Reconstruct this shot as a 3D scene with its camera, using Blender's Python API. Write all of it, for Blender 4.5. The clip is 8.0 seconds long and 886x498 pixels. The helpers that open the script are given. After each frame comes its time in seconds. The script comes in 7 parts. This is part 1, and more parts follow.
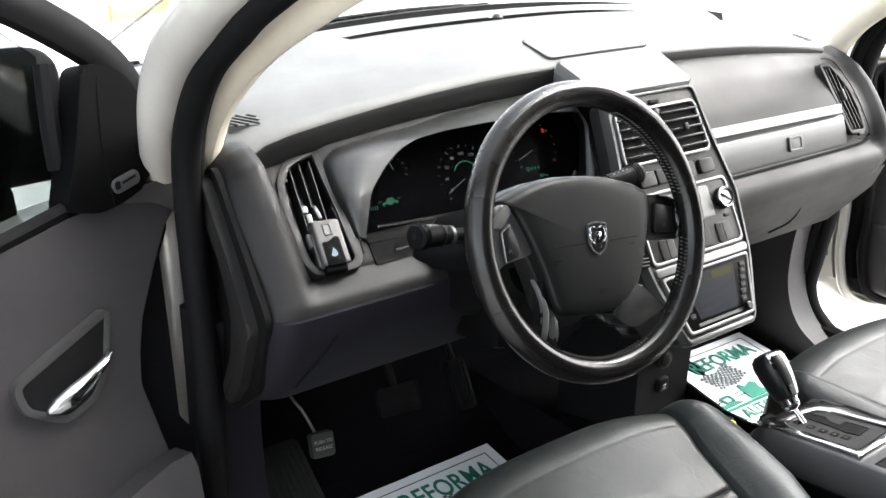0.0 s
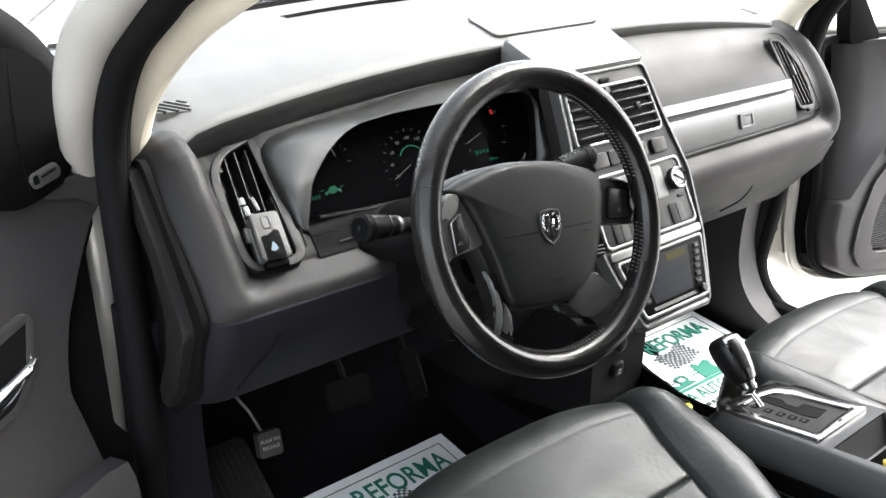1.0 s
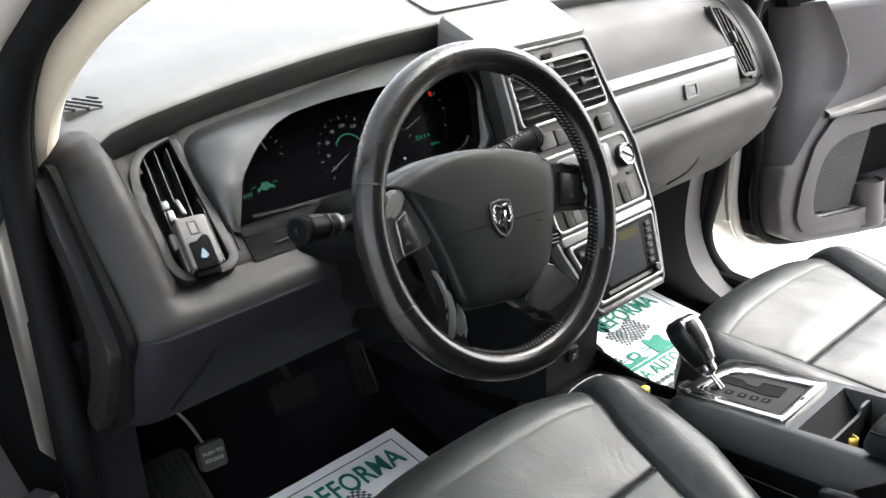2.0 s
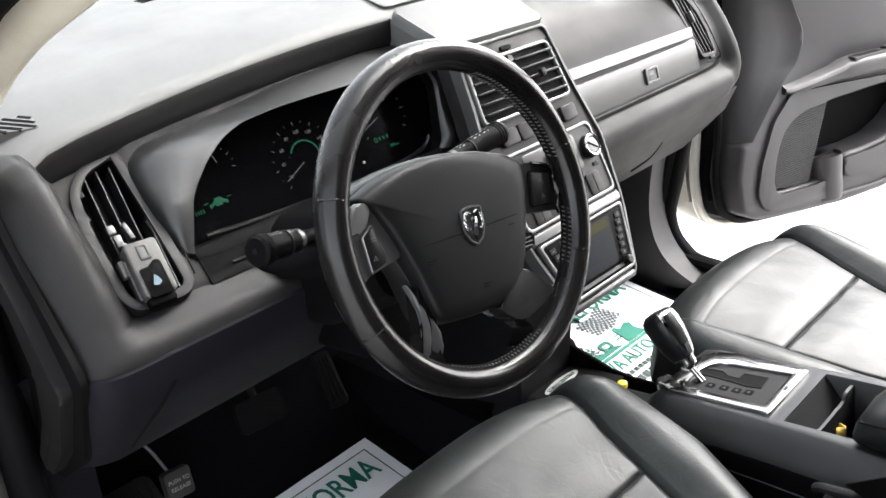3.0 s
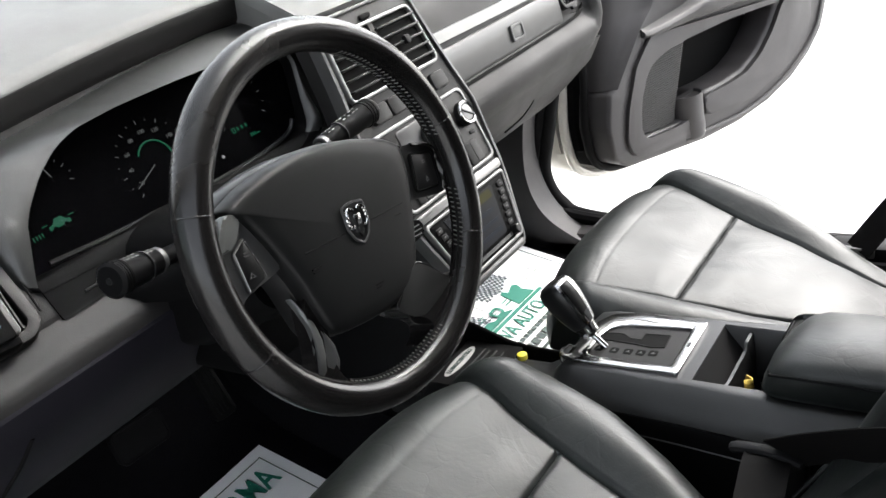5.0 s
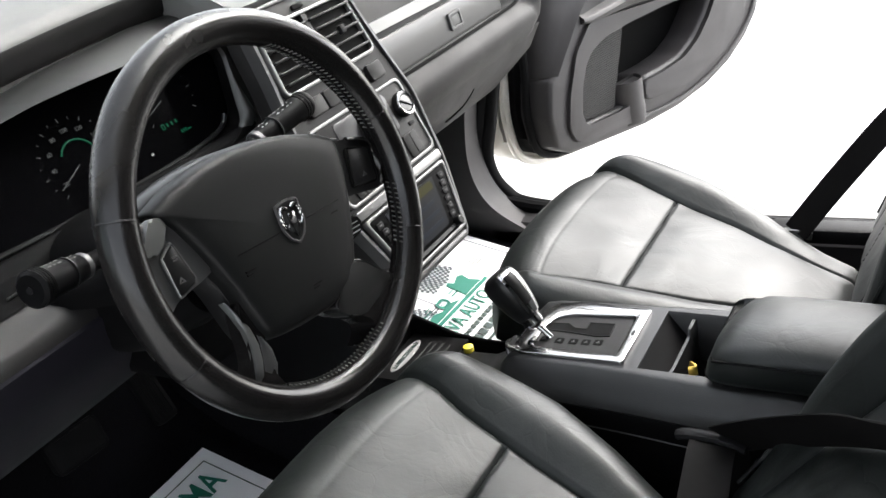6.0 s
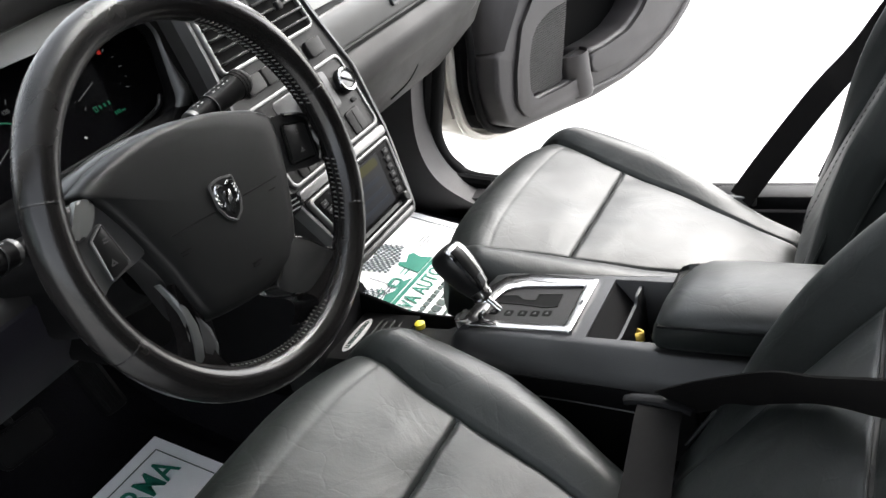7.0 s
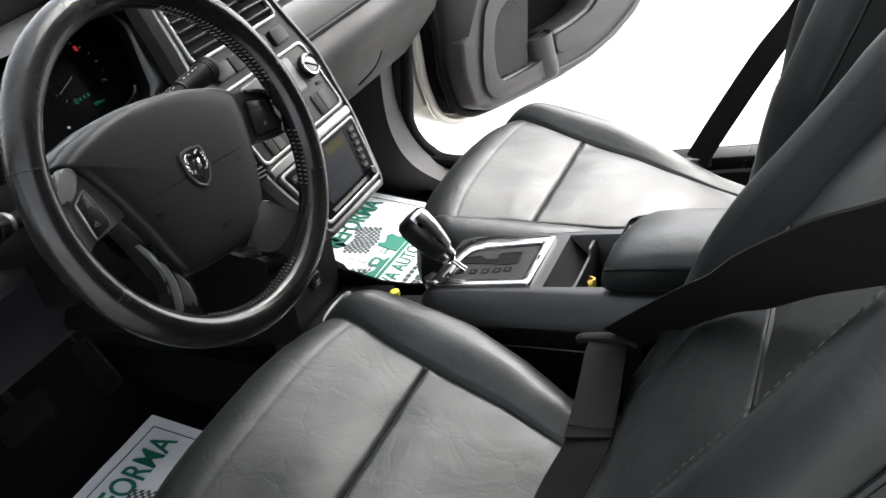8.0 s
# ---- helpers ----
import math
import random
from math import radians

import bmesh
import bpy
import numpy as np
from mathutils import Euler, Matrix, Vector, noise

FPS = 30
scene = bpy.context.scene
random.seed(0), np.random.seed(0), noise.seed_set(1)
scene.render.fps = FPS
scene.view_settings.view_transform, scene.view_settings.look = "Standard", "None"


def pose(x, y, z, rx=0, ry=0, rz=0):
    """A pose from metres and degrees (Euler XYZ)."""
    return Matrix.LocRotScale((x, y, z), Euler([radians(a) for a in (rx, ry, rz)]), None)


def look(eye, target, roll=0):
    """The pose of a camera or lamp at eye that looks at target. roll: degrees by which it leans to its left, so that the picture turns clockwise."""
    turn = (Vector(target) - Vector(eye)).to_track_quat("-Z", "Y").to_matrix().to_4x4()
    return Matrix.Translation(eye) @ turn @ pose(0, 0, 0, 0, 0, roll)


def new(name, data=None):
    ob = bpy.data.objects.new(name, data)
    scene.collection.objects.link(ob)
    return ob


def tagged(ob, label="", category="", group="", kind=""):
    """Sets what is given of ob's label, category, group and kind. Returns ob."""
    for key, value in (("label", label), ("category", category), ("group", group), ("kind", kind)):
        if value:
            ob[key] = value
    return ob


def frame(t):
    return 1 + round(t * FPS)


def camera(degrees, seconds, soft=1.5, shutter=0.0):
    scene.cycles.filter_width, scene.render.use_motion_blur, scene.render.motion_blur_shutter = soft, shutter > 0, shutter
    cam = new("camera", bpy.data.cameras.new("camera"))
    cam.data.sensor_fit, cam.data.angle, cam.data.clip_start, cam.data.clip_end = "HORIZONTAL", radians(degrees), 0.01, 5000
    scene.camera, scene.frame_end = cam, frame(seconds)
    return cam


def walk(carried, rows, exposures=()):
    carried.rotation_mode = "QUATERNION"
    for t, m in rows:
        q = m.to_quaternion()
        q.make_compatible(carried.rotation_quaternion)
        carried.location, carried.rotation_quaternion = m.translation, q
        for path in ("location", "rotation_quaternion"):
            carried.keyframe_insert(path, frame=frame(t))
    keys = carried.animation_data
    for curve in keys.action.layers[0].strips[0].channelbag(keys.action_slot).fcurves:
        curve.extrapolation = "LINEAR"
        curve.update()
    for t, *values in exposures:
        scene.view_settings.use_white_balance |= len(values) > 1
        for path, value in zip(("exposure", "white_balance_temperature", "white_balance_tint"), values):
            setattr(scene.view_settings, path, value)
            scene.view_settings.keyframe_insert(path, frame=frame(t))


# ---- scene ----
cam = camera(53.9, 8.0)
PATH = [
    (0, (-1.058, -0.707, 1.255), (-0.014, 0.927, 0.765), -5.9),
    (0.5, (-1.045, -0.689, 1.254), (0.032, 0.916, 0.743), -6.0),
    (1, (-1.023, -0.663, 1.257), (0.101, 0.896, 0.705), -6.4),
    (1.5, (-1.001, -0.63, 1.261), (0.178, 0.871, 0.663), -7.0),
    (3, (-0.952, -0.552, 1.275), (0.32, 0.835, 0.6), -10.3),
    (3.5, (-0.938, -0.525, 1.281), (0.383, 0.798, 0.572), -11.2),
    (4, (-0.923, -0.501, 1.283), (0.45, 0.747, 0.536), -12.2),
    (5.5, (-0.882, -0.481, 1.279), (0.555, 0.625, 0.436), -13.7),
    (6, (-0.872, -0.479, 1.278), (0.591, 0.573, 0.411), -13.7),
    (6.5, (-0.859, -0.478, 1.273), (0.609, 0.539, 0.372), -14.2),
    (7, (-0.864, -0.49, 1.265), (0.621, 0.479, 0.341), -14.5),
    (7.5, (-0.889, -0.521, 1.259), (0.614, 0.41, 0.325), -15.3),
    (8, (-0.933, -0.568, 1.252), (0.556, 0.395, 0.326), -17.7),
]
# the car's own frame leans a little against the level ground
CAR = Matrix.Translation((0, 0, 0.39)) @ Matrix.Rotation(radians(-6), 4, "X") @ Matrix.Translation((0, 0, -0.39))
walk(cam, [(t, CAR @ look(eye, target, roll)) for t, eye, target, roll in PATH],
     exposures=((0.0, 2.82), (1.0, 2.93), (1.5, 2.92), (3.5, 2.62), (4.0, 2.50), (5.5, 2.40), (8.0, 2.48)))

# ---------------------------------------------------------------- light
world = bpy.data.worlds.new("daylight")
scene.world = world
world.use_nodes = True
wn, wl = world.node_tree.nodes, world.node_tree.links
wn.clear()
SUN_UP, SUN_ROUND = 46.0, 106.0
sky = wn.new("ShaderNodeTexSky")
sky.sky_type, sky.sun_disc = "NISHITA", False
sky.sun_elevation, sky.sun_rotation = radians(SUN_UP), radians(SUN_ROUND)
sky.air_density, sky.dust_density = 1.0, 3.0
haze = wn.new("ShaderNodeHueSaturation")
haze.inputs["Saturation"].default_value = 0.25
backg, wout = wn.new("ShaderNodeBackground"), wn.new("ShaderNodeOutputWorld")
backg.inputs["Strength"].default_value = 0.185
wl.new(sky.outputs[0], haze.inputs["Color"])
wl.new(haze.outputs[0], backg.inputs["Color"])
wl.new(backg.outputs[0], wout.inputs["Surface"])
sun_data = bpy.data.lights.new("sun", "SUN")
sun_data.energy, sun_data.angle, sun_data.color = 0.85, radians(52), (1.0, 0.97, 0.93)
sun_ob = new("sun", sun_data)
# the lamp looks down from the sky's sun: rotation counts clockwise from +y
s_dir = Vector((math.sin(radians(SUN_ROUND)) * math.cos(radians(SUN_UP)), math.cos(radians(SUN_ROUND)) * math.cos(radians(SUN_UP)), math.sin(radians(SUN_UP))))
sun_ob.matrix_world = look(s_dir * 30, (0, 0, 0))

# ---------------------------------------------------------------- materials


def mat(name, color, rough=0.5, metal=0.0, grain=(0, 0.0), var=0.0, wear=0.0, coat=0.0, spec=0.5, wrinkle=0.0, crease=0.0):
    """grain: scale of the fine relief and its strength; var: share of slow colour change; wear: change of gloss."""
    m = bpy.data.materials.new(name)
    m.use_nodes = True
    n, l = m.node_tree.nodes, m.node_tree.links
    b = n["Principled BSDF"]
    b.inputs["Base Color"].default_value = (*color, 1)
    b.inputs["Roughness"].default_value, b.inputs["Metallic"].default_value = rough, metal
    b.inputs["Specular IOR Level"].default_value = spec
    b.inputs["Coat Weight"].default_value = coat
    b.inputs["Coat Roughness"].default_value = 0.12
    tc = n.new("ShaderNodeTexCoord")

    def noise_at(scale, detail=3.0):
        t = n.new("ShaderNodeTexNoise")
        t.inputs["Scale"].default_value, t.inputs["Detail"].default_value = scale, detail
        l.new(tc.outputs["Object"], t.inputs["Vector"])
        return t
    if var:
        big, small = noise_at(6.0), noise_at(70.0)
        mix = n.new("ShaderNodeMath")
        mix.operation = "ADD"
        l.new(big.outputs["Fac"], mix.inputs[0])
        l.new(small.outputs["Fac"], mix.inputs[1])
        ramp = n.new("ShaderNodeMapRange")
        ramp.inputs["From Min"].default_value, ramp.inputs["From Max"].default_value = 0.6, 1.4
        ramp.inputs["To Min"].default_value, ramp.inputs["To Max"].default_value = 1 - var, 1 + var
        l.new(mix.outputs[0], ramp.inputs["Value"])
        sc = n.new("ShaderNodeVectorMath")
        sc.operation = "SCALE"
        sc.inputs[0].default_value = color
        l.new(ramp.outputs[0], sc.inputs["Scale"])
        l.new(sc.outputs[0], b.inputs["Base Color"])
    if wear:
        w = noise_at(14.0, 5.0)
        r = n.new("ShaderNodeMapRange")
        r.inputs["From Min"].default_value, r.inputs["From Max"].default_value = 0.3, 0.7
        r.inputs["To Min"].default_value, r.inputs["To Max"].default_value = rough - wear, rough + wear
        l.new(w.outputs["Fac"], r.inputs["Value"])
        l.new(r.outputs[0], b.inputs["Roughness"])
    last = None
    if wrinkle:
        wr = noise_at(9.0, 4.0)
        wr.inputs["Distortion"].default_value = 2.2
        bp = n.new("ShaderNodeBump")
        bp.inputs["Strength"].default_value, bp.inputs["Distance"].default_value = wrinkle, 0.02
        l.new(wr.outputs["Fac"], bp.inputs["Height"])
        last = bp
    if crease:
        # fine wandering creases of worn leather
        warp = noise_at(11.0, 3.0)
        shift = n.new("ShaderNodeVectorMath")
        shift.operation = "MULTIPLY_ADD"
        shift.inputs[1].default_value = (0.09, 0.09, 0.09)
        l.new(warp.outputs["Color"], shift.inputs[0])
        l.new(tc.outputs["Object"], shift.inputs[2])
        v = n.new("ShaderNodeTexVoronoi")
        v.feature = "DISTANCE_TO_EDGE"
        v.inputs["Scale"].default_value = 15.0
        l.new(shift.outputs[0], v.inputs["Vector"])
        r = n.new("ShaderNodeMapRange")
        r.inputs["From Max"].default_value = 0.03
        l.new(v.outputs["Distance"], r.inputs["Value"])
        bp = n.new("ShaderNodeBump")
        bp.inputs["Strength"].default_value, bp.inputs["Distance"].default_value = crease, 0.0012
        l.new(r.outputs[0], bp.inputs["Height"])
        if last:
            l.new(last.outputs[0], bp.inputs["Normal"])
        last = bp
    if grain[0]:
        v = n.new("ShaderNodeTexVoronoi")
        v.inputs["Scale"].default_value = grain[0]
        l.new(tc.outputs["Object"], v.inputs["Vector"])
        bp = n.new("ShaderNodeBump")
        bp.inputs["Strength"].default_value, bp.inputs["Distance"].default_value = grain[1], 0.001
        l.new(v.outputs["Distance"], bp.inputs["Height"])
        if last:
            l.new(last.outputs[0], bp.inputs["Normal"])
        last = bp
    if last:
        l.new(last.outputs[0], b.inputs["Normal"])
    return m


def glow(name, color, strength):
    m = mat(name, (0.008, 0.008, 0.008), 0.5, spec=0.03)
    b = m.node_tree.nodes["Principled BSDF"]
    b.inputs["Emission Color"].default_value = (*color, 1)
    b.inputs["Emission Strength"].default_value = strength
    return m


def glass(name, tint, rough=0.0):
    m = mat(name, tint, rough)
    b = m.node_tree.nodes["Principled BSDF"]
    b.inputs["Transmission Weight"].default_value = 1.0
    b.inputs["IOR"].default_value = 1.3
    return m


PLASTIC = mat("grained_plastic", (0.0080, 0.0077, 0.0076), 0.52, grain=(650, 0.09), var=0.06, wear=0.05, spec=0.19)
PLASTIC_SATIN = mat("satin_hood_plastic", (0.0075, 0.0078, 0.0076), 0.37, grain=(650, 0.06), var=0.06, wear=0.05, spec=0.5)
# Dash plastic made paler: the daylight from the windscreen is in the colour.
PLASTIC_LIT = mat("lit_dash_plastic", (0.084, 0.085, 0.0835), 0.55, grain=(500, 0.08), var=0.05, wear=0.05, spec=0.3)
PLASTIC_DARK = mat("dark_plastic", (0.0048, 0.0048, 0.0052), 0.5, grain=(700, 0.08), var=0.08, wear=0.06, spec=0.12)
# Dash plastic with the shade under the dash put into its colour.
PLASTIC_SHADED = mat("shaded_low_plastic", (0.0070, 0.0067, 0.0092), 0.6, grain=(600, 0.1), var=0.06, spec=0.08)
CONSOLE = mat("console_plastic", (0.0135, 0.0138, 0.0142), 0.39, grain=(600, 0.07), var=0.07, wear=0.05, spec=0.38)
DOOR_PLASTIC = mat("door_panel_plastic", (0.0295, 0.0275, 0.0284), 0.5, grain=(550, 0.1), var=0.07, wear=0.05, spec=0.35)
CAVITY = mat("vent_cavity", (0.0015, 0.0015, 0.0015), 0.8, spec=0.1)
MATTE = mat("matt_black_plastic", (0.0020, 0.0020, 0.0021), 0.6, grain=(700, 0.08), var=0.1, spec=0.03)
BLADE = mat("vent_blade", (0.008, 0.008, 0.008), 0.45, spec=0.2)
BLACK = mat("black_gloss_plastic", (0.004, 0.004, 0.0042), 0.34, var=0.1, spec=0.28)
LENS = mat("cluster_lens", (0.0012, 0.0012, 0.0014), 0.15, spec=0.015)
STALK = mat("stalk_plastic", (0.0026, 0.0026, 0.0028), 0.42, var=0.1, wear=0.05, spec=0.05)
LEATHER = mat("black_leather", (0.0085, 0.0102, 0.0097), 0.44, grain=(420, 0.05), var=0.06, wear=0.05, wrinkle=0.08, spec=0.34, crease=0.08)
LEATHER_WHEEL = mat("wheel_leather", (0.0050, 0.0046, 0.0045), 0.23, grain=(700, 0.05), var=0.12, wear=0.07, spec=0.32)
HUB_SKIN = mat("airbag_cover_skin", (0.0046, 0.0048, 0.0048), 0.44, grain=(800, 0.06), var=0.06, wear=0.05, spec=0.16)
WHEEL_THREAD = mat("pale_grey_thread", (0.05, 0.049, 0.046), 0.7)
THREAD = mat("grey_thread", (0.04, 0.039, 0.036), 0.7)
SILVER = mat("satin_silver_trim", (0.16, 0.16, 0.158), 0.42, 0.8, var=0.05, wear=0.06)
CHROME = mat("chrome", (0.38, 0.38, 0.38), 0.15, 1.0, wear=0.04)
BEIGE = mat("beige_pillar_trim", (0.52, 0.48, 0.39), 0.65, grain=(500, 0.2), var=0.05)
PAINT = mat("champagne_paint", (0.48, 0.465, 0.43), 0.32, 0.3, var=0.03, coat=0.5)
RUBBER = mat("black_rubber", (0.004, 0.004, 0.0043), 0.65, var=0.15, wear=0.08, spec=0.08)
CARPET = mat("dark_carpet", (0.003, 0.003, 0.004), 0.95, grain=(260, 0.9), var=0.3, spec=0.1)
MATRUB = mat("ribbed_mat", (0.012, 0.0115, 0.0105), 0.75, grain=(300, 0.5), var=0.2)
WEBBING = mat("belt_webbing", (0.0060, 0.0056, 0.0056), 0.75, grain=(900, 0.15), var=0.12, spec=0.05)
PAPER = mat("white_paper", (0.9, 0.91, 0.92), 0.6, var=0.02, wrinkle=0.04)
# White card greyed: the shade it lies in is put into the colour.
CARD_SHADED = mat("shaded_white_card", (0.3, 0.3, 0.295), 0.7, var=0.05, spec=0.2)
INK = mat("green_ink", (0.012, 0.16, 0.11), 0.6, var=0.06)
INK_DARK = mat("dark_ink", (0.03, 0.05, 0.045), 0.6)
INK_GREY = mat("grey_ink", (0.09, 0.105, 0.115), 0.6)
WHITE_MARK = mat("white_marking", (0.2, 0.2, 0.195), 0.5, spec=0.2)
GROUND = mat("pale_concrete", (0.46, 0.455, 0.44), 0.85, grain=(60, 0.4), var=0.1)
YELLOW = mat("yellow_kerb_paint", (0.75, 0.52, 0.08), 0.7, var=0.15)
HEADLINER = mat("headliner_cloth", (0.42, 0.4, 0.35), 0.9, grain=(300, 0.4), var=0.04)
BLUE_MARK = mat("pale_blue_marking", (0.05, 0.09, 0.12), 0.5)
GREY_MARK = mat("grey_clip_plastic", (0.05, 0.05, 0.0495), 0.4, var=0.05, spec=0.15)
CLIP_GREY = mat("silver_grey_plastic", (0.046, 0.045, 0.043), 0.45, var=0.05, wear=0.06, spec=0.3)
BRASS = mat("brass", (0.55, 0.38, 0.08), 0.3, 0.9, var=0.1)
GREEN_PLASTIC = mat("green_plastic", (0.05, 0.4, 0.08), 0.4)
YELLOW_PLASTIC = mat("yellow_plastic", (0.7, 0.6, 0.05), 0.4)
RED_PLASTIC = mat("red_plastic", (0.45, 0.03, 0.02), 0.4)
SPOKE_SATIN = mat("satin_spoke_trim", (0.095, 0.097, 0.095), 0.42, 0.6, var=0.06, wear=0.06)
GRAPHITE = mat("graphite_trim", (0.06, 0.06, 0.06), 0.42, 0.6, var=0.08, wear=0.06)
GLOW_WHITE = glow("dial_white", (0.85, 0.9, 0.9), 0.015)
GLOW_GREEN = glow("dial_green", (0.03, 0.7, 0.35), 0.02)
GLOW_RED = glow("dial_red", (0.8, 0.05, 0.04), 0.06)
SCREEN = glow("head_unit_screen", (0.05, 0.07, 0.1), 0.01)
SCREEN.node_tree.nodes["Principled BSDF"].inputs["Roughness"].default_value = 0.3
SCREEN.node_tree.nodes["Principled BSDF"].inputs["Specular IOR Level"].default_value = 0.062
SCREEN.node_tree.nodes["Principled BSDF"].inputs["Base Color"].default_value = (0.004, 0.004, 0.005, 1)
SCREEN_YEL = glow("screen_yellow", (0.55, 0.5, 0.08), 0.02)
SCREEN_BLUE = glow("screen_blue", (0.1, 0.16, 0.28), 0.02)
# Opaque black for the light-blocking panels added at the rear doors.
BLIND_BLACK = mat("opaque_black_panel", (0.004, 0.004, 0.0045), 0.08, var=0.03)
PANE = glass("clear_glass", (0.95, 0.97, 0.96))
TINT = glass("tinted_glass", (0.3, 0.34, 0.33))

# ---------------------------------------------------------------- builders
PLACE = {}


def thing(name, label, category, at=(0, 0, 0), group="", kind=""):
    ob = new(name)
    ob.location = at
    ob.empty_display_size = 0.05
    PLACE[ob] = Matrix.Translation(at)
    return tagged(ob, label, category, group, kind)


def part(name, bm, material, parent=None, label="", smooth=35.0, kind="", category=""):
    """One mesh object from a bmesh in world places, under a thing or a part."""
    bmesh.ops.remove_doubles(bm, verts=bm.verts, dist=1e-5)
    bmesh.ops.recalc_face_normals(bm, faces=bm.faces)
    me = bpy.data.meshes.new(name)
    bm.to_mesh(me)
    bm.free()
    me.materials.append(material)
    for p in me.polygons:
        p.use_smooth = True
    me.set_sharp_from_angle(angle=radians(smooth))
    ob = new(name, me)
    if parent is not None:
        ob.parent = parent
        ob.matrix_parent_inverse = PLACE[parent].inverted()
    PLACE[ob] = Matrix.Identity(4)
    return tagged(ob, label, category, "", kind)


def basis(o, u, v):
    """A frame at o with axes u, v and their cross product."""
    u = Vector(u).normalized()
    v = Vector(v)
    v = (v - u * v.dot(u)).normalized()
    w = u.cross(v)
    m = Matrix((u, v, w)).transposed().to_4x4()
    m.translation = o
    return m


def prism(poly, d0, d1, m=None, bevel=0.0, seg=2, back=False):
    """A flat outline pushed from depth d0 to d1 along the frame's third axis; the edges of the d1 side are bevelled."""
    bm = bmesh.new()
    lo = [bm.verts.new((x, y, d0)) for x, y in poly]
    hi = [bm.verts.new((x, y, d1)) for x, y in poly]
    n = len(poly)
    bm.faces.new(lo[::-1])
    top = bm.faces.new(hi)
    for i in range(n):
        bm.faces.new((lo[i], lo[(i + 1) % n], hi[(i + 1) % n], hi[i]))
    if bevel:
        es = list(top.edges)
        if back:
            es = list(bm.edges)
        bmesh.ops.bevel(bm, geom=es, offset=bevel, segments=seg, profile=0.5, affect="EDGES", clamp_overlap=True)
    if m is not None:
        bmesh.ops.transform(bm, matrix=m, verts=bm.verts)
    return bm


def rbox(c, size, m=None, bevel=0.004, seg=2):
    """A box with rounded edges, centred at c in the frame m."""
    bm = bmesh.new()
    bmesh.ops.create_cube(bm, size=1.0)
    bmesh.ops.scale(bm, vec=size, verts=bm.verts)
    if bevel:
        bmesh.ops.bevel(bm, geom=list(bm.edges), offset=min(bevel, 0.48 * min(size)), segments=seg, profile=0.5, affect="EDGES", clamp_overlap=True)
    bmesh.ops.translate(bm, vec=c, verts=bm.verts)
    if m is not None:
        bmesh.ops.transform(bm, matrix=m, verts=bm.verts)
    return bm


def loft(rings, closed=True, cap=True):
    """Skin over rings of equally many points. closed: each ring runs round."""
    bm = bmesh.new()
    rows = [[bm.verts.new(p) for p in r] for r in rings]
    n = len(rings[0])
    for a, b in zip(rows, rows[1:]):
        for i in range(n if closed else n - 1):
            j = (i + 1) % n
            bm.faces.new((a[i], a[j], b[j], b[i]))
    if cap and closed:
        bm.faces.new(rows[0][::-1])
        bm.faces.new(rows[-1])
    return bm


def smooth_path(pts, per=6, loop=False):
    """Catmull-Rom points through pts."""
    p = [Vector(q) for q in pts]
    n = len(p)
    out = []
    for i in range(n if loop else n - 1):
        a, b, c, d = (p[(i + k) % n] if loop else p[min(max(i + k, 0), n - 1)] for k in (-1, 0, 1, 2))
        for k in range(per):
            t = k / per
            out.append(0.5 * ((2 * b) + (c - a) * t + (2 * a - 5 * b + 4 * c - d) * t * t + (3 * b - a - 3 * c + d) * t ** 3))
    if not loop:
        out.append(p[-1])
    return out


def tube(pts, r, seg=10, flat=1.0, up=(0, 0, 1), loop=False, cap=True):
    """A round or flattened bar along a path. r: a radius or one for each point; flat: its thickness against its width."""
    pts = [Vector(p) for p in pts]
    n = len(pts)
    rings = []
    for i, p in enumerate(pts):
        a, b = (pts[(i - 1) % n], pts[(i + 1) % n]) if loop else (pts[max(i - 1, 0)], pts[min(i + 1, n - 1)])
        d = (b - a).normalized()
        s = d.cross(Vector(up))
        s = s.normalized() if s.length > 1e-4 else Vector((1, 0, 0))
        q = s.cross(d).normalized()
        rr = r[i] if isinstance(r, (list, tuple)) else r
        rings.append([p + rr * (math.cos(k) * s + flat * math.sin(k) * q) for k in [2 * math.pi * j / seg for j in range(seg)]])
    if loop:
        rings.append(rings[0])
    return loft(rings, True, cap and not loop)


def ribbon(pts, across, width, thick=0.0016):
    """A flat band along a path; across: the way of its width at each point."""
    rings = []
    pts = [Vector(p) for p in pts]
    for i, p in enumerate(pts):
        d = (pts[min(i + 1, len(pts) - 1)] - pts[max(i - 1, 0)]).normalized()
        s = Vector(across[i] if isinstance(across[0], (tuple, Vector)) else across)
        s = (s - d * s.dot(d)).normalized()
        q = d.cross(s)
        w = width[i] if isinstance(width, (list, tuple)) else width
        rings.append([p + s * w / 2 + q * thick / 2, p - s * w / 2 + q * thick / 2, p - s * w / 2 - q * thick / 2, p + s * w / 2 - q * thick / 2])
    return loft(rings)


def revolve(profile, m, seg=28):
    """A turned shape: profile of (radius, depth) along the frame's third axis."""
    rings = [[m @ Vector((r * math.cos(a), r * math.sin(a), d)) for a in [2 * math.pi * k / seg for k in range(seg)]] for r, d in profile]
    return loft(rings)


def merge(*bms):
    out = bmesh.new()
    for b in bms:
        me = bpy.data.meshes.new("part_of")
        b.to_mesh(me)
        b.free()
        out.from_mesh(me)
        bpy.data.meshes.remove(me)
    return out


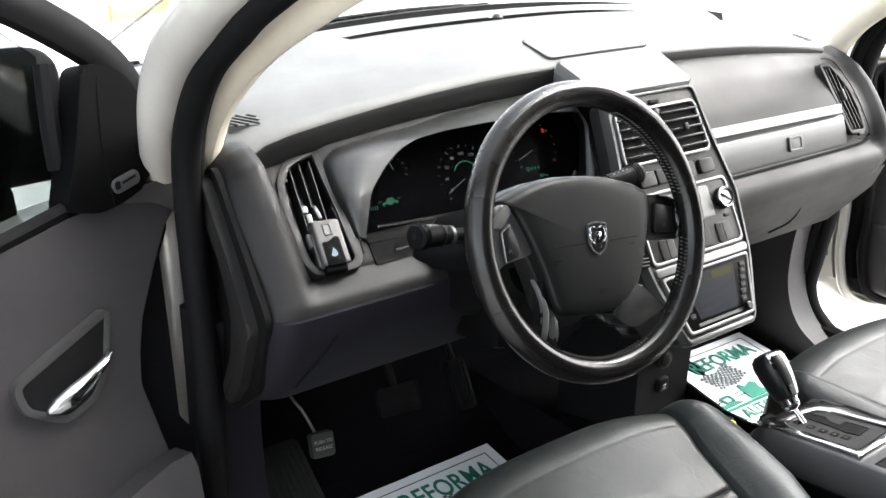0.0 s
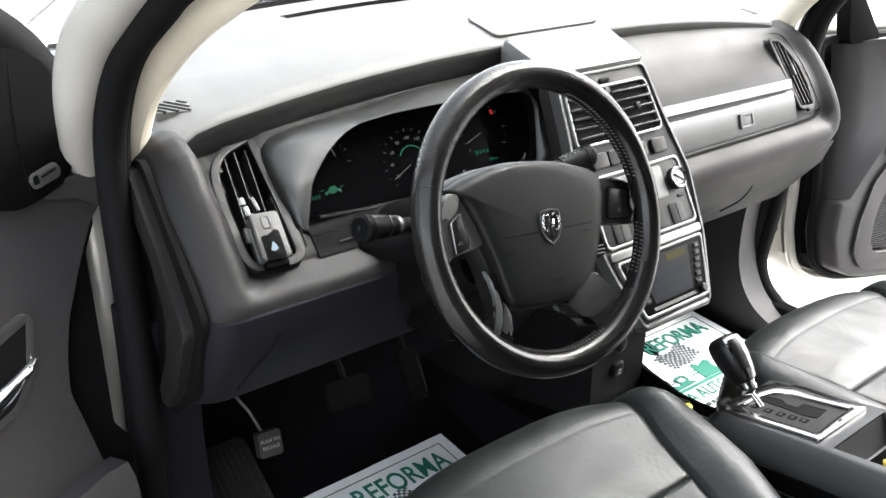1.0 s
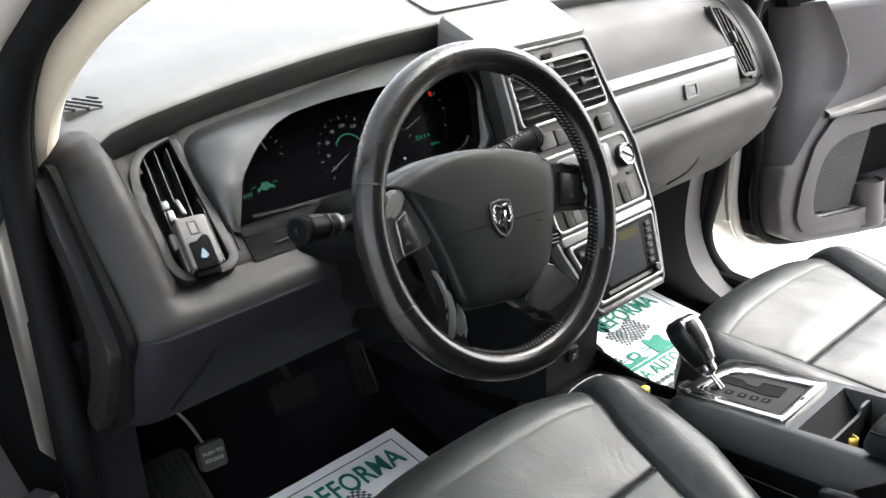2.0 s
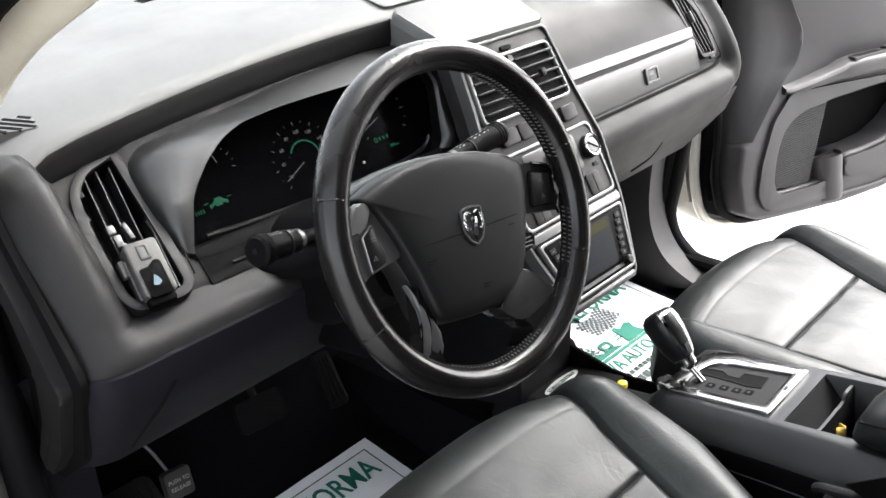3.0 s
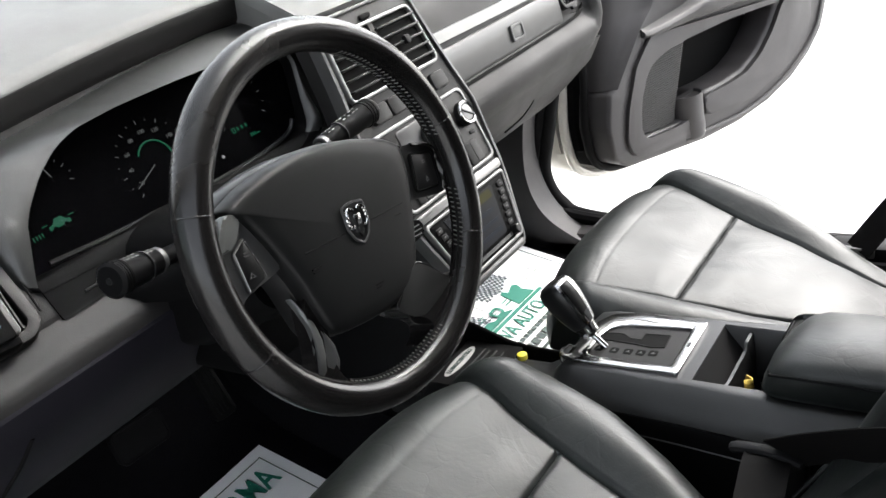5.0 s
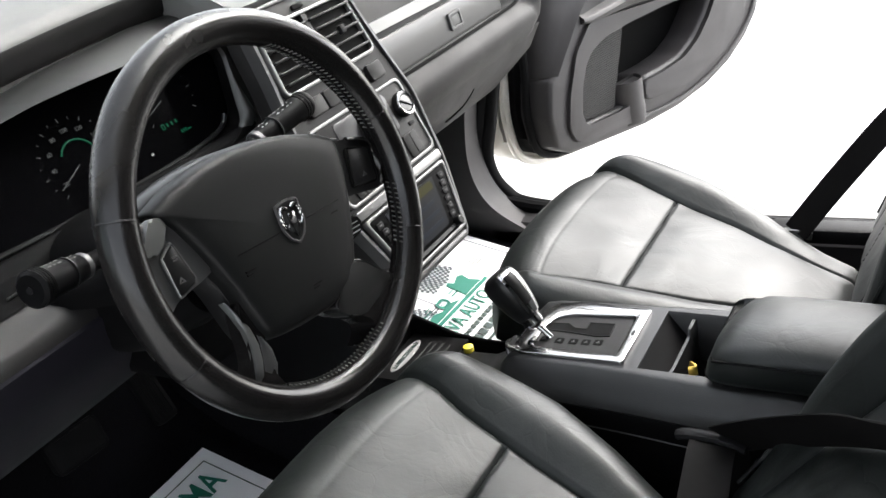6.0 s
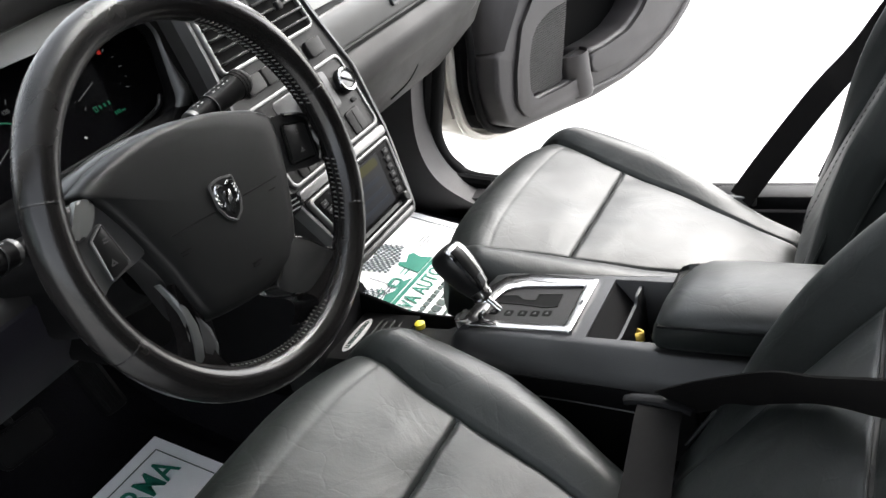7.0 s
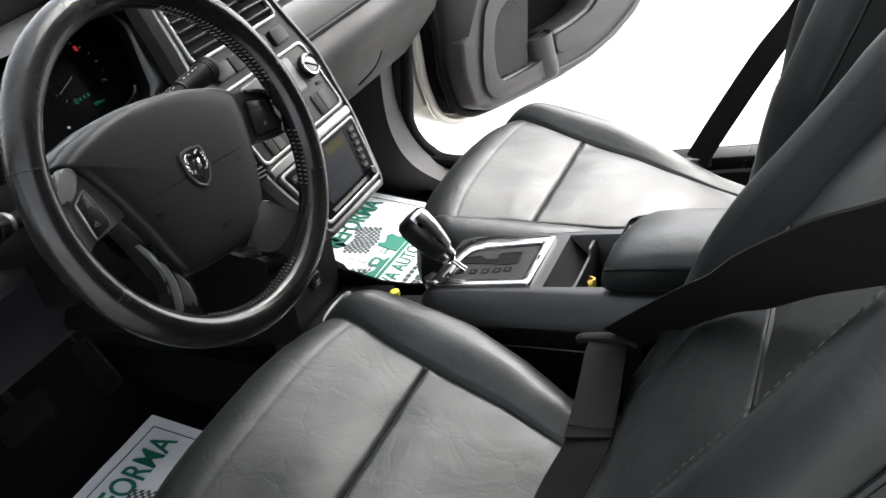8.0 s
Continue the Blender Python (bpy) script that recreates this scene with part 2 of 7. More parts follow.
def rounded(x0, y0, x1, y1, r, seg=4):
    """Outline of a rectangle with round corners."""
    pts = []
    for cx, cy, a0 in ((x1 - r, y1 - r, 0), (x0 + r, y1 - r, 90), (x0 + r, y0 + r, 180), (x1 - r, y0 + r, 270)):
        pts += [(cx + r * math.cos(radians(a0 + 90 * k / seg)), cy + r * math.sin(radians(a0 + 90 * k / seg))) for k in range(seg + 1)]
    return pts


def soften(poly, r, seg=4):
    """Rounds the corners of an outline."""
    out = []
    n = len(poly)
    for i in range(n):
        a, b, c = (Vector(poly[(i + k) % n]) for k in (-1, 0, 1))
        p, q = a - b, c - b
        k = min(r, 0.45 * p.length, 0.45 * q.length)
        p, q = b + p.normalized() * k, b + q.normalized() * k
        for j in range(seg + 1):
            t = j / seg
            out.append(tuple((1 - t) ** 2 * p + 2 * t * (1 - t) * b + t * t * q))
    return out


def sstep(a, b, v):
    t = min(max((v - a) / (b - a), 0.0), 1.0)
    return t * t * (3 - 2 * t)


def grown(poly, k):
    """The outline moved outwards by k."""
    n = len(poly)
    area = sum(poly[i][0] * poly[(i + 1) % n][1] - poly[(i + 1) % n][0] * poly[i][1] for i in range(n))
    s = 1 if area > 0 else -1
    out = []
    for i in range(n):
        a, b, c = (Vector(poly[(i + j) % n]) for j in (-1, 0, 1))
        d1, d2 = b - a, c - b
        d = Vector((0, 0))
        for e in (d1, d2):
            if e.length > 1e-9:
                d += Vector((e.y, -e.x)).normalized() * s
        out.append(tuple(b + d.normalized() * k) if d.length > 1e-9 else tuple(b))
    return out


def frame_ring(outer, inner, d0, d1, m, bevel=0.0):
    """A flat ring between two outlines of equally many points, from depth d0 to d1."""
    bm = bmesh.new()
    rows = [[bm.verts.new((x, y, d)) for x, y in o] for o, d in ((outer, d0), (outer, d1), (inner, d1), (inner, d0))]
    n = len(outer)
    for a, b in zip(rows, rows[1:] + rows[:1]):
        for i in range(n):
            j = (i + 1) % n
            bm.faces.new((a[i], a[j], b[j], b[i]))
    if bevel:
        edge = set()
        for k in (1, 2):
            for i in range(n):
                e = bm.edges.get((rows[k][i], rows[k][(i + 1) % n]))
                if e:
                    edge.add(e)
        bmesh.ops.bevel(bm, geom=list(edge), offset=bevel, segments=2, profile=0.5, affect="EDGES", clamp_overlap=True)
    bmesh.ops.transform(bm, matrix=m, verts=bm.verts)
    return bm


def plate_with_hole(outer, hole, d0, d1, m, lip=0.006):
    """A flat plate between depths d0 and d1 with one opening through it; both edges of its face are rounded off."""
    bm = bmesh.new()

    def ring(poly, d):
        return [bm.verts.new((x, y, d)) for x, y in poly]

    def wall(a, b):
        for i in range(len(a)):
            j = (i + 1) % len(a)
            bm.faces.new((a[i], a[j], b[j], b[i]))
    face = []
    for poly, s in ((outer, -1), (hole, 1)):
        rows = [ring(poly, d0), ring(poly, d1 - lip), ring(grown(poly, s * lip * 0.3), d1 - lip * 0.3), ring(grown(poly, s * lip), d1)]
        for a, b in zip(rows, rows[1:]):
            wall(a, b)
        face.append(rows[-1])
    es = [bm.edges.get((r[i], r[(i + 1) % len(r)])) for r in face for i in range(len(r))]
    bmesh.ops.triangle_fill(bm, edges=es, use_beauty=True)
    bmesh.ops.transform(bm, matrix=m, verts=bm.verts)
    return bm


def lettering(body, size, m, depth=0.0003, width=None, bold=0.0):
    """Raised letters, standing centred in the frame m. Returns a bmesh."""
    c = bpy.data.curves.new("letters", "FONT")
    c.body, c.size, c.align_x, c.align_y, c.extrude = body, size, "CENTER", "CENTER", depth
    c.resolution_u = 3
    c.offset = bold
    ob = new("letters", c)
    bpy.context.view_layer.update()
    me = bpy.data.meshes.new_from_object(ob.evaluated_get(bpy.context.evaluated_depsgraph_get()))
    bpy.data.objects.remove(ob)
    bpy.data.curves.remove(c)
    bm = bmesh.new()
    bm.from_mesh(me)
    bpy.data.meshes.remove(me)
    if width:
        xs = [v.co.x for v in bm.verts]
        bmesh.ops.scale(bm, vec=(width / (max(xs) - min(xs)), 1, 1), verts=bm.verts)
    bmesh.ops.transform(bm, matrix=m, verts=bm.verts)
    return bm


def bars(rects, m, d0=0.0, d1=0.0004):
    """Small flat bars: centre x, y, width, height."""
    return merge(*[prism([(x - w / 2, y - h / 2), (x + w / 2, y - h / 2), (x + w / 2, y + h / 2), (x - w / 2, y + h / 2)], d0, d1, m) for x, y, w, h in rects])


def lerp(a, b, t):
    return a + (b - a) * t


def table(v, xs, ys):
    return float(np.interp(v, xs, ys))


def mx(pts):
    return [(-p[0], p[1], p[2]) for p in pts]


# ---------------------------------------------------------------- ground and surroundings
bm = bmesh.new()
bmesh.ops.create_grid(bm, x_segments=40, y_segments=40, size=300)
part("ground", bm, GROUND, None, "pale sunlit concrete ground round the car", kind="structure", category="ground")
kerb = thing("kerb", "grey and yellow painted concrete kerb beyond the car", "kerb", (5.0, 22.0, 0), kind="structure")
CONCRETE = mat("grey_concrete", (0.12, 0.115, 0.11), 0.85, grain=(40, 0.4), var=0.15)
for (x0, y0), (x1, y1), mt, nm in (((2.2, 18.6), (4.05, 20.6), CONCRETE, ""), ((4.1, 20.65), (6.6, 23.3), YELLOW, "yellow painted kerb length"), ((6.65, 23.35), (9.5, 26.4), CONCRETE, "")):
    d = Vector((x1 - x0, y1 - y0, 0))
    part("kerb_length", rbox((d.length / 2, 0, 0.17), (d.length, 0.35, 0.36), basis((x0, y0, 0), d, (-d.y, d.x, 0)), 0.04), mt, kerb, nm)
# Unseen wall, added to shape the light that comes from behind.
part("unseen_wall_back", rbox((-1.0, -4.2, 1.7), (3.0, 0.2, 3.4), bevel=0.01), mat("grey_plaster", (0.30, 0.29, 0.28), 0.85, grain=(40, 0.4), var=0.12), None, "unseen grey wall added behind the car to shape the light", kind="structure", category="wall")

# ---------------------------------------------------------------- car shell
shell = thing("car_shell", "champagne painted car body with both front doors open", "car body", (0, 0, 0.3), kind="structure")
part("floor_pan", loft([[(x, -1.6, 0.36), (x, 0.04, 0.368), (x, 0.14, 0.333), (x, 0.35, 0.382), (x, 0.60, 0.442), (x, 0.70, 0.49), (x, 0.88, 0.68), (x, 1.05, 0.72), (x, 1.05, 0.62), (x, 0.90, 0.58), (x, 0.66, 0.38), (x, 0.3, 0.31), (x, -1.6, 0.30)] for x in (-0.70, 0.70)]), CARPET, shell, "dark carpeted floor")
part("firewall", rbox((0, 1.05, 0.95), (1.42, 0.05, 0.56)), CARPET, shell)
# Closed up to roof height, out of view, to block light from behind.
part("rear_wall", rbox((0, -1.62, 0.93), (1.5, 0.05, 1.16), bevel=0.02), PLASTIC_DARK, shell, "unseen solid rear closure, added to block light from behind")
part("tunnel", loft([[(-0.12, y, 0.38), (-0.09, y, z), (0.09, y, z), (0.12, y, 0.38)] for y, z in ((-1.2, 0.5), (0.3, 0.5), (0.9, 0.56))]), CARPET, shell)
roof = []
for y, z, w in ((-1.6, 1.50, 0.56), (-1.2, 1.57, 0.60), (-0.7, 1.58, 0.62), (-0.36, 1.55, 0.62), (-0.18, 1.505, 0.61)):
    arc = [(w * math.sin(radians(a)) / math.sin(radians(60)), y, z - 0.10 * (1 - math.cos(radians(a)))) for a in range(-60, 61, 12)]
    roof.append(arc + [(p[0] * 1.03, p[1], p[2] + 0.035) for p in arc[::-1]])
part("roof", loft(roof), HEADLINER, shell, "pale cloth headliner")

SEAL = [(-0.62, -0.42, 1.47), (-0.685, -0.16, 1.365), (-0.735, 0.036, 1.298), (-0.74, 0.105, 1.276), (-0.74, 0.22, 1.236), (-0.74, 0.309, 1.176), (-0.74, 0.358, 1.105), (-0.74, 0.39, 0.983), (-0.74, 0.42, 0.842), (-0.74, 0.475, 0.66), (-0.74, 0.50, 0.565), (-0.74, 0.47, 0.49), (-0.74, 0.38, 0.452), (-0.74, 0.0, 0.43), (-0.74, -0.55, 0.43)]
TRIM = [(-0.60, -0.30, 1.41), (-0.655, -0.10, 1.335), (-0.685, 0.056, 1.292), (-0.69, 0.193, 1.257), (-0.692, 0.319, 1.206), (-0.695, 0.39, 1.152), (-0.70, 0.435, 1.085)]
BODY = [(p[0] - 0.022, p[1] + 0.034 + (0.012 if p[2] < 0.9 else 0), p[2] + (0.018 if p[2] > 1.12 else (-0.025 if p[2] < 0.5 else 0.0))) for p in SEAL]
for side in (1, -1):
    flip = (lambda p: p) if side == 1 else mx
    part("door_seal", tube(smooth_path(flip(SEAL), 10), 0.018, 12, up=(1, 0, 0)), RUBBER, shell, "black rubber door seal")
    part("inner_flange", tube(smooth_path(flip([(p[0] + 0.012, p[1] + 0.018, p[2] + 0.004) for p in SEAL])), 0.017, 10, up=(1, 0, 0)), RUBBER, shell)
    part("pillar_trim", tube(smooth_path(flip(TRIM)), 0.026, 12, flat=0.8, up=(1, 0, 0)), BEIGE, shell, "beige plastic pillar trim")
    # the driver's hinge post stands back behind the edge of the open door
    post = [Vector(p) for p in flip(BODY)]
    if side == 1:
        post = [p + Vector((0.023, 0.092, -0.013)) * (sstep(0.50, 0.66, p.z) * (1 - sstep(1.10, 1.19, p.z))) for p in post]
    post = smooth_path(post, 10)
    part("door_frame", tube(post, [table(p[2], (0.45, 0.53, 0.62, 1.0, 1.25), (0.030, 0.028, 0.021, 0.021, 0.030)) for p in post], 16, flat=0.9, up=(1, 0, 0)), PAINT, shell, "champagne painted door opening")
    s = -side
    # Passenger panel takes the paler door plastic: its daylight is in the colour.
    part("kick_panel", prism([(p.x, p.y) for p in smooth_path([(0.30, 0.40, 0), (0.40, 0.445, 0), (0.47, 0.50, 0), (0.497, 0.58, 0), (0.487, 0.68, 0), (0.455, 0.79, 0), (0.41, 0.90, 0)], 6)] + [(0.95, 0.95), (0.95, 0.40)], s * 0.655, s * 0.735, Matrix(((0, 0, 1, 0), (1, 0, 0, 0), (0, 1, 0, 0), (0, 0, 0, 1))), 0.03, 4), PLASTIC_SHADED if side == 1 else DOOR_PLASTIC, shell, "plastic kick panel")
    part("sill_trim", loft([[(s * 0.655, y, 0.385), (s * 0.655, y, 0.43), (s * 0.67, y, 0.447), (s * 0.72, y, 0.45), (s * 0.74, y, 0.435), (s * 0.74, y, 0.38)] for y in (-0.6, 0.0, 0.34, 0.47)]), DOOR_PLASTIC, shell, "dark ribbed plastic sill cover")
    part("sill", loft([[(s * 0.72, y, 0.30), (s * 0.72, y, 0.425), (s * 0.80, y, 0.415), (s * 0.86, y, 0.39), (s * 0.88, y, 0.30)] for y in (-1.5, 0.0, 0.5, 0.6)]), PAINT, shell)
    part("fender", loft([[(s * (0.80 + b), y, 0.35), (s * (0.90 + b), y, 0.5), (s * (0.91 + b), y, 0.75), (s * (0.87 + b), y, 0.98), (s * (0.80 + b), y, 1.06), (s * 0.74, y, 1.06), (s * 0.74, y, 0.4)] for y, b in ((0.60, -0.02), (0.75, 0.0), (1.3, 0.01), (1.9, -0.05))]), PAINT, shell)
    part("centre_pillar", loft([[(s * 0.66, y, 0.42), (s * 0.76, y, 0.42), (s * 0.74, y, 1.02), (s * 0.62, y, 1.5), (s * 0.57, y, 1.5), (s * 0.64, y, 1.02)] for y in (-0.72, -0.60)]), PLASTIC_DARK, shell, "dark trimmed centre pillar")
    # Opaque unseen panel, added to keep side light off the seats.
    part("rear_blind", loft([[(s * 0.715, y, 0.95), (s * 0.735, y, 0.95), (s * 0.675, y, 1.40), (s * 0.585, y, 1.53), (s * 0.570, y, 1.52), (s * 0.655, y, 1.40)] for y in (-1.60, -1.1, -0.70)]), BLIND_BLACK, shell, "unseen opaque panel added at the rear door to block light")
    part("rear_side", rbox((s * 0.74, -1.15, 0.68), (0.08, 0.86, 0.56), bevel=0.02), DOOR_PLASTIC, shell)
part("bonnet", loft([[(x, y, z - 0.10 * (x / 0.8) ** 2) for x in np.linspace(-0.80, 0.80, 17)] + [(0.80, y, z - 0.2), (-0.80, y, z - 0.2)] for y, z in ((1.16, 1.19), (1.5, 1.17), (1.9, 1.08), (2.15, 0.95))]), PAINT, shell, "champagne painted bonnet")
def cowl_top(x):
    return 1.289 - 0.1 * (x - 0.1) ** 2


part("cowl", loft([[(x, 0.926, cowl_top(x) - 0.03), (x, 0.930, cowl_top(x) + 0.006), (x, 0.945, cowl_top(x) + 0.009), (x, 0.96, cowl_top(x) + 0.004), (x, 0.96, 1.1), (x, 0.926, 1.1)] for x in np.linspace(-0.90, 0.98, 25)]), RUBBER, shell, "black windscreen edge")
part("cowl_grille", loft([[(x, 0.962, cowl_top(x)), (x, 1.03, cowl_top(x) + 0.006), (x, 1.17, cowl_top(x) - 0.01), (x, 1.17, 1.1), (x, 0.962, 1.1)] for x in np.linspace(-0.74, 0.74, 15)]), PLASTIC_LIT, shell, "grey ribbed cowl grille")
for i in range(14):
    x = -0.60 + 0.05 * i
    part("cowl_rib", rbox((x, 1.04, cowl_top(x) + 0.007), (0.012, 0.07, 0.012), None, 0.003), RUBBER, shell)
latch = part("latch_plate", rbox((0.795, 0.50, 0.655), (0.03, 0.012, 0.05), bevel=0.004), CHROME, shell, "small metal hinge bracket")
part("bolt", merge(*[revolve([(0.004, 0), (0.004, 0.004), (0.002, 0.005)], basis((0.785, 0.493, z), (1, 0, 0), (0, 0, 1)), 10) for z in (0.64, 0.668)]), SILVER, latch)

screen_glass = []
for x in np.linspace(-0.66, 0.66, 13):
    k = (x / 0.66) ** 2
    screen_glass.append([(x, 1.09 - 0.14 * k, 1.335 - 0.05 * k), (x * 0.92, -0.18 - 0.06 * k, 1.53 - 0.06 * k), (x * 0.92, -0.18 - 0.06 * k, 1.535 - 0.06 * k), (x, 1.095 - 0.14 * k, 1.34 - 0.05 * k)])
pane = part("windscreen", loft(screen_glass), PANE, None, "clear raked windscreen above the dashboard", kind="structure", category="window")
pane.visible_shadow = False
wiper = thing("wiper", "black windscreen wiper resting on the cowl", "wiper", (0, 1.08, 1.27))
part("arm", tube(smooth_path([(x, 1.06, cowl_top(x) + 0.014) for x in (-0.45, -0.25, 0.0, 0.2)]), 0.005, 8), BLACK, wiper)
part("blade", tube(smooth_path([(x, 1.03, cowl_top(x) + 0.012) for x in (-0.55, -0.25, 0.0, 0.25)]), 0.004, 8), RUBBER, wiper)

# ---------------------------------------------------------------- dashboard
dash = thing("dashboard", "dark grey grained plastic dashboard with silver trim", "dashboard", (0, 0.5, 0.78))


def brow(x):
    return 1.178 - 0.16 * max(0.0, abs(x) - 0.1) ** 2


def pad_top(x, y):
    """Height of the upper pad: a rounded front that rises to the windscreen's edge."""
    front = brow(x) + table(y, (0.386, 0.393, 0.41, 0.46, 0.6, 0.8, 0.93, 1.05), (0.000, 0.0075, 0.0145, 0.033, 0.057, 0.073, 0.097, 0.098)) - (0.9 * max(0.0, abs(x) - 0.60)) ** 2 * 6
    return lerp(front, cowl_top(x) - 0.006, sstep(0.58, 0.93, y))


rings = []
for x in [-0.70, -0.695, -0.68] + list(np.linspace(-0.66, 0.66, 34)) + [0.68, 0.695, 0.70]:
    e = max(0.0, abs(x) - 0.66) / 0.04
    drop = 0.035 * e ** 3
    b = brow(x) - drop - (0.9 * max(0.0, abs(x) - 0.60)) ** 2 * 6
    ring = [(x * (1 + 0.16 * sstep(0.5, 0.93, y)), y, pad_top(x, y) - drop * (1 - sstep(0.5, 0.8, y))) for y in (1.05, 0.93, 0.88, 0.84, 0.80, 0.75, 0.68, 0.6, 0.53, 0.46, 0.43, 0.41, 0.400, 0.393, 0.389, 0.3865)]
    ring += [(x, 0.3850, b - 0.0025), (x, 0.3850, b - 0.006), (x, 0.3885, b - 0.016), (x, 0.3925, b - 0.026), (x, 0.396, b - 0.035), (x, 0.400, b - 0.0385), (x, 0.44, b - 0.045), (x, 0.60, b - 0.07), (x, 1.05, b - 0.07)]
    rings.append(ring)
part("upper_pad", loft(rings), PLASTIC_LIT, dash, "upper dash pad, daylight put into its pale colour", 40)



# The pad's front takes the darker plastic, which stands for its shade.
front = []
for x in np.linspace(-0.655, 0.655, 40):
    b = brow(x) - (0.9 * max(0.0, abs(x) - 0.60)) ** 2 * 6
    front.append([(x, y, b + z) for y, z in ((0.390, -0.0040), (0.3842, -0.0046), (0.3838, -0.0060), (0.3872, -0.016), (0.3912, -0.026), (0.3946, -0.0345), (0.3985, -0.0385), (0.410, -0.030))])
part("pad_front", loft(front), PLASTIC, dash, "grained front face of the pad, shade put into its darker colour", 40)


def inside(p, poly):
    """Whether a point lies within an outline."""
    odd = False
    for i in range(len(poly)):
        (x0, y0), (x1, y1) = poly[i - 1], poly[i]
        if (y0 > p[1]) != (y1 > p[1]) and p[0] < x0 + (x1 - x0) * (p[1] - y0) / (y1 - y0):
            odd = not odd
    return odd


LENS_OUT = soften([(-0.540, 1.004), (-0.505, 1.056), (-0.474, 1.083), (-0.445, 1.100), (-0.415, 1.109), (-0.36, 1.113), (-0.29, 1.1135), (-0.17, 1.112), (-0.110, 1.106), (-0.100, 1.083), (-0.128, 1.016), (-0.168, 1.002), (-0.34, 0.998)], 0.012)
# where the hood rises from the fascia: height for each corner of the opening, and depth where it leaves the sloping plane
HOOD_OUT = soften([(-0.547, 0.992), (-0.550, 1.052), (-0.545, 1.090), (-0.522, 1.107), (-0.46, 1.114), (-0.40, 1.119), (-0.31, 1.130), (-0.17, 1.139), (-0.095, 1.136), (-0.080, 1.085), (-0.105, 0.995), (-0.165, 0.982), (-0.34, 0.980)], 0.014)

OPENING = [(x, z - 0.016 * (1 - sstep(1.0, 1.045, z))) for x, z in LENS_OUT]


def on_lens(p, d=0.0):
    return (p[0], 0.304 + 0.35 * (p[1] - 1.013) + d, p[1])


# side vents: outlines in the planes in which they lie
VENT_AT = {-1: (-0.59, 0.336, 1.035), 1: (0.58, 0.298, 1.035)}
VENT_UP = {-1: Vector((0, 0.95, 1)).normalized(), 1: Vector((0, 0.45, 1)).normalized()}
VENTS = {-1: grown(soften([(0.047, 0.104), (-0.002, 0.088), (-0.024, 0.063), (-0.035, 0.021), (-0.042, -0.072), (-0.034, -0.091), (0.021, -0.095), (0.034, -0.084), (0.041, -0.001)], 0.014), -0.007),
         1: soften([(-0.0570, 0.080), (-0.033, 0.077), (-0.016, 0.052), (-0.001, 0.020), (0.0035, -0.020), (-0.003, -0.062), (-0.044, -0.060), (-0.0495, 0.0)], 0.005)}
DRIVER = [(0.450, 1.128), (0.402, 1.119), (0.391, 1.096), (0.354, 1.053), (0.323, 1.02), (0.298, 0.99), (0.284, 0.968), (0.282, 0.962), (0.248, 0.952), (0.234, 0.938), (0.240, 0.905), (0.262, 0.872), (0.300, 0.826), (0.5, 0.80)]
PASSENGER = [(0.405, 1.132), (0.372, 1.118), (0.340, 1.096), (0.306, 1.053), (0.288, 1.02), (0.280, 0.99), (0.277, 0.955), (0.270, 0.946), (0.255, 0.935), (0.248, 0.918), (0.262, 0.893), (0.300, 0.850), (0.385, 0.778), (0.5, 0.78)]
SHELL = [(0.384, 1.14), (0.350, 1.132), (0.318, 1.112), (0.290, 1.065), (0.276, 1.03), (0.264, 1.0), (0.253, 0.972), (0.248, 0.962), (0.240, 0.948), (0.234, 0.934), (0.243, 0.905), (0.264, 0.872), (0.310, 0.826), (0.5, 0.80)]
rings = []
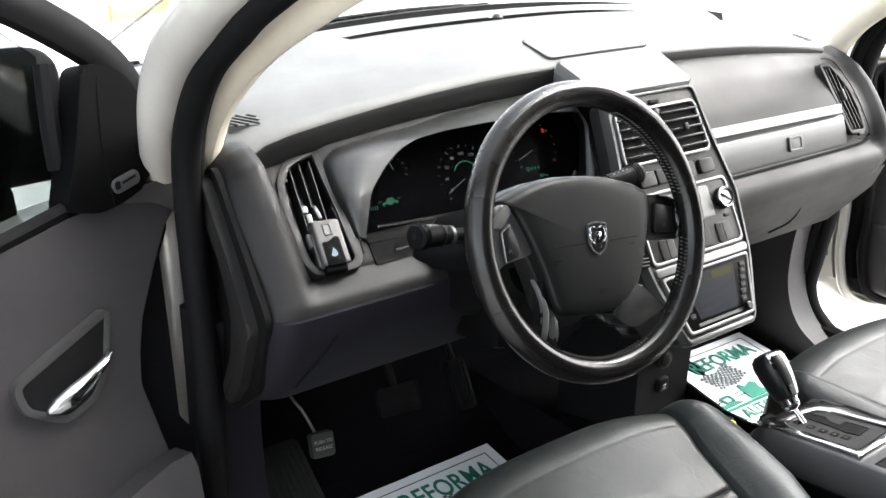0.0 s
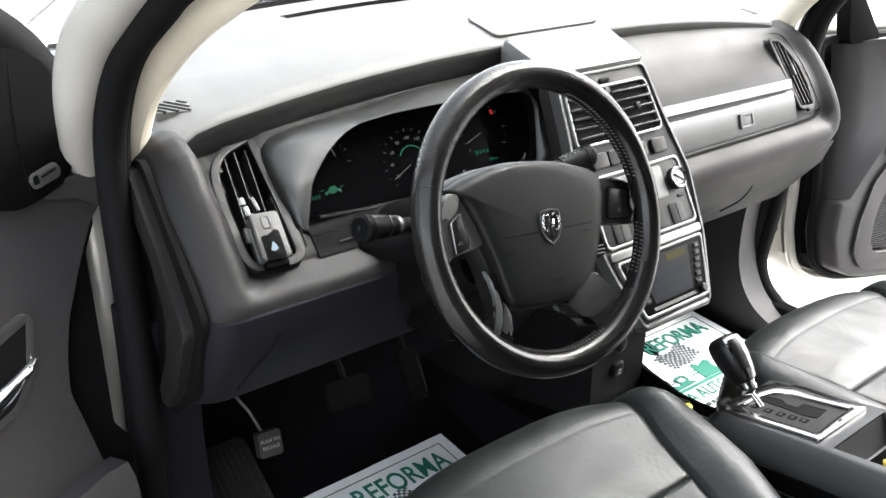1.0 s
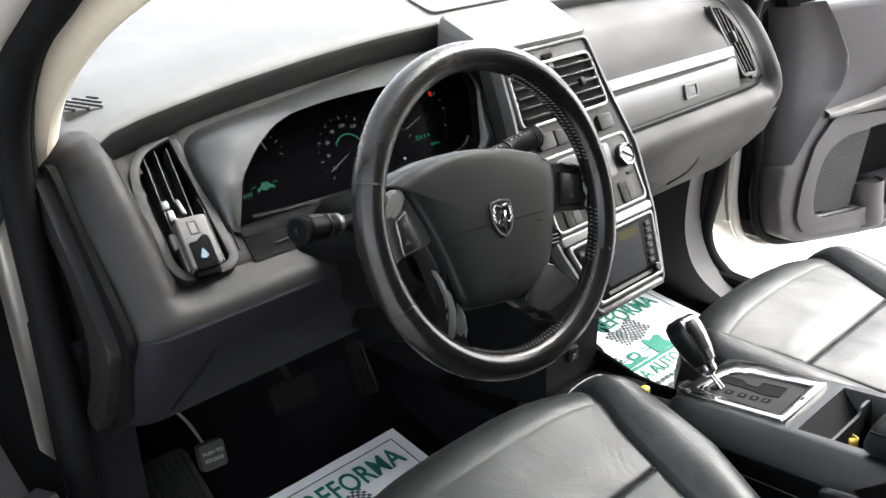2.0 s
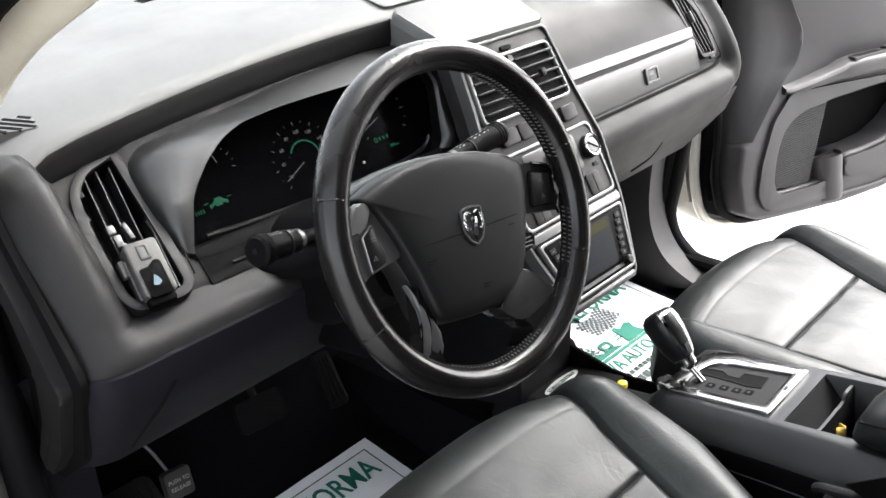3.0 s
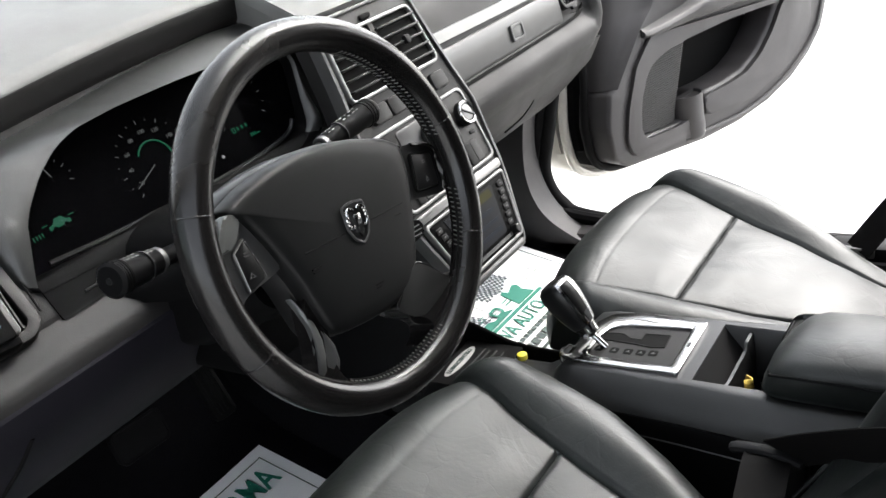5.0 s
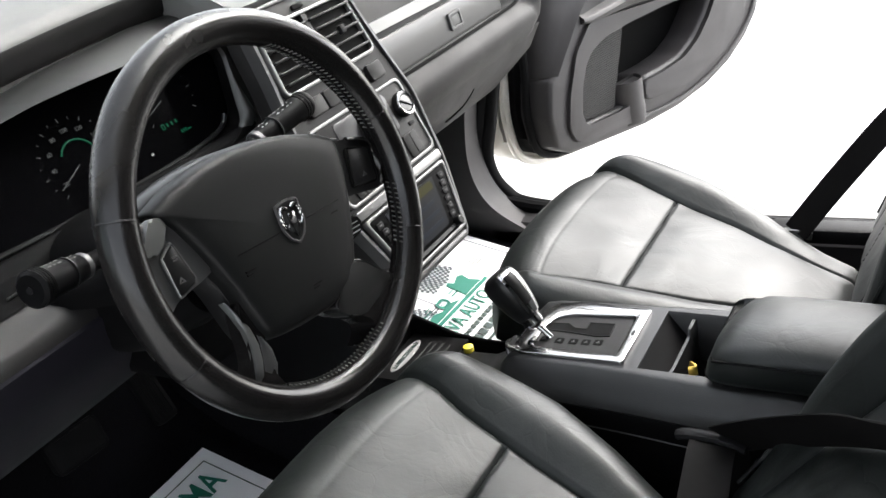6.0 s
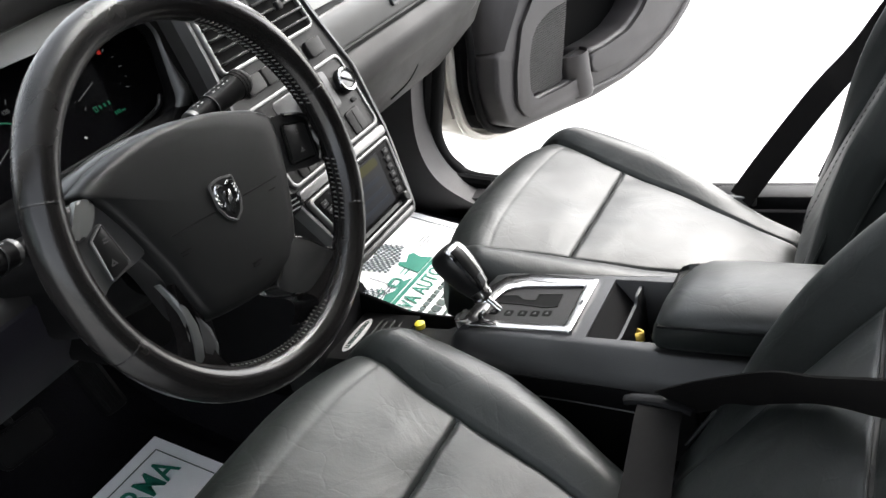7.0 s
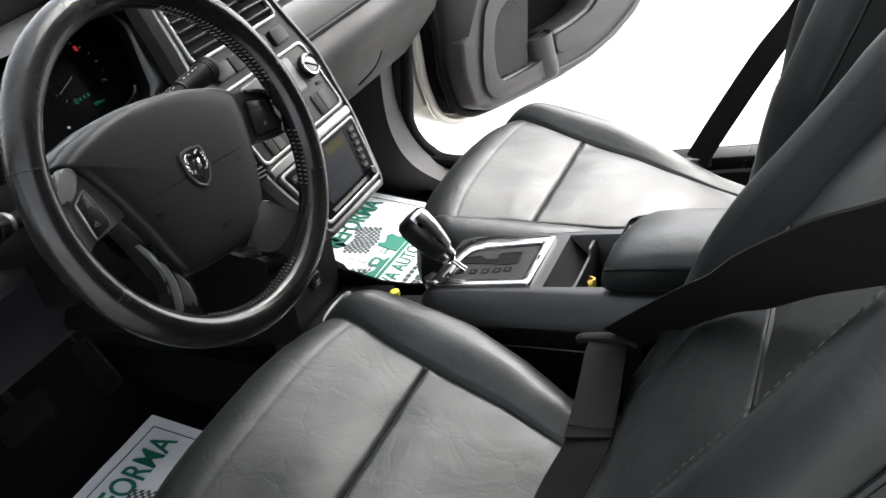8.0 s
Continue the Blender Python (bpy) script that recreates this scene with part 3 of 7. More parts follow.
for x in [-0.705, -0.70, -0.685, -0.665, -0.652, -0.642, -0.632, -0.622] + [-0.61 + 0.01 * i for i in range(57)] + [-0.04, 0.0, 0.13, 0.2, 0.3, 0.4, 0.5] + [0.51 + 0.0075 * i for i in range(14)] + [0.617, 0.629, 0.639, 0.655, 0.668, 0.679, 0.687, 0.693, 0.697, 0.6995, 0.70]:
    k = min(max((abs(x) - (0.622 if x < 0 else 0.605)) / 0.034, 0), 1)
    k = k * k * (3 - 2 * k)
    # beside the side vent the plane runs on straight behind the pad
    q = 1 - sstep(-0.553, -0.532, x)
    inner = [(lerp(a[0], b[0], q), lerp(a[1], b[1], q)) for a, b in zip(DRIVER, [(0.440, 1.124), (0.420, 1.114), (0.397, 1.096)] + DRIVER[3:])]
    if -0.05 <= x <= 0.1:
        inner = [(lerp(a[0], b[0], (x + 0.05) / 0.15), lerp(a[1], b[1], (x + 0.05) / 0.15)) for a, b in zip(DRIVER, PASSENGER)]
    elif -0.05 < x:
        inner = PASSENGER
    outer = [(lerp(a[0], b[0], 0.5 if x > 0 else 0), lerp(a[1], b[1], 0.5 if x > 0 else 0)) for a, b in zip(SHELL, PASSENGER)] if x > 0 else SHELL
    if x > 0:
        outer = [(a[0] if i < 8 else lerp(a[0], b[0], 0.8), a[1] if i < 8 else lerp(a[1], b[1], 0.8)) for i, (a, b) in enumerate(zip(SHELL, PASSENGER))]
    e = max(0.0, abs(x) - (0.665 if x < 0 else 0.63)) / (0.04 if x < 0 else 0.07)
    lift = brow(x) - brow(0.64)
    ring = []
    for i, (a, b) in enumerate(zip(inner, outer)):
        y, z = lerp(a[0], b[0], k), lerp(a[1], b[1], k)
        z += (lift if k < 1 else 0) * max(0.0, 1 - i / 4.0) * 0.8
        ring.append((x if x < 0.64 else 0.64 + (x - 0.64) * 0.72, y + (0.03 * e ** 2 if x < 0 else 0.075 * (1 - math.sqrt(max(0.0, 1 - min(e, 1.0) ** 2)))), z - 0.03 * e ** 2 * (z - 0.95) / 0.2))
    if x > 0.6:
        # the end of the dash is one soft curve
        w = 0.5 * sstep(0.60, 0.645, x)
        for _ in range(3):
            ring = ring[:1] + [tuple(lerp(b[q], 0.5 * (a[q] + c[q]), w) for q in range(3)) for a, b, c in zip(ring, ring[1:], ring[2:])] + ring[-1:]
    fine = [tuple(lerp(a[q], b[q], k / 4) for q in range(3)) for a, b in zip(ring[:8], ring[1:8]) for k in range(4)] + ring[7:]
    rings.append(fine + [(x, 1.0, 0.80), (x, 1.0, 1.12), (x, 0.5, 1.13 - 0.03 * e)])
bm = loft(rings)
bmesh.ops.delete(bm, geom=[g for g in bm.faces if g.calc_center_median().y < 0.46 and inside((g.calc_center_median().x, g.calc_center_median().z), grown(HOOD_OUT, -0.010))], context="FACES")
for side in VENTS:
    hole = [(VENT_AT[side][0] + x, VENT_AT[side][2] + y * VENT_UP[side].z) for x, y in grown(VENTS[side], 0.001)]
    bmesh.ops.delete(bm, geom=[g for g in bm.faces if g.calc_center_median().y < 0.46 and inside((g.calc_center_median().x, g.calc_center_median().z), hole)], context="FACES")
part("fascia", bm, PLASTIC, dash, "dark grey grained fascia", 75)

# centre cap and lid on the pad
m_cap = basis((0, 0.378, 1.186), (1, 0, 0), (0, -0.092, -0.056))
part("centre_cap", prism(soften([(-0.118, 0.0), (0.107, 0.0), (0.099, 0.104), (0.093, 0.110), (-0.108, 0.108)], 0.014), 0.016, -0.002, m_cap, 0.006, 4), PLASTIC_LIT, dash, "centre cap, daylight put into its pale colour")
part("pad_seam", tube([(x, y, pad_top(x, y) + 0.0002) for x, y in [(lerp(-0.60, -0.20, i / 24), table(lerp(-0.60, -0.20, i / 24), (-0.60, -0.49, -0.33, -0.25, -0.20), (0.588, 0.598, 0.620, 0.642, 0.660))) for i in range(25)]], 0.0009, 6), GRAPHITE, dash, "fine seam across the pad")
part("cap_skirt", loft([[(-w, y, z), (w - 0.010, y, z), (w - 0.010, y + 0.1, z - d), (-w, y + 0.1, z - d)] for w, y, z, d in ((0.116, 0.385, 1.176, 0.05), (0.107, 0.288, 1.12, -0.01))]), PLASTIC_LIT, dash)
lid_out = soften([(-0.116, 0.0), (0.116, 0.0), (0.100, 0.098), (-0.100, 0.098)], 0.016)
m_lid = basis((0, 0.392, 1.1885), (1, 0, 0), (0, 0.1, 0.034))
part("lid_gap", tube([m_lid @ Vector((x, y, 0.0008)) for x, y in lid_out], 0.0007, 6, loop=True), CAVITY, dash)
part("centre_lid", prism(grown(lid_out, -0.0018), -0.006, 0.0022, m_lid, 0.0015), PLASTIC_LIT, dash, "hinged storage lid on the dash top")

# defroster slots along the windscreen
for x0, x1 in ((-0.295, 0.035), (0.060, 0.43)):
    n = 12
    xs = [lerp(x0, x1, i / n) for i in range(n + 1)]
    part("defroster", merge(*[ribbon([(x, 0.728 + dy, pad_top(x, 0.728 + dy) + 0.0012) for x in xs], (0, 1, 0), 0.005, 0.003) for dy in (0.0, 0.010, 0.020)]), CAVITY, dash, "slim dark defroster slots")
part("sun_sensor", revolve([(0.012, 0), (0.012, 0.004), (0.007, 0.010), (0.001, 0.012)], basis((0.048, 0.735, pad_top(0.048, 0.735) - 0.001), (1, 0, 0), (0, 1, 0.08)), 16), BLACK, dash)

# corner demister grilles
for s in (-1, 1):
    c = Vector((s * 0.625, 0.445, pad_top(0.625, 0.445)))
    m = basis(c, (1, 0, s * -0.12), (0, 1, (pad_top(0.625, 0.47) - pad_top(0.625, 0.42)) / 0.05))
    turn = m @ Matrix.Rotation(radians(-60 * -s), 4, "Z")
    g = part("demister", prism(soften([(-0.033, 0.0), (-0.008, -0.024), (0.033, 0.0), (0.008, 0.024)], 0.006), -0.01, 0.0025, turn, 0.001), PLASTIC_LIT, dash, "small ribbed demister grille")
    part("slot", merge(*[prism([(a0, y - 0.0021), (a1, y - 0.0021), (a1, y + 0.0021), (a0, y + 0.0021)], 0.001, 0.0031, turn) for y, a0, a1 in ((-0.0165, -0.012, 0.004), (-0.0083, -0.022, 0.017), (0.0, -0.029, 0.029), (0.0083, -0.017, 0.022), (0.0165, -0.004, 0.012))]), CAVITY, g)

# instrument cluster with its hood
def on_fascia(p):
    """A point of the sloping driver fascia, or of the shelf under the pad."""
    y = table(p[1], (0.952, 0.962, 0.99, 1.02, 1.053, 1.096, 1.108), (0.248, 0.282, 0.298, 0.323, 0.354, 0.391, 0.396))
    return Vector((p[0], y - 0.0015, p[1]))


hood = []
for k in (-0.10, 0.0, 0.03, 0.10, 0.22, 0.38, 0.55, 0.72, 0.86, 0.95, 1.0):
    ring = []
    for q, p in zip(HOOD_OUT, OPENING):
        a, b = on_fascia(q), Vector(on_lens(p, -0.002))
        # the side swells out, the top runs flat to the lens
        swell = 0.016 * (1 - sstep(1.085, 1.118, p[1])) * sstep(0.99, 1.02, p[1])
        c = lerp(a, b, max(k, 0.0)) + Vector((-0.35, -0.75, 0.45)) * swell * math.sin(math.pi * min(max(k, 0.0) ** 0.7, 1.0))
        ring.append(c + Vector((0, 0.012, 0)) if k < 0 else c)
    hood.append(ring)
hood.append([on_lens(p, 0.004) for p in grown(OPENING, -0.0015)])
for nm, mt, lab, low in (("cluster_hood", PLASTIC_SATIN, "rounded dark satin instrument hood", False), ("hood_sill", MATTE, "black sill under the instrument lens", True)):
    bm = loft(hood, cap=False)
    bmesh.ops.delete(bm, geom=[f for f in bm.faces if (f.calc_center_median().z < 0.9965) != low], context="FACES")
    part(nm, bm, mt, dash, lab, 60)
part("lens_ledge", tube(smooth_path([Vector(on_lens((x, z), 0.030)) for x, z in ((-0.500, 0.999), (-0.42, 0.994), (-0.30, 0.991), (-0.20, 0.993), (-0.145, 1.000), (-0.128, 1.012))]), 0.0032, 8), BLACK, dash, "glossy ledge under the instrument lens")
part("cluster_base", loft([[(x, y, z) for y, z in ((0.306, 0.9985), (0.3000, 0.9972), (0.2935, 0.9870), (0.2860, 0.974), (0.2795, 0.9645), (0.2760, 0.9620), (0.300, 0.958))] for x in (-0.534, -0.52, -0.40, -0.25, -0.13, -0.12)]), MATTE, dash, "black trim under the instruments", 50)
part("base_groove", tube(smooth_path([(-0.50, 0.2845, 0.9735), (-0.42, 0.2840, 0.9735), (-0.33, 0.2838, 0.9730), (-0.22, 0.2840, 0.9735)]), 0.0016, 6), BLACK, dash)
DEEP = [(x + 0.016, z - 0.007) for x, z in LENS_OUT]
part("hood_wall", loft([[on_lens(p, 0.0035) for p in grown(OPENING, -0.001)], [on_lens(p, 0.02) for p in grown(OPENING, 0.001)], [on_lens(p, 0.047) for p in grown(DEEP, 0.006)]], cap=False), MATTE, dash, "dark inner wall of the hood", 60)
lens = part("cluster_lens", loft([[on_lens(p, 0.044) for p in grown(DEEP, 0.008)], [on_lens(p, 0.06) for p in grown(DEEP, 0.008)]]), LENS, dash, "black glossy instrument lens")
m_cl = basis(Vector(on_lens((0, 1.06), 0.0412)) + Vector((0.020, 0, -0.008)), (1, 0, 0), (0, 0.35, 1))


def dial(cx, cz, r, a0, a1, n, needle, big=False):
    marks = []
    for i in range(n):
        a = radians(lerp(a0, a1, i / (n - 1)))
        w, h = (0.0009, 0.0045) if i % 2 == 0 else (0.0006, 0.0025)
        m = m_cl @ Matrix.Translation((cx + r * math.cos(a), cz + r * math.sin(a), 0)) @ Matrix.Rotation(a - math.pi / 2, 4, "Z")
        marks.append(bars([(0, -h / 2, w, h)], m))
    part("dial_marks", merge(*marks), GLOW_WHITE, lens, "white dial marks")
    a = radians(needle)
    m = m_cl @ Matrix.Translation((cx, cz, 0.0012)) @ Matrix.Rotation(a, 4, "Z")
    part("needle", bars([(r * 0.52, 0, r * 0.75, 0.0013)], m), GLOW_WHITE, lens, "thin white needle")


dial(-0.462, 0.012, 0.022, 130, -20, 7, 105)
dial(-0.343, -0.017, 0.050, 215, -35, 17, 205, True)
dial(-0.205, 0.004, 0.044, 215, -35, 15, 200, True)
for i, txt in enumerate(("20", "40", "60", "80", "100", "120", "140", "160", "180")):
    a = radians(lerp(205, -25, i / 8))
    part("dial_number", lettering(txt, 0.0065, m_cl @ Matrix.Translation((-0.343 + 0.036 * math.cos(a), -0.017 + 0.036 * math.sin(a), 0.0006))), GLOW_WHITE, lens, "small white dial number")
arc = [m_cl @ Vector((-0.343 + 0.022 * math.cos(radians(a)), -0.015 + 0.022 * math.sin(radians(a)), 0.001)) for a in range(150, -1, -15)]
part("green_arc", tube(arc, 0.0011, 6), GLOW_GREEN, lens, "green lit arc")
part("red_mark", bars([(-0.178, 0.030, 0.005, 0.007)], m_cl), GLOW_RED, lens, "red lit mark")
part("readout", merge(bars([(-0.228 + 0.007 * i, -0.026, 0.0026, 0.0045) for i in range(1, 4)] + [(-0.207 + 0.0034 * i, -0.040, 0.0017, 0.0045) for i in range(3)] + [(-0.195, -0.041, 0.005, 0.0018)], m_cl), *[frame_ring(rounded(-0.2305, -0.0295, -0.2255, -0.0225, 0.0008, 1), rounded(-0.2293, -0.0283, -0.2267, -0.0237, 0.0004, 1), 0, 0.0004, m_cl)]), GLOW_GREEN, lens, "green lit readout")
part("tell_tale", merge(prism([(-0.494, -0.033), (-0.494, -0.029), (-0.488, -0.0275), (-0.485, -0.023), (-0.477, -0.023), (-0.473, -0.0275), (-0.469, -0.029), (-0.469, -0.033), (-0.472, -0.033), (-0.4735, -0.031), (-0.4765, -0.031), (-0.478, -0.033), (-0.485, -0.033), (-0.4865, -0.031), (-0.4895, -0.031), (-0.491, -0.033)], 0, 0.0004, m_cl), bars([(-0.497, -0.026, 0.006, 0.001), (-0.466, -0.026, 0.006, 0.001)], m_cl)), GLOW_GREEN, lens, "green lit open-door symbol")
part("temperature_readout", bars([(-0.514 + 0.0035 * i, -0.033, 0.0010, 0.005) for i in range(4)], m_cl), GLOW_GREEN, lens)
part("lit_spot", revolve([(0.0020, 0), (0.0016, 0.0006)], m_cl @ Matrix.Translation((-0.262, -0.048, 0.0008)) @ Matrix.Diagonal((1.2, 1, 1, 1)), 14), WHITE_MARK, lens)

# side air vents: upright blades in a rounded surround


def side_vent(s):
    m, out = basis(VENT_AT[s], (1, 0, 0), VENT_UP[s]), VENTS[s]
    v = part("side_vent", frame_ring(grown(out, 0.0095 if s < 0 else 0.006), grown(out, -0.0015), -0.035, 0.0045 if s < 0 else 0.003, m, 0.0015), PLASTIC, dash, "tall side air vent with upright blades")
    part("cavity", prism(out, -0.04, -0.034, m), CAVITY, v)
    part("cavity_wall", loft([[m @ Vector((x, y, d)) for x, y in grown(out, -0.0016)] for d in (0.0, -0.034)], cap=False), MATTE, v)
    xs = (-0.028, -0.013, 0.002, 0.017, 0.032) if s < 0 else (-0.041, -0.030, -0.0185, -0.008)
    for x in xs:
        hi = max(y for px, y in out if abs(px - x) < 0.016) - 0.004
        lo = min(y for px, y in out if abs(px - x) < 0.02) + 0.004
        sl = 0.016 if s < 0 else -0.008
        part("blade", loft([[m @ Vector((x + sl * y / 0.1 + dx, y, d)) for dx, d in ((-0.0008, -0.022), (0.0008, -0.022), (0.0010, 0.0015), (-0.0006, 0.0015))] for y in (lo, 0.0, hi)]), BLADE, v)
    part("blade_tab", rbox((0.004 if s < 0 else -0.030, -0.004 if s < 0 else 0.014, 0.004), (0.006, 0.022, 0.010), m, 0.002), GRAPHITE, v, "satin blade tab")
    if s > 0:
        part("vent_wheel", rbox((-0.0215, -0.0695, 0.003), (0.017, 0.006, 0.006), m, 0.0012), PLASTIC_DARK, v, "small vent wheel")
        part("bezel_seam", tube(smooth_path([m @ Vector(p) for p in ((-0.052, 0.094, 0.003), (-0.020, 0.086, 0.003), (0.002, 0.050, 0.003), (0.014, 0.0, 0.003), (0.010, -0.070, 0.003), (-0.012, -0.079, 0.003), (-0.045, -0.075, 0.003))]), 0.0008, 6), CAVITY, v)
    if s < 0:
        part("bezel_seam", tube(smooth_path([m @ Vector(p) for p in ((0.066, 0.108, 0.003), (0.052, 0.0, 0.004), (0.040, -0.078, 0.004))]), 0.0011, 6), CAVITY, v)


side_vent(-1)
side_vent(1)

# lower driver side: seam, column cover
part("panel_seam", tube(smooth_path([(-0.622, 0.2405, 0.897), (-0.636, 0.2560, 0.8725), (-0.652, 0.2790, 0.846), (-0.664, 0.2985, 0.824)]), 0.0024, 6, 0.7, up=(0, 1, 0)), CAVITY, dash)
m_yz = Matrix(((0, 0, 1, 0), (1, 0, 0, 0), (0, 1, 0, 0), (0, 0, 0, 1)))
part("end_gap", prism(soften([(0.44, 1.095), (0.350, 1.118), (0.245, 0.935), (0.32, 0.82), (0.42, 0.765), (0.50, 0.80)], 0.02), -0.70, -0.708, m_yz), CAVITY, dash)
part("end_cover", prism(soften([(0.415, 1.097), (0.362, 1.108), (0.303, 0.99), (0.277, 0.918), (0.343, 0.828), (0.405, 0.782), (0.425, 0.80), (0.36, 0.87), (0.33, 0.93), (0.345, 1.0)], 0.012), -0.70, -0.722, m_yz, 0.005), PLASTIC, dash, "dark end cover of the dash")
part("knee_panel", loft([[(x, 0.2350 + e, 0.931), (x, 0.2325 + e, 0.928), (x, 0.2375 + e, 0.902), (x, 0.2585 + e, 0.871), (x, 0.296 + e, 0.826), (x, 0.33 + e, 0.80), (x, 0.37, 0.82), (x, 0.31, 0.90)] for x, e in ((-0.704, 0.034), (-0.700, 0.0225), (-0.692, 0.0125), (-0.682, 0.0050), (-0.670, 0.0), (-0.5, 0.0), (-0.4, 0.0), (-0.2, 0.0), (-0.14, 0.0))]), PLASTIC_SHADED, dash, "knee panel below the wheel, shade put into its colour")

# passenger side: silver strip, glove box
strip = [(x, table(x, (0.125, 0.51), (0.2845, 0.2835)), table(x, (0.125, 0.51), (1.034, 1.028))) for x in np.linspace(0.118, 0.515, 12)]
part("silver_strip", ribbon(strip, (0, 0.2, 1), 0.017, 0.008), SILVER, dash, "slim satin silver strip")
gl = []
for x in [0.122, 0.126] + list(np.linspace(0.14, 0.515, 16)) + [0.523, 0.526]:
    e = 0.0 if 0.124 < x < 0.524 else 0.003
    gl.append([(x, 0.2845 + e, 1.014), (x, 0.2805 + e, 1.010), (x, 0.2765 + e, 0.99), (x, 0.2735 + e, 0.962), (x, 0.275 + e, 0.957), (x, 0.29, 0.957), (x, 0.295, 1.014)])
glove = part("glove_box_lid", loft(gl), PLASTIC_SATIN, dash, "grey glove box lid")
m_gb = basis((0.361, 0.2748, 0.984), (1, 0, -0.01), (0, 0.13, 1))
part("latch", frame_ring(soften([(-0.02, -0.014), (0.02, -0.014), (0.02, 0.014), (-0.02, 0.014)], 0.004), soften([(-0.015, -0.009), (0.015, -0.009), (0.015, 0.009), (-0.015, 0.009)], 0.003), -0.004, 0.003, m_gb, 0.001), GRAPHITE, glove, "square latch button")
part("latch_button", prism(soften([(-0.015, -0.009), (0.015, -0.009), (0.015, 0.009), (-0.015, 0.009)], 0.003), -0.004, 0.001, m_gb, 0.001), PLASTIC_LIT, glove)
part("glove_gap", ribbon(smooth_path([(0.118, 0.2725, 0.951), (0.25, 0.2725, 0.951), (0.40, 0.2725, 0.951), (0.54, 0.2725, 0.952), (0.585, 0.2730, 0.955), (0.604, 0.2735, 0.966)]), (0, 0.3, 1), 0.005, 0.004), CAVITY, dash)
part("lower_glove_box", loft([[(x, 0.262, 0.898), (x, 0.290, 0.852), (x, 0.345, 0.805), (x, 0.39, 0.768), (x, 0.42, 0.775), (x, 0.35, 0.90)] for x in (0.10, 0.14, 0.3, 0.45, 0.60, 0.64)]), PLASTIC, dash, "lower glove box door")
part("lower_seam", tube(smooth_path([(0.398, 0.2885, 0.8525), (0.418, 0.312, 0.8325), (0.427, 0.335, 0.813), (0.412, 0.345, 0.8045), (0.385, 0.352, 0.799)]), [0.0008 + 0.0022 * (k / 24) for k in range(25)], 6), CAVITY, dash)

# ---------------------------------------------------------------- centre stack
stack = thing("centre_stack", "centre stack with air vents, climate knobs and a touch-screen head unit", "control panel", (0, 0.2, 0.74))
m_cs = basis((0, 0.155, 0.76), (1, 0, 0), (0, 0.36, 1))
CS_OUT = soften([(-0.078, -0.012), (0.078, -0.012), (0.112, 0.095), (0.126, 0.20), (0.108, 0.30), (0.098, 0.385), (-0.098, 0.385), (-0.108, 0.30), (-0.126, 0.20), (-0.112, 0.095)], 0.012)
part("body", prism(CS_OUT, -0.045, -0.004, m_cs, 0.006, 3), PLASTIC, stack, "grey plastic stack body")
part("rim", frame_ring(grown(CS_OUT, 0.0025), grown(CS_OUT, -0.0025), -0.02, 0.0, m_cs, 0.0015), GRAPHITE, stack, "satin grey rim")


def cs_box(name, x0, y0, x1, y1, d0, d1, material, parent=stack, label="", r=0.004, bevel=0.0015):
    return part(name, prism(rounded(x0, y0, x1, y1, min(r, 0.45 * (x1 - x0), 0.45 * (y1 - y0)), 3), d0, d1, m_cs, bevel), material, parent, label)


vent_poly = soften([(-0.098, 0.278), (0.090, 0.278), (0.084, 0.358), (-0.090, 0.358)], 0.008)
vf = part("vent_frame", frame_ring(grown(vent_poly, 0.0050), vent_poly, -0.006, 0.003, m_cs, 0.002), SILVER, stack, "satin silver vent frame")
part("vent_cavity", prism(vent_poly, -0.006, -0.0025, m_cs), CAVITY, vf)
part("vent_divider", prism([(-0.006, 0.278), (0.004, 0.278), (0.004, 0.358), (-0.006, 0.358)], -0.004, 0.0015, m_cs, 0.001), PLASTIC, vf)
for cx in (-0.05, 0.045):
    for i in range(5):
        y = 0.288 + 0.0148 * i
        part("blade", rbox((cx, y, 0.001), (0.086, 0.0032, 0.010), m_cs, 0.001), BLADE, vf)
    part("blade_tab", rbox((cx, 0.318, 0.007), (0.010, 0.012, 0.008), m_cs, 0.002), PLASTIC_DARK, vf, "dark blade tab")
cs_box("hazard_slot", -0.010, 0.366, 0.012, 0.373, -0.004, 0.0, CAVITY)
# switch row
for x0, x1 in ((-0.082, -0.047), (-0.044, -0.010), (0.010, 0.044), (0.056, 0.089)):
    cs_box("switch", x0, 0.238, x1, 0.2615, -0.004, 0.0025, PLASTIC, label="wide grey push switch")
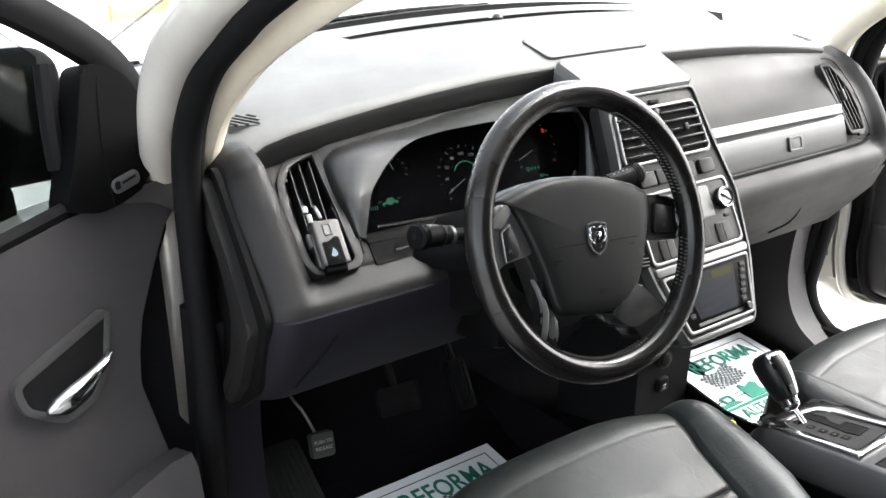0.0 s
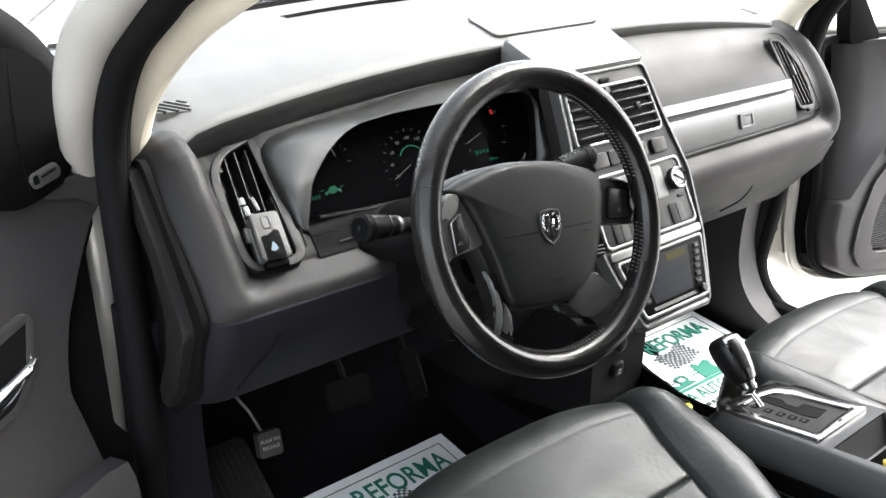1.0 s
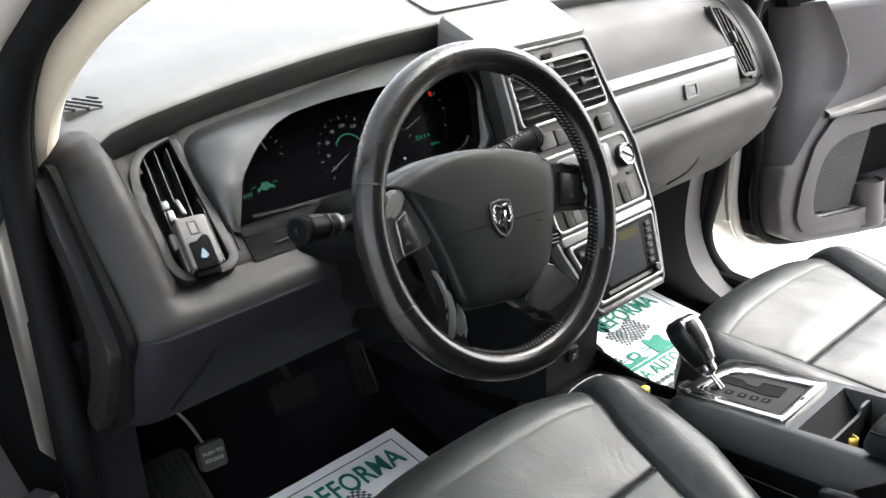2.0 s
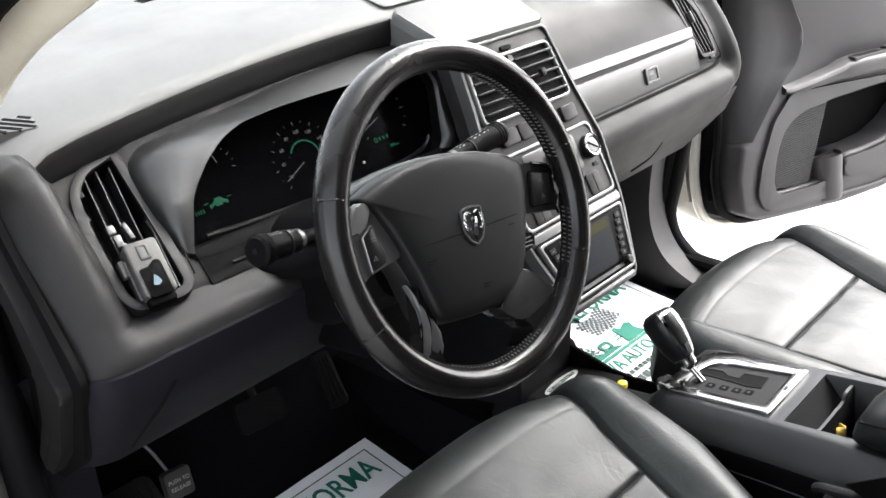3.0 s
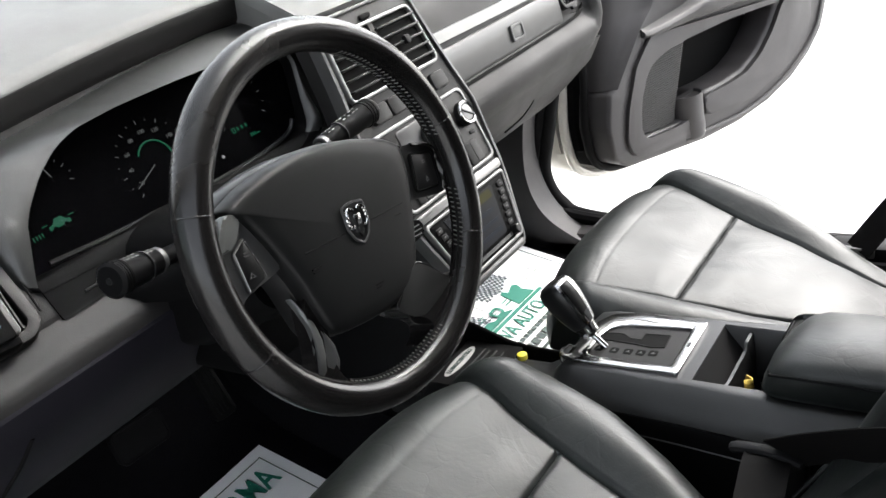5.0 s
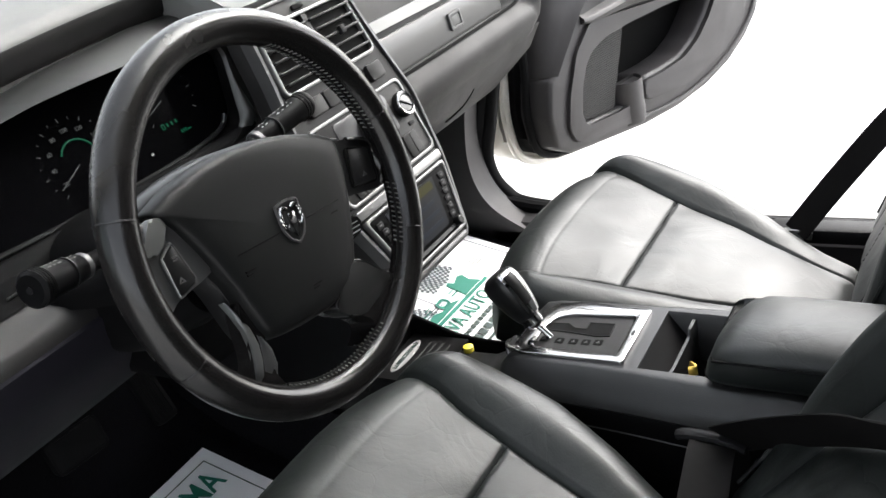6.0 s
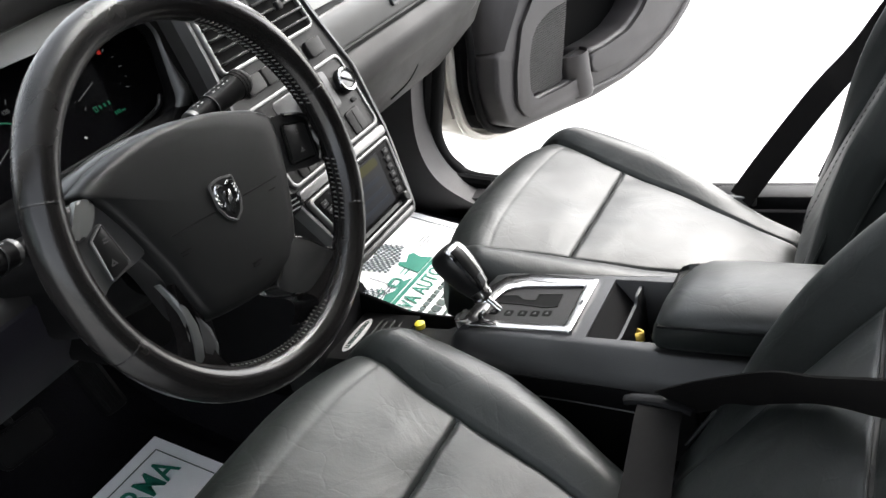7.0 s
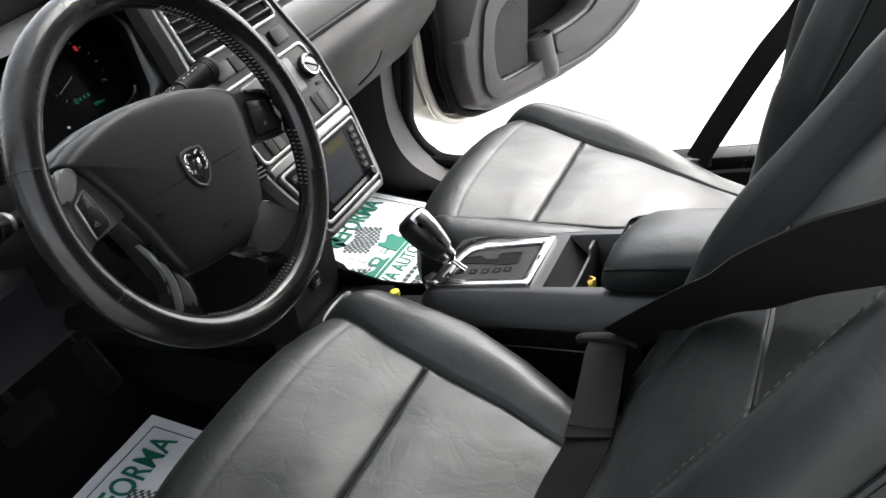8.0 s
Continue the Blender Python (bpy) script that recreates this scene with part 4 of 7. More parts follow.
# climate panel
cs_box("climate_panel", -0.104, 0.118, 0.104, 0.226, -0.004, -0.0005, PLASTIC, label="climate control panel", r=0.01)
part("climate_rim", frame_ring(rounded(-0.106, 0.116, 0.106, 0.228, 0.010), rounded(-0.1015, 0.1205, 0.1015, 0.2235, 0.009), -0.003, 0.0015, m_cs, 0.0012), SILVER, stack, "satin rim of the climate panel")
cs_box("display_plate", -0.060, 0.166, 0.060, 0.219, -0.002, 0.0006, GRAPHITE, label="satin centre plate", r=0.006)
for x in (-0.085, 0.0, 0.085):
    k = part("knob", revolve([(0.0178, -0.002), (0.0178, 0.006), (0.0170, 0.008), (0.0140, 0.0085)], m_cs @ Matrix.Translation((x, 0.191, 0)), 32), BLACK, stack, "round silver-faced climate knob")
    part("knob_ring", revolve([(0.0176, 0.005), (0.0174, 0.0090), (0.0160, 0.0105), (0.0136, 0.0098), (0.0132, 0.006)], m_cs @ Matrix.Translation((x, 0.191, 0)), 32), CHROME, k, "chrome knob ring")
    part("knob_face", revolve([(0.0131, 0.003), (0.0131, 0.0080), (0.0100, 0.0088), (0.0005, 0.0090)], m_cs @ Matrix.Translation((x, 0.191, 0)), 28), SILVER, k)
    part("pointer", rbox((x, 0.191, 0.0092), (0.022, 0.0030, 0.004), m_cs @ Matrix.Translation((x, 0.191, 0)) @ Matrix.Rotation(radians(-35), 4, "Z") @ Matrix.Translation((-x, -0.191, 0)), 0.001), GRAPHITE, k)
    cs_box("small_button", x - 0.007, 0.160, x + 0.007, 0.166, -0.003, 0.0012, PLASTIC_DARK, r=0.002)
for x in (-0.066, 0.066):
    cs_box("button", x - 0.0165, 0.121, x + 0.0165, 0.1545, -0.003, 0.0018, PLASTIC, label="tall grey climate button")
    cs_box("button_gap", x - 0.0005, 0.122, x + 0.0005, 0.1535, 0.0, 0.0022, CAVITY, r=0.0002, bevel=0)
cs_box("centre_button", -0.034, 0.122, 0.034, 0.156, -0.003, 0.0015, PLASTIC_DARK)
cs_box("silver_bar", -0.106, 0.099, 0.106, 0.112, -0.004, 0.003, SILVER, label="satin silver cross bar", r=0.004)
radio = part("head_unit", prism(soften([(-0.072, 0.004), (0.072, 0.004), (0.096, 0.092), (-0.096, 0.092)], 0.006), -0.006, 0.003, m_cs, 0.002), MATTE, stack, "black touch-screen head unit")
part("head_unit_rim", frame_ring(soften([(-0.0765, -0.001), (0.0765, -0.001), (0.1015, 0.0965), (-0.1015, 0.0965)], 0.008), soften([(-0.0715, 0.0045), (0.0715, 0.0045), (0.0955, 0.0915), (-0.0955, 0.0915)], 0.006), -0.005, 0.0045, m_cs, 0.002), SILVER, radio, "satin silver surround")
part("screen", prism([(-0.046, 0.018), (0.044, 0.018), (0.060, 0.087), (-0.062, 0.087)], 0.0, 0.0036, m_cs), SCREEN, radio, "dark lit touch screen")
cs_box("screen_title", 0.004, 0.072, 0.052, 0.084, 0.0036, 0.0040, SCREEN_YEL, radio, bevel=0)
for y in (0.026, 0.040, 0.055):
    cs_box("screen_line", -0.040, y, 0.040, y + 0.005, 0.0036, 0.0040, SCREEN_BLUE, radio, bevel=0)
part("disc_slot", prism([(-0.052, 0.008), (0.052, 0.008), (0.054, 0.013), (-0.054, 0.013)], 0.0, 0.0040, m_cs), GRAPHITE, radio, "satin strip under the screen")
for sx in (-1, 1):
    for i in range(6):
        y = 0.026 + 0.0108 * i
        x = sx * lerp(0.061, 0.079, i / 5)
        cs_box("key", x - 0.0065, y - 0.0042, x + 0.0065, y + 0.0042, 0.001, 0.0045, PLASTIC_DARK, radio, r=0.002, bevel=0.0008)
        part("key_mark", bars([(x, y, 0.0050, 0.0018)], m_cs, 0.0045, 0.0048), GREY_MARK, radio)
part("volume_knob", revolve([(0.007, 0.003), (0.007, 0.012), (0.005, 0.0135)], m_cs @ Matrix.Translation((0.060, 0.013, 0)), 16), BLACK, radio)
part("lower_lip", rbox((0, -0.011, -0.014), (0.156, 0.012, 0.028), m_cs, 0.005), GRAPHITE, stack, "silver lower lip")
part("lower_panel", loft([[(-w, y, z), (w, y, z), (w, y + 0.2, z - 0.02), (-w, y + 0.2, z - 0.02)] for w, y, z in ((0.070, 0.20, 0.745), (0.066, 0.275, 0.68), (0.064, 0.30, 0.54))]), PLASTIC_DARK, stack, "dark panel under the head unit")
m_lp = basis((-0.004, 0.279, 0.668), (1, 0, 0), (0, -0.16, 0.95))
soc = part("power_socket", revolve([(0.017, -0.004), (0.017, 0.006), (0.013, 0.007), (0.012, -0.001)], m_lp, 22), BLACK, stack, "round power socket")
part("socket_cap", revolve([(0.0125, 0.0), (0.0125, 0.008), (0.009, 0.010), (0.0005, 0.010)], m_lp, 20), PLASTIC_DARK, soc)
part("socket_switch", rbox((0.0, -0.048, 0.003), (0.024, 0.026, 0.012), m_lp, 0.004), BLACK, stack)
part("socket_mark", bars([(0, -0.048, 0.008, 0.003), (0, -0.054, 0.008, 0.002)], m_lp, 0.009, 0.0094), WHITE_MARK, stack)

# ---------------------------------------------------------------- steering wheel
WC = Vector((-0.361, 0.0465, 1.0024))
wheel = thing("steering_wheel", "black leather steering wheel with grey stitching and airbag cover", "steering wheel", WC)
t_w, r_w = radians(12.4), radians(-7)
u0, v0 = Vector((1, 0, 0)), Vector((0, math.sin(t_w), math.cos(t_w)))
m_w = basis(WC, math.cos(r_w) * u0 + math.sin(r_w) * v0, -math.sin(r_w) * u0 + math.cos(r_w) * v0)


def rim_ring(a, k=1.0):
    """Cross-section of the rim at an angle, thicker at the grips."""
    grip = 1 + 0.06 * math.exp(-((math.degrees(a) % 360 - 45) / 18) ** 2) + 0.06 * math.exp(-((math.degrees(a) % 360 - 135) / 18) ** 2)
    c, s = math.cos(a), math.sin(a)
    return [m_w @ Vector(((0.166 + 0.0158 * k * grip * math.cos(b)) * c, (0.166 + 0.0158 * k * grip * math.cos(b)) * s, 0.0174 * k * grip * math.sin(b))) for b in [2 * math.pi * j / 18 for j in range(18)]]


SEAMS = (17, 163, 206, 334)
for a0, a1 in ((17, 163), (163, 206), (206, 334), (334, 377)):
    n = max(8, int((a1 - a0) / 2.5))
    rr = [rim_ring(radians(lerp(a0, a1, i / n)), 0.985 if i in (0, n) else 1.0) for i in range(n + 1)]
    part("rim_section", loft(rr), LEATHER_WHEEL, wheel, "worn black leather rim section", 60)
for a in SEAMS:
    part("rim_seam", loft([rim_ring(radians(a - 0.3), 1.0), rim_ring(radians(a - 0.15), 1.022), rim_ring(radians(a + 0.15), 1.022), rim_ring(radians(a + 0.3), 1.0)]), LEATHER_WHEEL, wheel, "raised leather seam")
# stitches zigzag along the inside of the rim
for a0, a1 in ((-118, -66), (-32, -8), (14, 70)):
    st = []
    for i, a in enumerate(np.arange(a0, a1, 1.9)):
        ends = []
        for da, b in ((0.0, 158), (1.5, 196)):
            c, q = math.cos(radians(a + da)), radians(b)
            r = 0.166 + 0.0162 * (1 + 0.06 * math.exp(-((a - 45) / 18) ** 2)) * math.cos(q)
            ends.append(m_w @ Vector((r * c, r * math.sin(radians(a + da)), 0.0178 * math.sin(q))))
        st.append(tube(ends, 0.0008, 5))
    part("stitching", merge(*st), WHEEL_THREAD, wheel, "grey thread stitching along the inner rim", kind="stuff")
part("stitch_groove", tube([m_w @ Vector((0.1503 * math.cos(radians(a)), 0.1503 * math.sin(radians(a)), 0.0015)) for a in np.arange(-118, 71, 3)], 0.0016, 6), CAVITY, wheel, "dark seam groove inside the rim")

HUB = soften([(-0.129, 0.0455), (-0.100, 0.0575), (-0.069, 0.065), (-0.035, 0.0685), (0.0, 0.0680), (0.035, 0.064), (0.076, 0.0545), (0.099, 0.043), (0.098, 0.020), (0.088, -0.014), (0.074, -0.052), (0.061, -0.080), (0.046, -0.0965), (0.012, -0.0995), (-0.022, -0.099), (-0.052, -0.0965), (-0.0645, -0.0915), (-0.0705, -0.080), (-0.081, -0.038), (-0.098, 0.004), (-0.111, 0.029), (-0.119, 0.0385)], 0.007)


def hub_ring(k, d):
    """The cover's outline shrunk by k; towards the middle it relaxes to an oval."""
    q = (1 - min(k, 1.0)) ** 0.6
    ring = []
    for x, y in HUB:
        a = math.atan2(y + 0.012, x)
        ring.append(m_w @ Vector((k * lerp(x, 0.088 * math.cos(a), q), k * lerp(y + 0.012, 0.080 * math.sin(a), q) - 0.012, d)))
    return ring


part("airbag_cover", loft([hub_ring(0.97, -0.05), hub_ring(1.0, -0.035), hub_ring(1.0, -0.012), hub_ring(0.994, -0.0055), hub_ring(0.978, -0.0018), hub_ring(0.94, 0.0005), hub_ring(0.82, 0.0022), hub_ring(0.6, 0.0034), hub_ring(0.3, 0.0042)]), HUB_SKIN, wheel, "dark grey airbag cover", 60)
part("cover_back", loft([hub_ring(1.012, -0.05), hub_ring(1.016, -0.022), hub_ring(0.99, -0.018)]), BLACK, wheel, "black housing behind the airbag cover", 60)
for x0, x1 in ((-0.068, -0.0185), (0.0185, 0.067)):
    part("cover_line", tube([m_w @ Vector((lerp(x0, x1, i / 6), -0.0130 + 0.02 * lerp(x0, x1, i / 6), 0.0040 - 0.0022 * (abs(lerp(x0, x1, i / 6)) / 0.07) ** 2)) for i in range(7)], 0.0009, 6), CAVITY, wheel)
for x, y, w, h in ((-0.062, -0.030, 0.011, 0.0013), (-0.064, -0.033, 0.006, 0.0013), (0.055, -0.020, 0.009, 0.0011), (0.003, -0.070, 0.011, 0.0014), (0.001, -0.073, 0.007, 0.0012)):
    part("cover_mark", bars([(x, y, w, h)], m_w, 0.0, 0.0036), CAVITY, wheel)
m_bg = m_w @ Matrix.Translation((0.0, -0.0085, -0.0004))
shield = soften([(-0.0150, 0.0175), (-0.006, 0.0195), (0.0, 0.0200), (0.006, 0.0195), (0.0150, 0.0175), (0.0150, -0.004), (0.0095, -0.0155), (0.0, -0.0215), (-0.0095, -0.0155), (-0.0150, -0.004)], 0.003)
em = part("badge", frame_ring(shield, grown(shield, -0.0022), 0.003, 0.0068, m_bg, 0.0010), GRAPHITE, wheel, "dark satin shield badge")
part("badge_face", prism(grown(shield, -0.002), 0.003, 0.0052, m_bg), BLACK, em)
part("badge_shape", merge(prism(soften([(-0.0046, 0.008), (0.0046, 0.008), (0.0030, -0.003), (0.0032, -0.009), (0.0, -0.0155), (-0.0032, -0.009), (-0.0030, -0.003)], 0.002), 0.005, 0.0082, m_bg, 0.0014),
     *[tube(smooth_path([m_bg @ Vector((s * x, y, 0.0066)) for x, y in ((0.0024, 0.0115), (0.0068, 0.0135), (0.0108, 0.0110), (0.0122, 0.0040), (0.0108, -0.0030), (0.0076, -0.0052), (0.0058, -0.0018))]), [0.0022 - 0.00022 * abs(k - 12) / 4 for k in range(37)], 8) for s in (-1, 1)]), CHROME, em, "chrome plain emblem shape")
SPOKES = {-1: ([(-0.112, 0.0400), (-0.138, 0.0400), (-0.156, 0.022), (-0.158, -0.016), (-0.156, -0.0375), (-0.1420, -0.0345), (-0.1320, -0.0265), (-0.098, -0.0200), (-0.085, -0.0160), (-0.095, 0.015)], [(-0.1308, 0.0092), (-0.1178, 0.0178), (-0.1087, -0.0176), (-0.1283, -0.0238)]),
          1: ([(0.090, 0.0395), (0.120, 0.0365), (0.1400, 0.0300), (0.158, 0.0170), (0.158, -0.010), (0.152, -0.0215), (0.1353, -0.0215), (0.086, -0.0150)], [(0.1110, 0.0265), (0.1405, 0.0210), (0.1385, -0.0125), (0.1045, -0.0095)])}
for s in (-1, 1):
    sp, bo = soften(SPOKES[s][0], 0.008), soften(SPOKES[s][1], 0.003)
    spoke = part("side_spoke", prism(sp, -0.032, -0.0085, m_w, 0.005, 3), BLACK if s > 0 else GRAPHITE, wheel, "glossy black switch spoke" if s > 0 else "dark satin switch spoke")
    part("switch_pad", prism(bo, -0.0095, -0.0050, m_w, 0.0012), BLACK, spoke, "rocker switch pad")
    part("switch_rim", frame_ring(grown(bo, 0.0022), bo, -0.0100, -0.0060, m_w, 0.0008), CAVITY if s > 0 else GRAPHITE, spoke)
    cx, cy = sum(q[0] for q in SPOKES[s][1]) / 4, sum(q[1] for q in SPOKES[s][1]) / 4
    part("switch_mark", merge(bars([(cx + 0.001, cy + 0.0105, 0.0052, 0.0011), (cx + 0.001, cy + 0.0080, 0.0052, 0.0010)], m_w, -0.0051, -0.0046), frame_ring([(cx - 0.004, cy - 0.0105), (cx + 0.003, cy - 0.0105), (cx - 0.0005, cy - 0.0055)], [(cx - 0.0024, cy - 0.0098), (cx + 0.0014, cy - 0.0098), (cx - 0.0005, cy - 0.0072)], -0.0051, -0.0046, m_w)), GREY_MARK, spoke, "pale switch symbols")
    if s < 0:
        part("spoke_insert", prism(soften([(-0.1285, 0.0425), (-0.1160, 0.0385), (-0.1178, 0.0300), (-0.1255, 0.0198), (-0.1384, 0.0120), (-0.1470, 0.0190)], 0.004), -0.012, -0.0030, m_w, 0.003, 3), SPOKE_SATIN, spoke, "satin grey spoke insert")
        part("switch_edge", tube([m_w @ Vector(q) for q in ((-0.1180, 0.0186, -0.0052), (-0.1312, 0.0098, -0.0052), (-0.1292, -0.0236, -0.0056))], 0.0010, 6), SILVER, spoke, "bright edge of the switch pad")
    else:
        part("spoke_insert", tube(smooth_path([m_w @ Vector(q) for q in ((0.118, 0.036, -0.008), (0.138, 0.0305, -0.006), (0.1475, 0.020, -0.005), (0.1480, -0.002, -0.006), (0.1465, -0.018, -0.010))]), 0.0035, 8, 0.6), LEATHER_WHEEL, spoke, "leather edge of the switch spoke")
# lower spokes: a satin blade on one side, a broad leather web on the other, both flowing into the rim
low = part("lower_spoke", prism(soften([(-0.062, -0.030), (-0.070, -0.030), (-0.0815, -0.062), (-0.0860, -0.100), (-0.100, -0.122), (-0.114, -0.126), (-0.090, -0.143), (-0.052, -0.155), (-0.064, -0.136), (-0.0705, -0.118), (-0.0665, -0.098)], 0.008), -0.028, -0.0085, m_w, 0.006, 3), LEATHER_WHEEL, wheel, "leather lower spoke", 50)
BLADE_ROWS = ((-0.0880, -0.0850, -0.048, -0.0200), (-0.0880, -0.0830, -0.060, -0.0130), (-0.0875, -0.0798, -0.075, -0.0075), (-0.0877, -0.0785, -0.090, -0.0066), (-0.0910, -0.0805, -0.104, -0.0066), (-0.0960, -0.0845, -0.117, -0.0080), (-0.1000, -0.0880, -0.126, -0.0125))
FACET_ROWS = ((-0.0835, -0.0795, -0.066, -0.0130), (-0.0783, -0.0725, -0.086, -0.0095), (-0.0797, -0.0672, -0.101, -0.0085), (-0.0840, -0.0672, -0.115, -0.0085), (-0.0875, -0.0710, -0.128, -0.0125))
for rows, mt in ((BLADE_ROWS, SPOKE_SATIN), (FACET_ROWS, GRAPHITE)):
    part("spoke_trim", loft([[m_w @ Vector((lerp(x0, x1, q) + 0.003, y, d + h)) for q, h in ((0.0, -0.005), (0.08, 0.0), (0.5, 0.0016), (0.92, 0.0), (1.0, -0.005))] for x0, x1, y, d in rows]), mt, low, "satin trim of the lower spoke", 50)
part("trim_edge", tube([m_w @ Vector((x1 + 0.002, y, d - 0.0005)) for x0, x1, y, d in FACET_ROWS[1:]], 0.0016, 6), SPOKE_SATIN, low)
part("lower_spoke", prism(soften([(0.0135, -0.1000), (0.0300, -0.1150), (0.0480, -0.1240), (0.0575, -0.1345), (0.0540, -0.1440), (0.040, -0.152), (0.056, -0.156), (0.098, -0.131), (0.128, -0.104), (0.118, -0.1045), (0.106, -0.1050), (0.091, -0.0945), (0.075, -0.0780), (0.060, -0.068)], 0.008), -0.034, 0.0005, m_w, 0.011, 5), LEATHER_WHEEL, wheel, "broad leather lower spoke", 60)
part("web_cover", prism(soften([(0.058, -0.070), (0.0735, -0.0790), (0.0895, -0.0945), (0.1030, -0.1045), (0.0760, -0.1150), (0.0490, -0.1225), (0.0300, -0.1150), (0.0150, -0.1040), (0.030, -0.090)], 0.005), -0.020, 0.0010, m_w, 0.004, 3), HUB_SKIN, wheel, "dark grey cover of the lower spoke", 50)
part("spoke_edge", tube(smooth_path([m_w @ Vector(q) for q in ((0.0690, -0.062, -0.016), (0.0765, -0.0785, -0.0125), (0.0905, -0.0940, -0.0105), (0.1060, -0.1055, -0.0090))]), 0.0016, 6), LEATHER_WHEEL, wheel, "raised leather edge of the lower spoke")
lever = part("cruise_lever", prism(soften([(0.070, -0.058), (0.096, -0.053), (0.1005, -0.047), (0.099, -0.039), (0.094, -0.036), (0.072, -0.039)], 0.003), -0.026, -0.010, m_w, 0.003, 3), MATTE, wheel, "black cruise lever with white marks")
part("lever_marks", bars([(0.088, -0.0415, 0.012, 0.0012), (0.0885, -0.0460, 0.014, 0.0012), (0.088, -0.0505, 0.012, 0.0012)], m_w, -0.011, -0.0096), WHITE_MARK, lever, "white marks")
part("wheel_back", revolve([(0.05, -0.075), (0.062, -0.05), (0.055, -0.035), (0.03, -0.03)], m_w, 24), BLACK, wheel)

column = thing("steering_column", "black steering column cover with light and wiper stalks", "steering column", (-0.37, 0.2, 0.9))
m_col = basis((-0.365, 0.30, 0.935), (1, 0, 0), (0, 0.22, 0.975))
part("cover", loft([[m_col @ Vector((k * w * math.copysign(abs(math.cos(a)) ** 0.6, math.cos(a)), -0.008 + k * h * math.copysign(abs(math.sin(a)) ** 0.6, math.sin(a)), d)) for a in [2 * math.pi * j / 24 for j in range(24)]] for k, w, h, d in ((0.9, 0.09, 0.08, -0.04), (1, 0.09, 0.075, 0.05), (1, 0.075, 0.062, 0.13), (0.93, 0.066, 0.055, 0.165))]), MATTE, column, "black plastic column cover")
part("upper_cover", loft([[(-0.365 + w * math.cos(a), y, z + h * math.sin(a)) for a in [radians(-10 + 200 * j / 16) for j in range(17)]] for y, z, w, h in ((0.305, 0.955, 0.118, 0.036), (0.27, 0.955, 0.115, 0.038), (0.22, 0.955, 0.100, 0.042), (0.16, 0.960, 0.082, 0.044), (0.11, 0.970, 0.070, 0.040))]), MATTE, column, "black upper shroud of the column", 60)
part("lower_cover", rbox((-0.33, 0.27, 0.855), (0.17, 0.16, 0.07), bevel=0.02), MATTE, column)
part("shroud_ring", revolve([(0.052, 0.16), (0.058, 0.17), (0.056, 0.18), (0.046, 0.18)], m_col, 24), PLASTIC_DARK, column)


def stalk(a, b, knob, label):
    a, b = Vector(a), Vector(b)
    d = (b - a).normalized()
    s = part("stalk", tube([a, lerp(a, b, 0.45), lerp(a, b, 0.5), lerp(a, b, 0.62), lerp(a, b, 0.64), lerp(a, b, 0.86), lerp(a, b, 0.88), lerp(a, b, 0.975), b], [0.009, 0.0085, 0.0125, 0.0125, 0.0138, 0.0145, 0.0158, 0.0165, 0.0135], 16), STALK, column, label)
    m = basis(b, d.cross(Vector((0, 0, 1))), (0, 0, 1))
    part("stalk_ring", merge(*[tube([lerp(a, b, k) - d * 0.001, lerp(a, b, k) + d * 0.001], 0.0150, 16) for k in (0.64, 0.875)]), PLASTIC_DARK, s)
    part("stalk_knurl", merge(*[tube([lerp(a, b, k) - d * 0.0012, lerp(a, b, k) + d * 0.0012], 0.0168, 16) for k in (0.905, 0.93, 0.955)]), MATTE, s)
    part("stalk_collar", tube([lerp(a, b, 0.475) - d * 0.004, lerp(a, b, 0.475) - d * 0.003, lerp(a, b, 0.475) + d * 0.003, lerp(a, b, 0.475) + d * 0.004], [0.0112, 0.0124, 0.0124, 0.0112], 16), GRAPHITE, s, "grey collar of the stalk")
    up = d.cross(Vector((0, -1, 0.2))).normalized()
    if up.z < 0:
        up = -up
    mk = []
    for k, w in ((0.54, 0.004), (0.58, 0.006), (0.70, 0.007), (0.75, 0.004), (0.80, 0.007), (0.84, 0.004)):
        for t in (-0.5, 0.1, 0.6):
            side = (Vector((0, -1, 0.2)) * t + up).normalized()
            rad = 0.0127 if k < 0.63 else 0.0143
            q = lerp(a, b, k) + side * rad
            mk.append(rbox((0, 0, 0), (w * 0.6, 0.0013, 0.0006), basis(q, d, side.cross(d)), 0))
    part("stalk_marks", merge(*mk), WHITE_MARK, s, "white stalk markings")
    part("stalk_end", revolve([(0.003, -0.001), (0.003, 0.0012), (0.001, 0.0015)], basis(b, d.cross(Vector((0, 0, 1))), d.cross(d.cross(Vector((0, 0, 1))))), 12), PLASTIC_DARK, s)


stalk((-0.425, 0.20, 0.992), (-0.537, 0.168, 1.016), 1, "black light stalk with ringed knob and white symbols")
stalk((-0.30, 0.205, 1.00), (-0.108, 0.215, 1.016), 1, "black wiper stalk with white symbols")
part("ignition", revolve([(0.017, -0.02), (0.017, 0.004), (0.012, 0.006)], basis((-0.245, 0.19, 0.93), (1, 0, 0), (0, 0.4, 0.9)), 18), BLACK, column)

# ---------------------------------------------------------------- seats


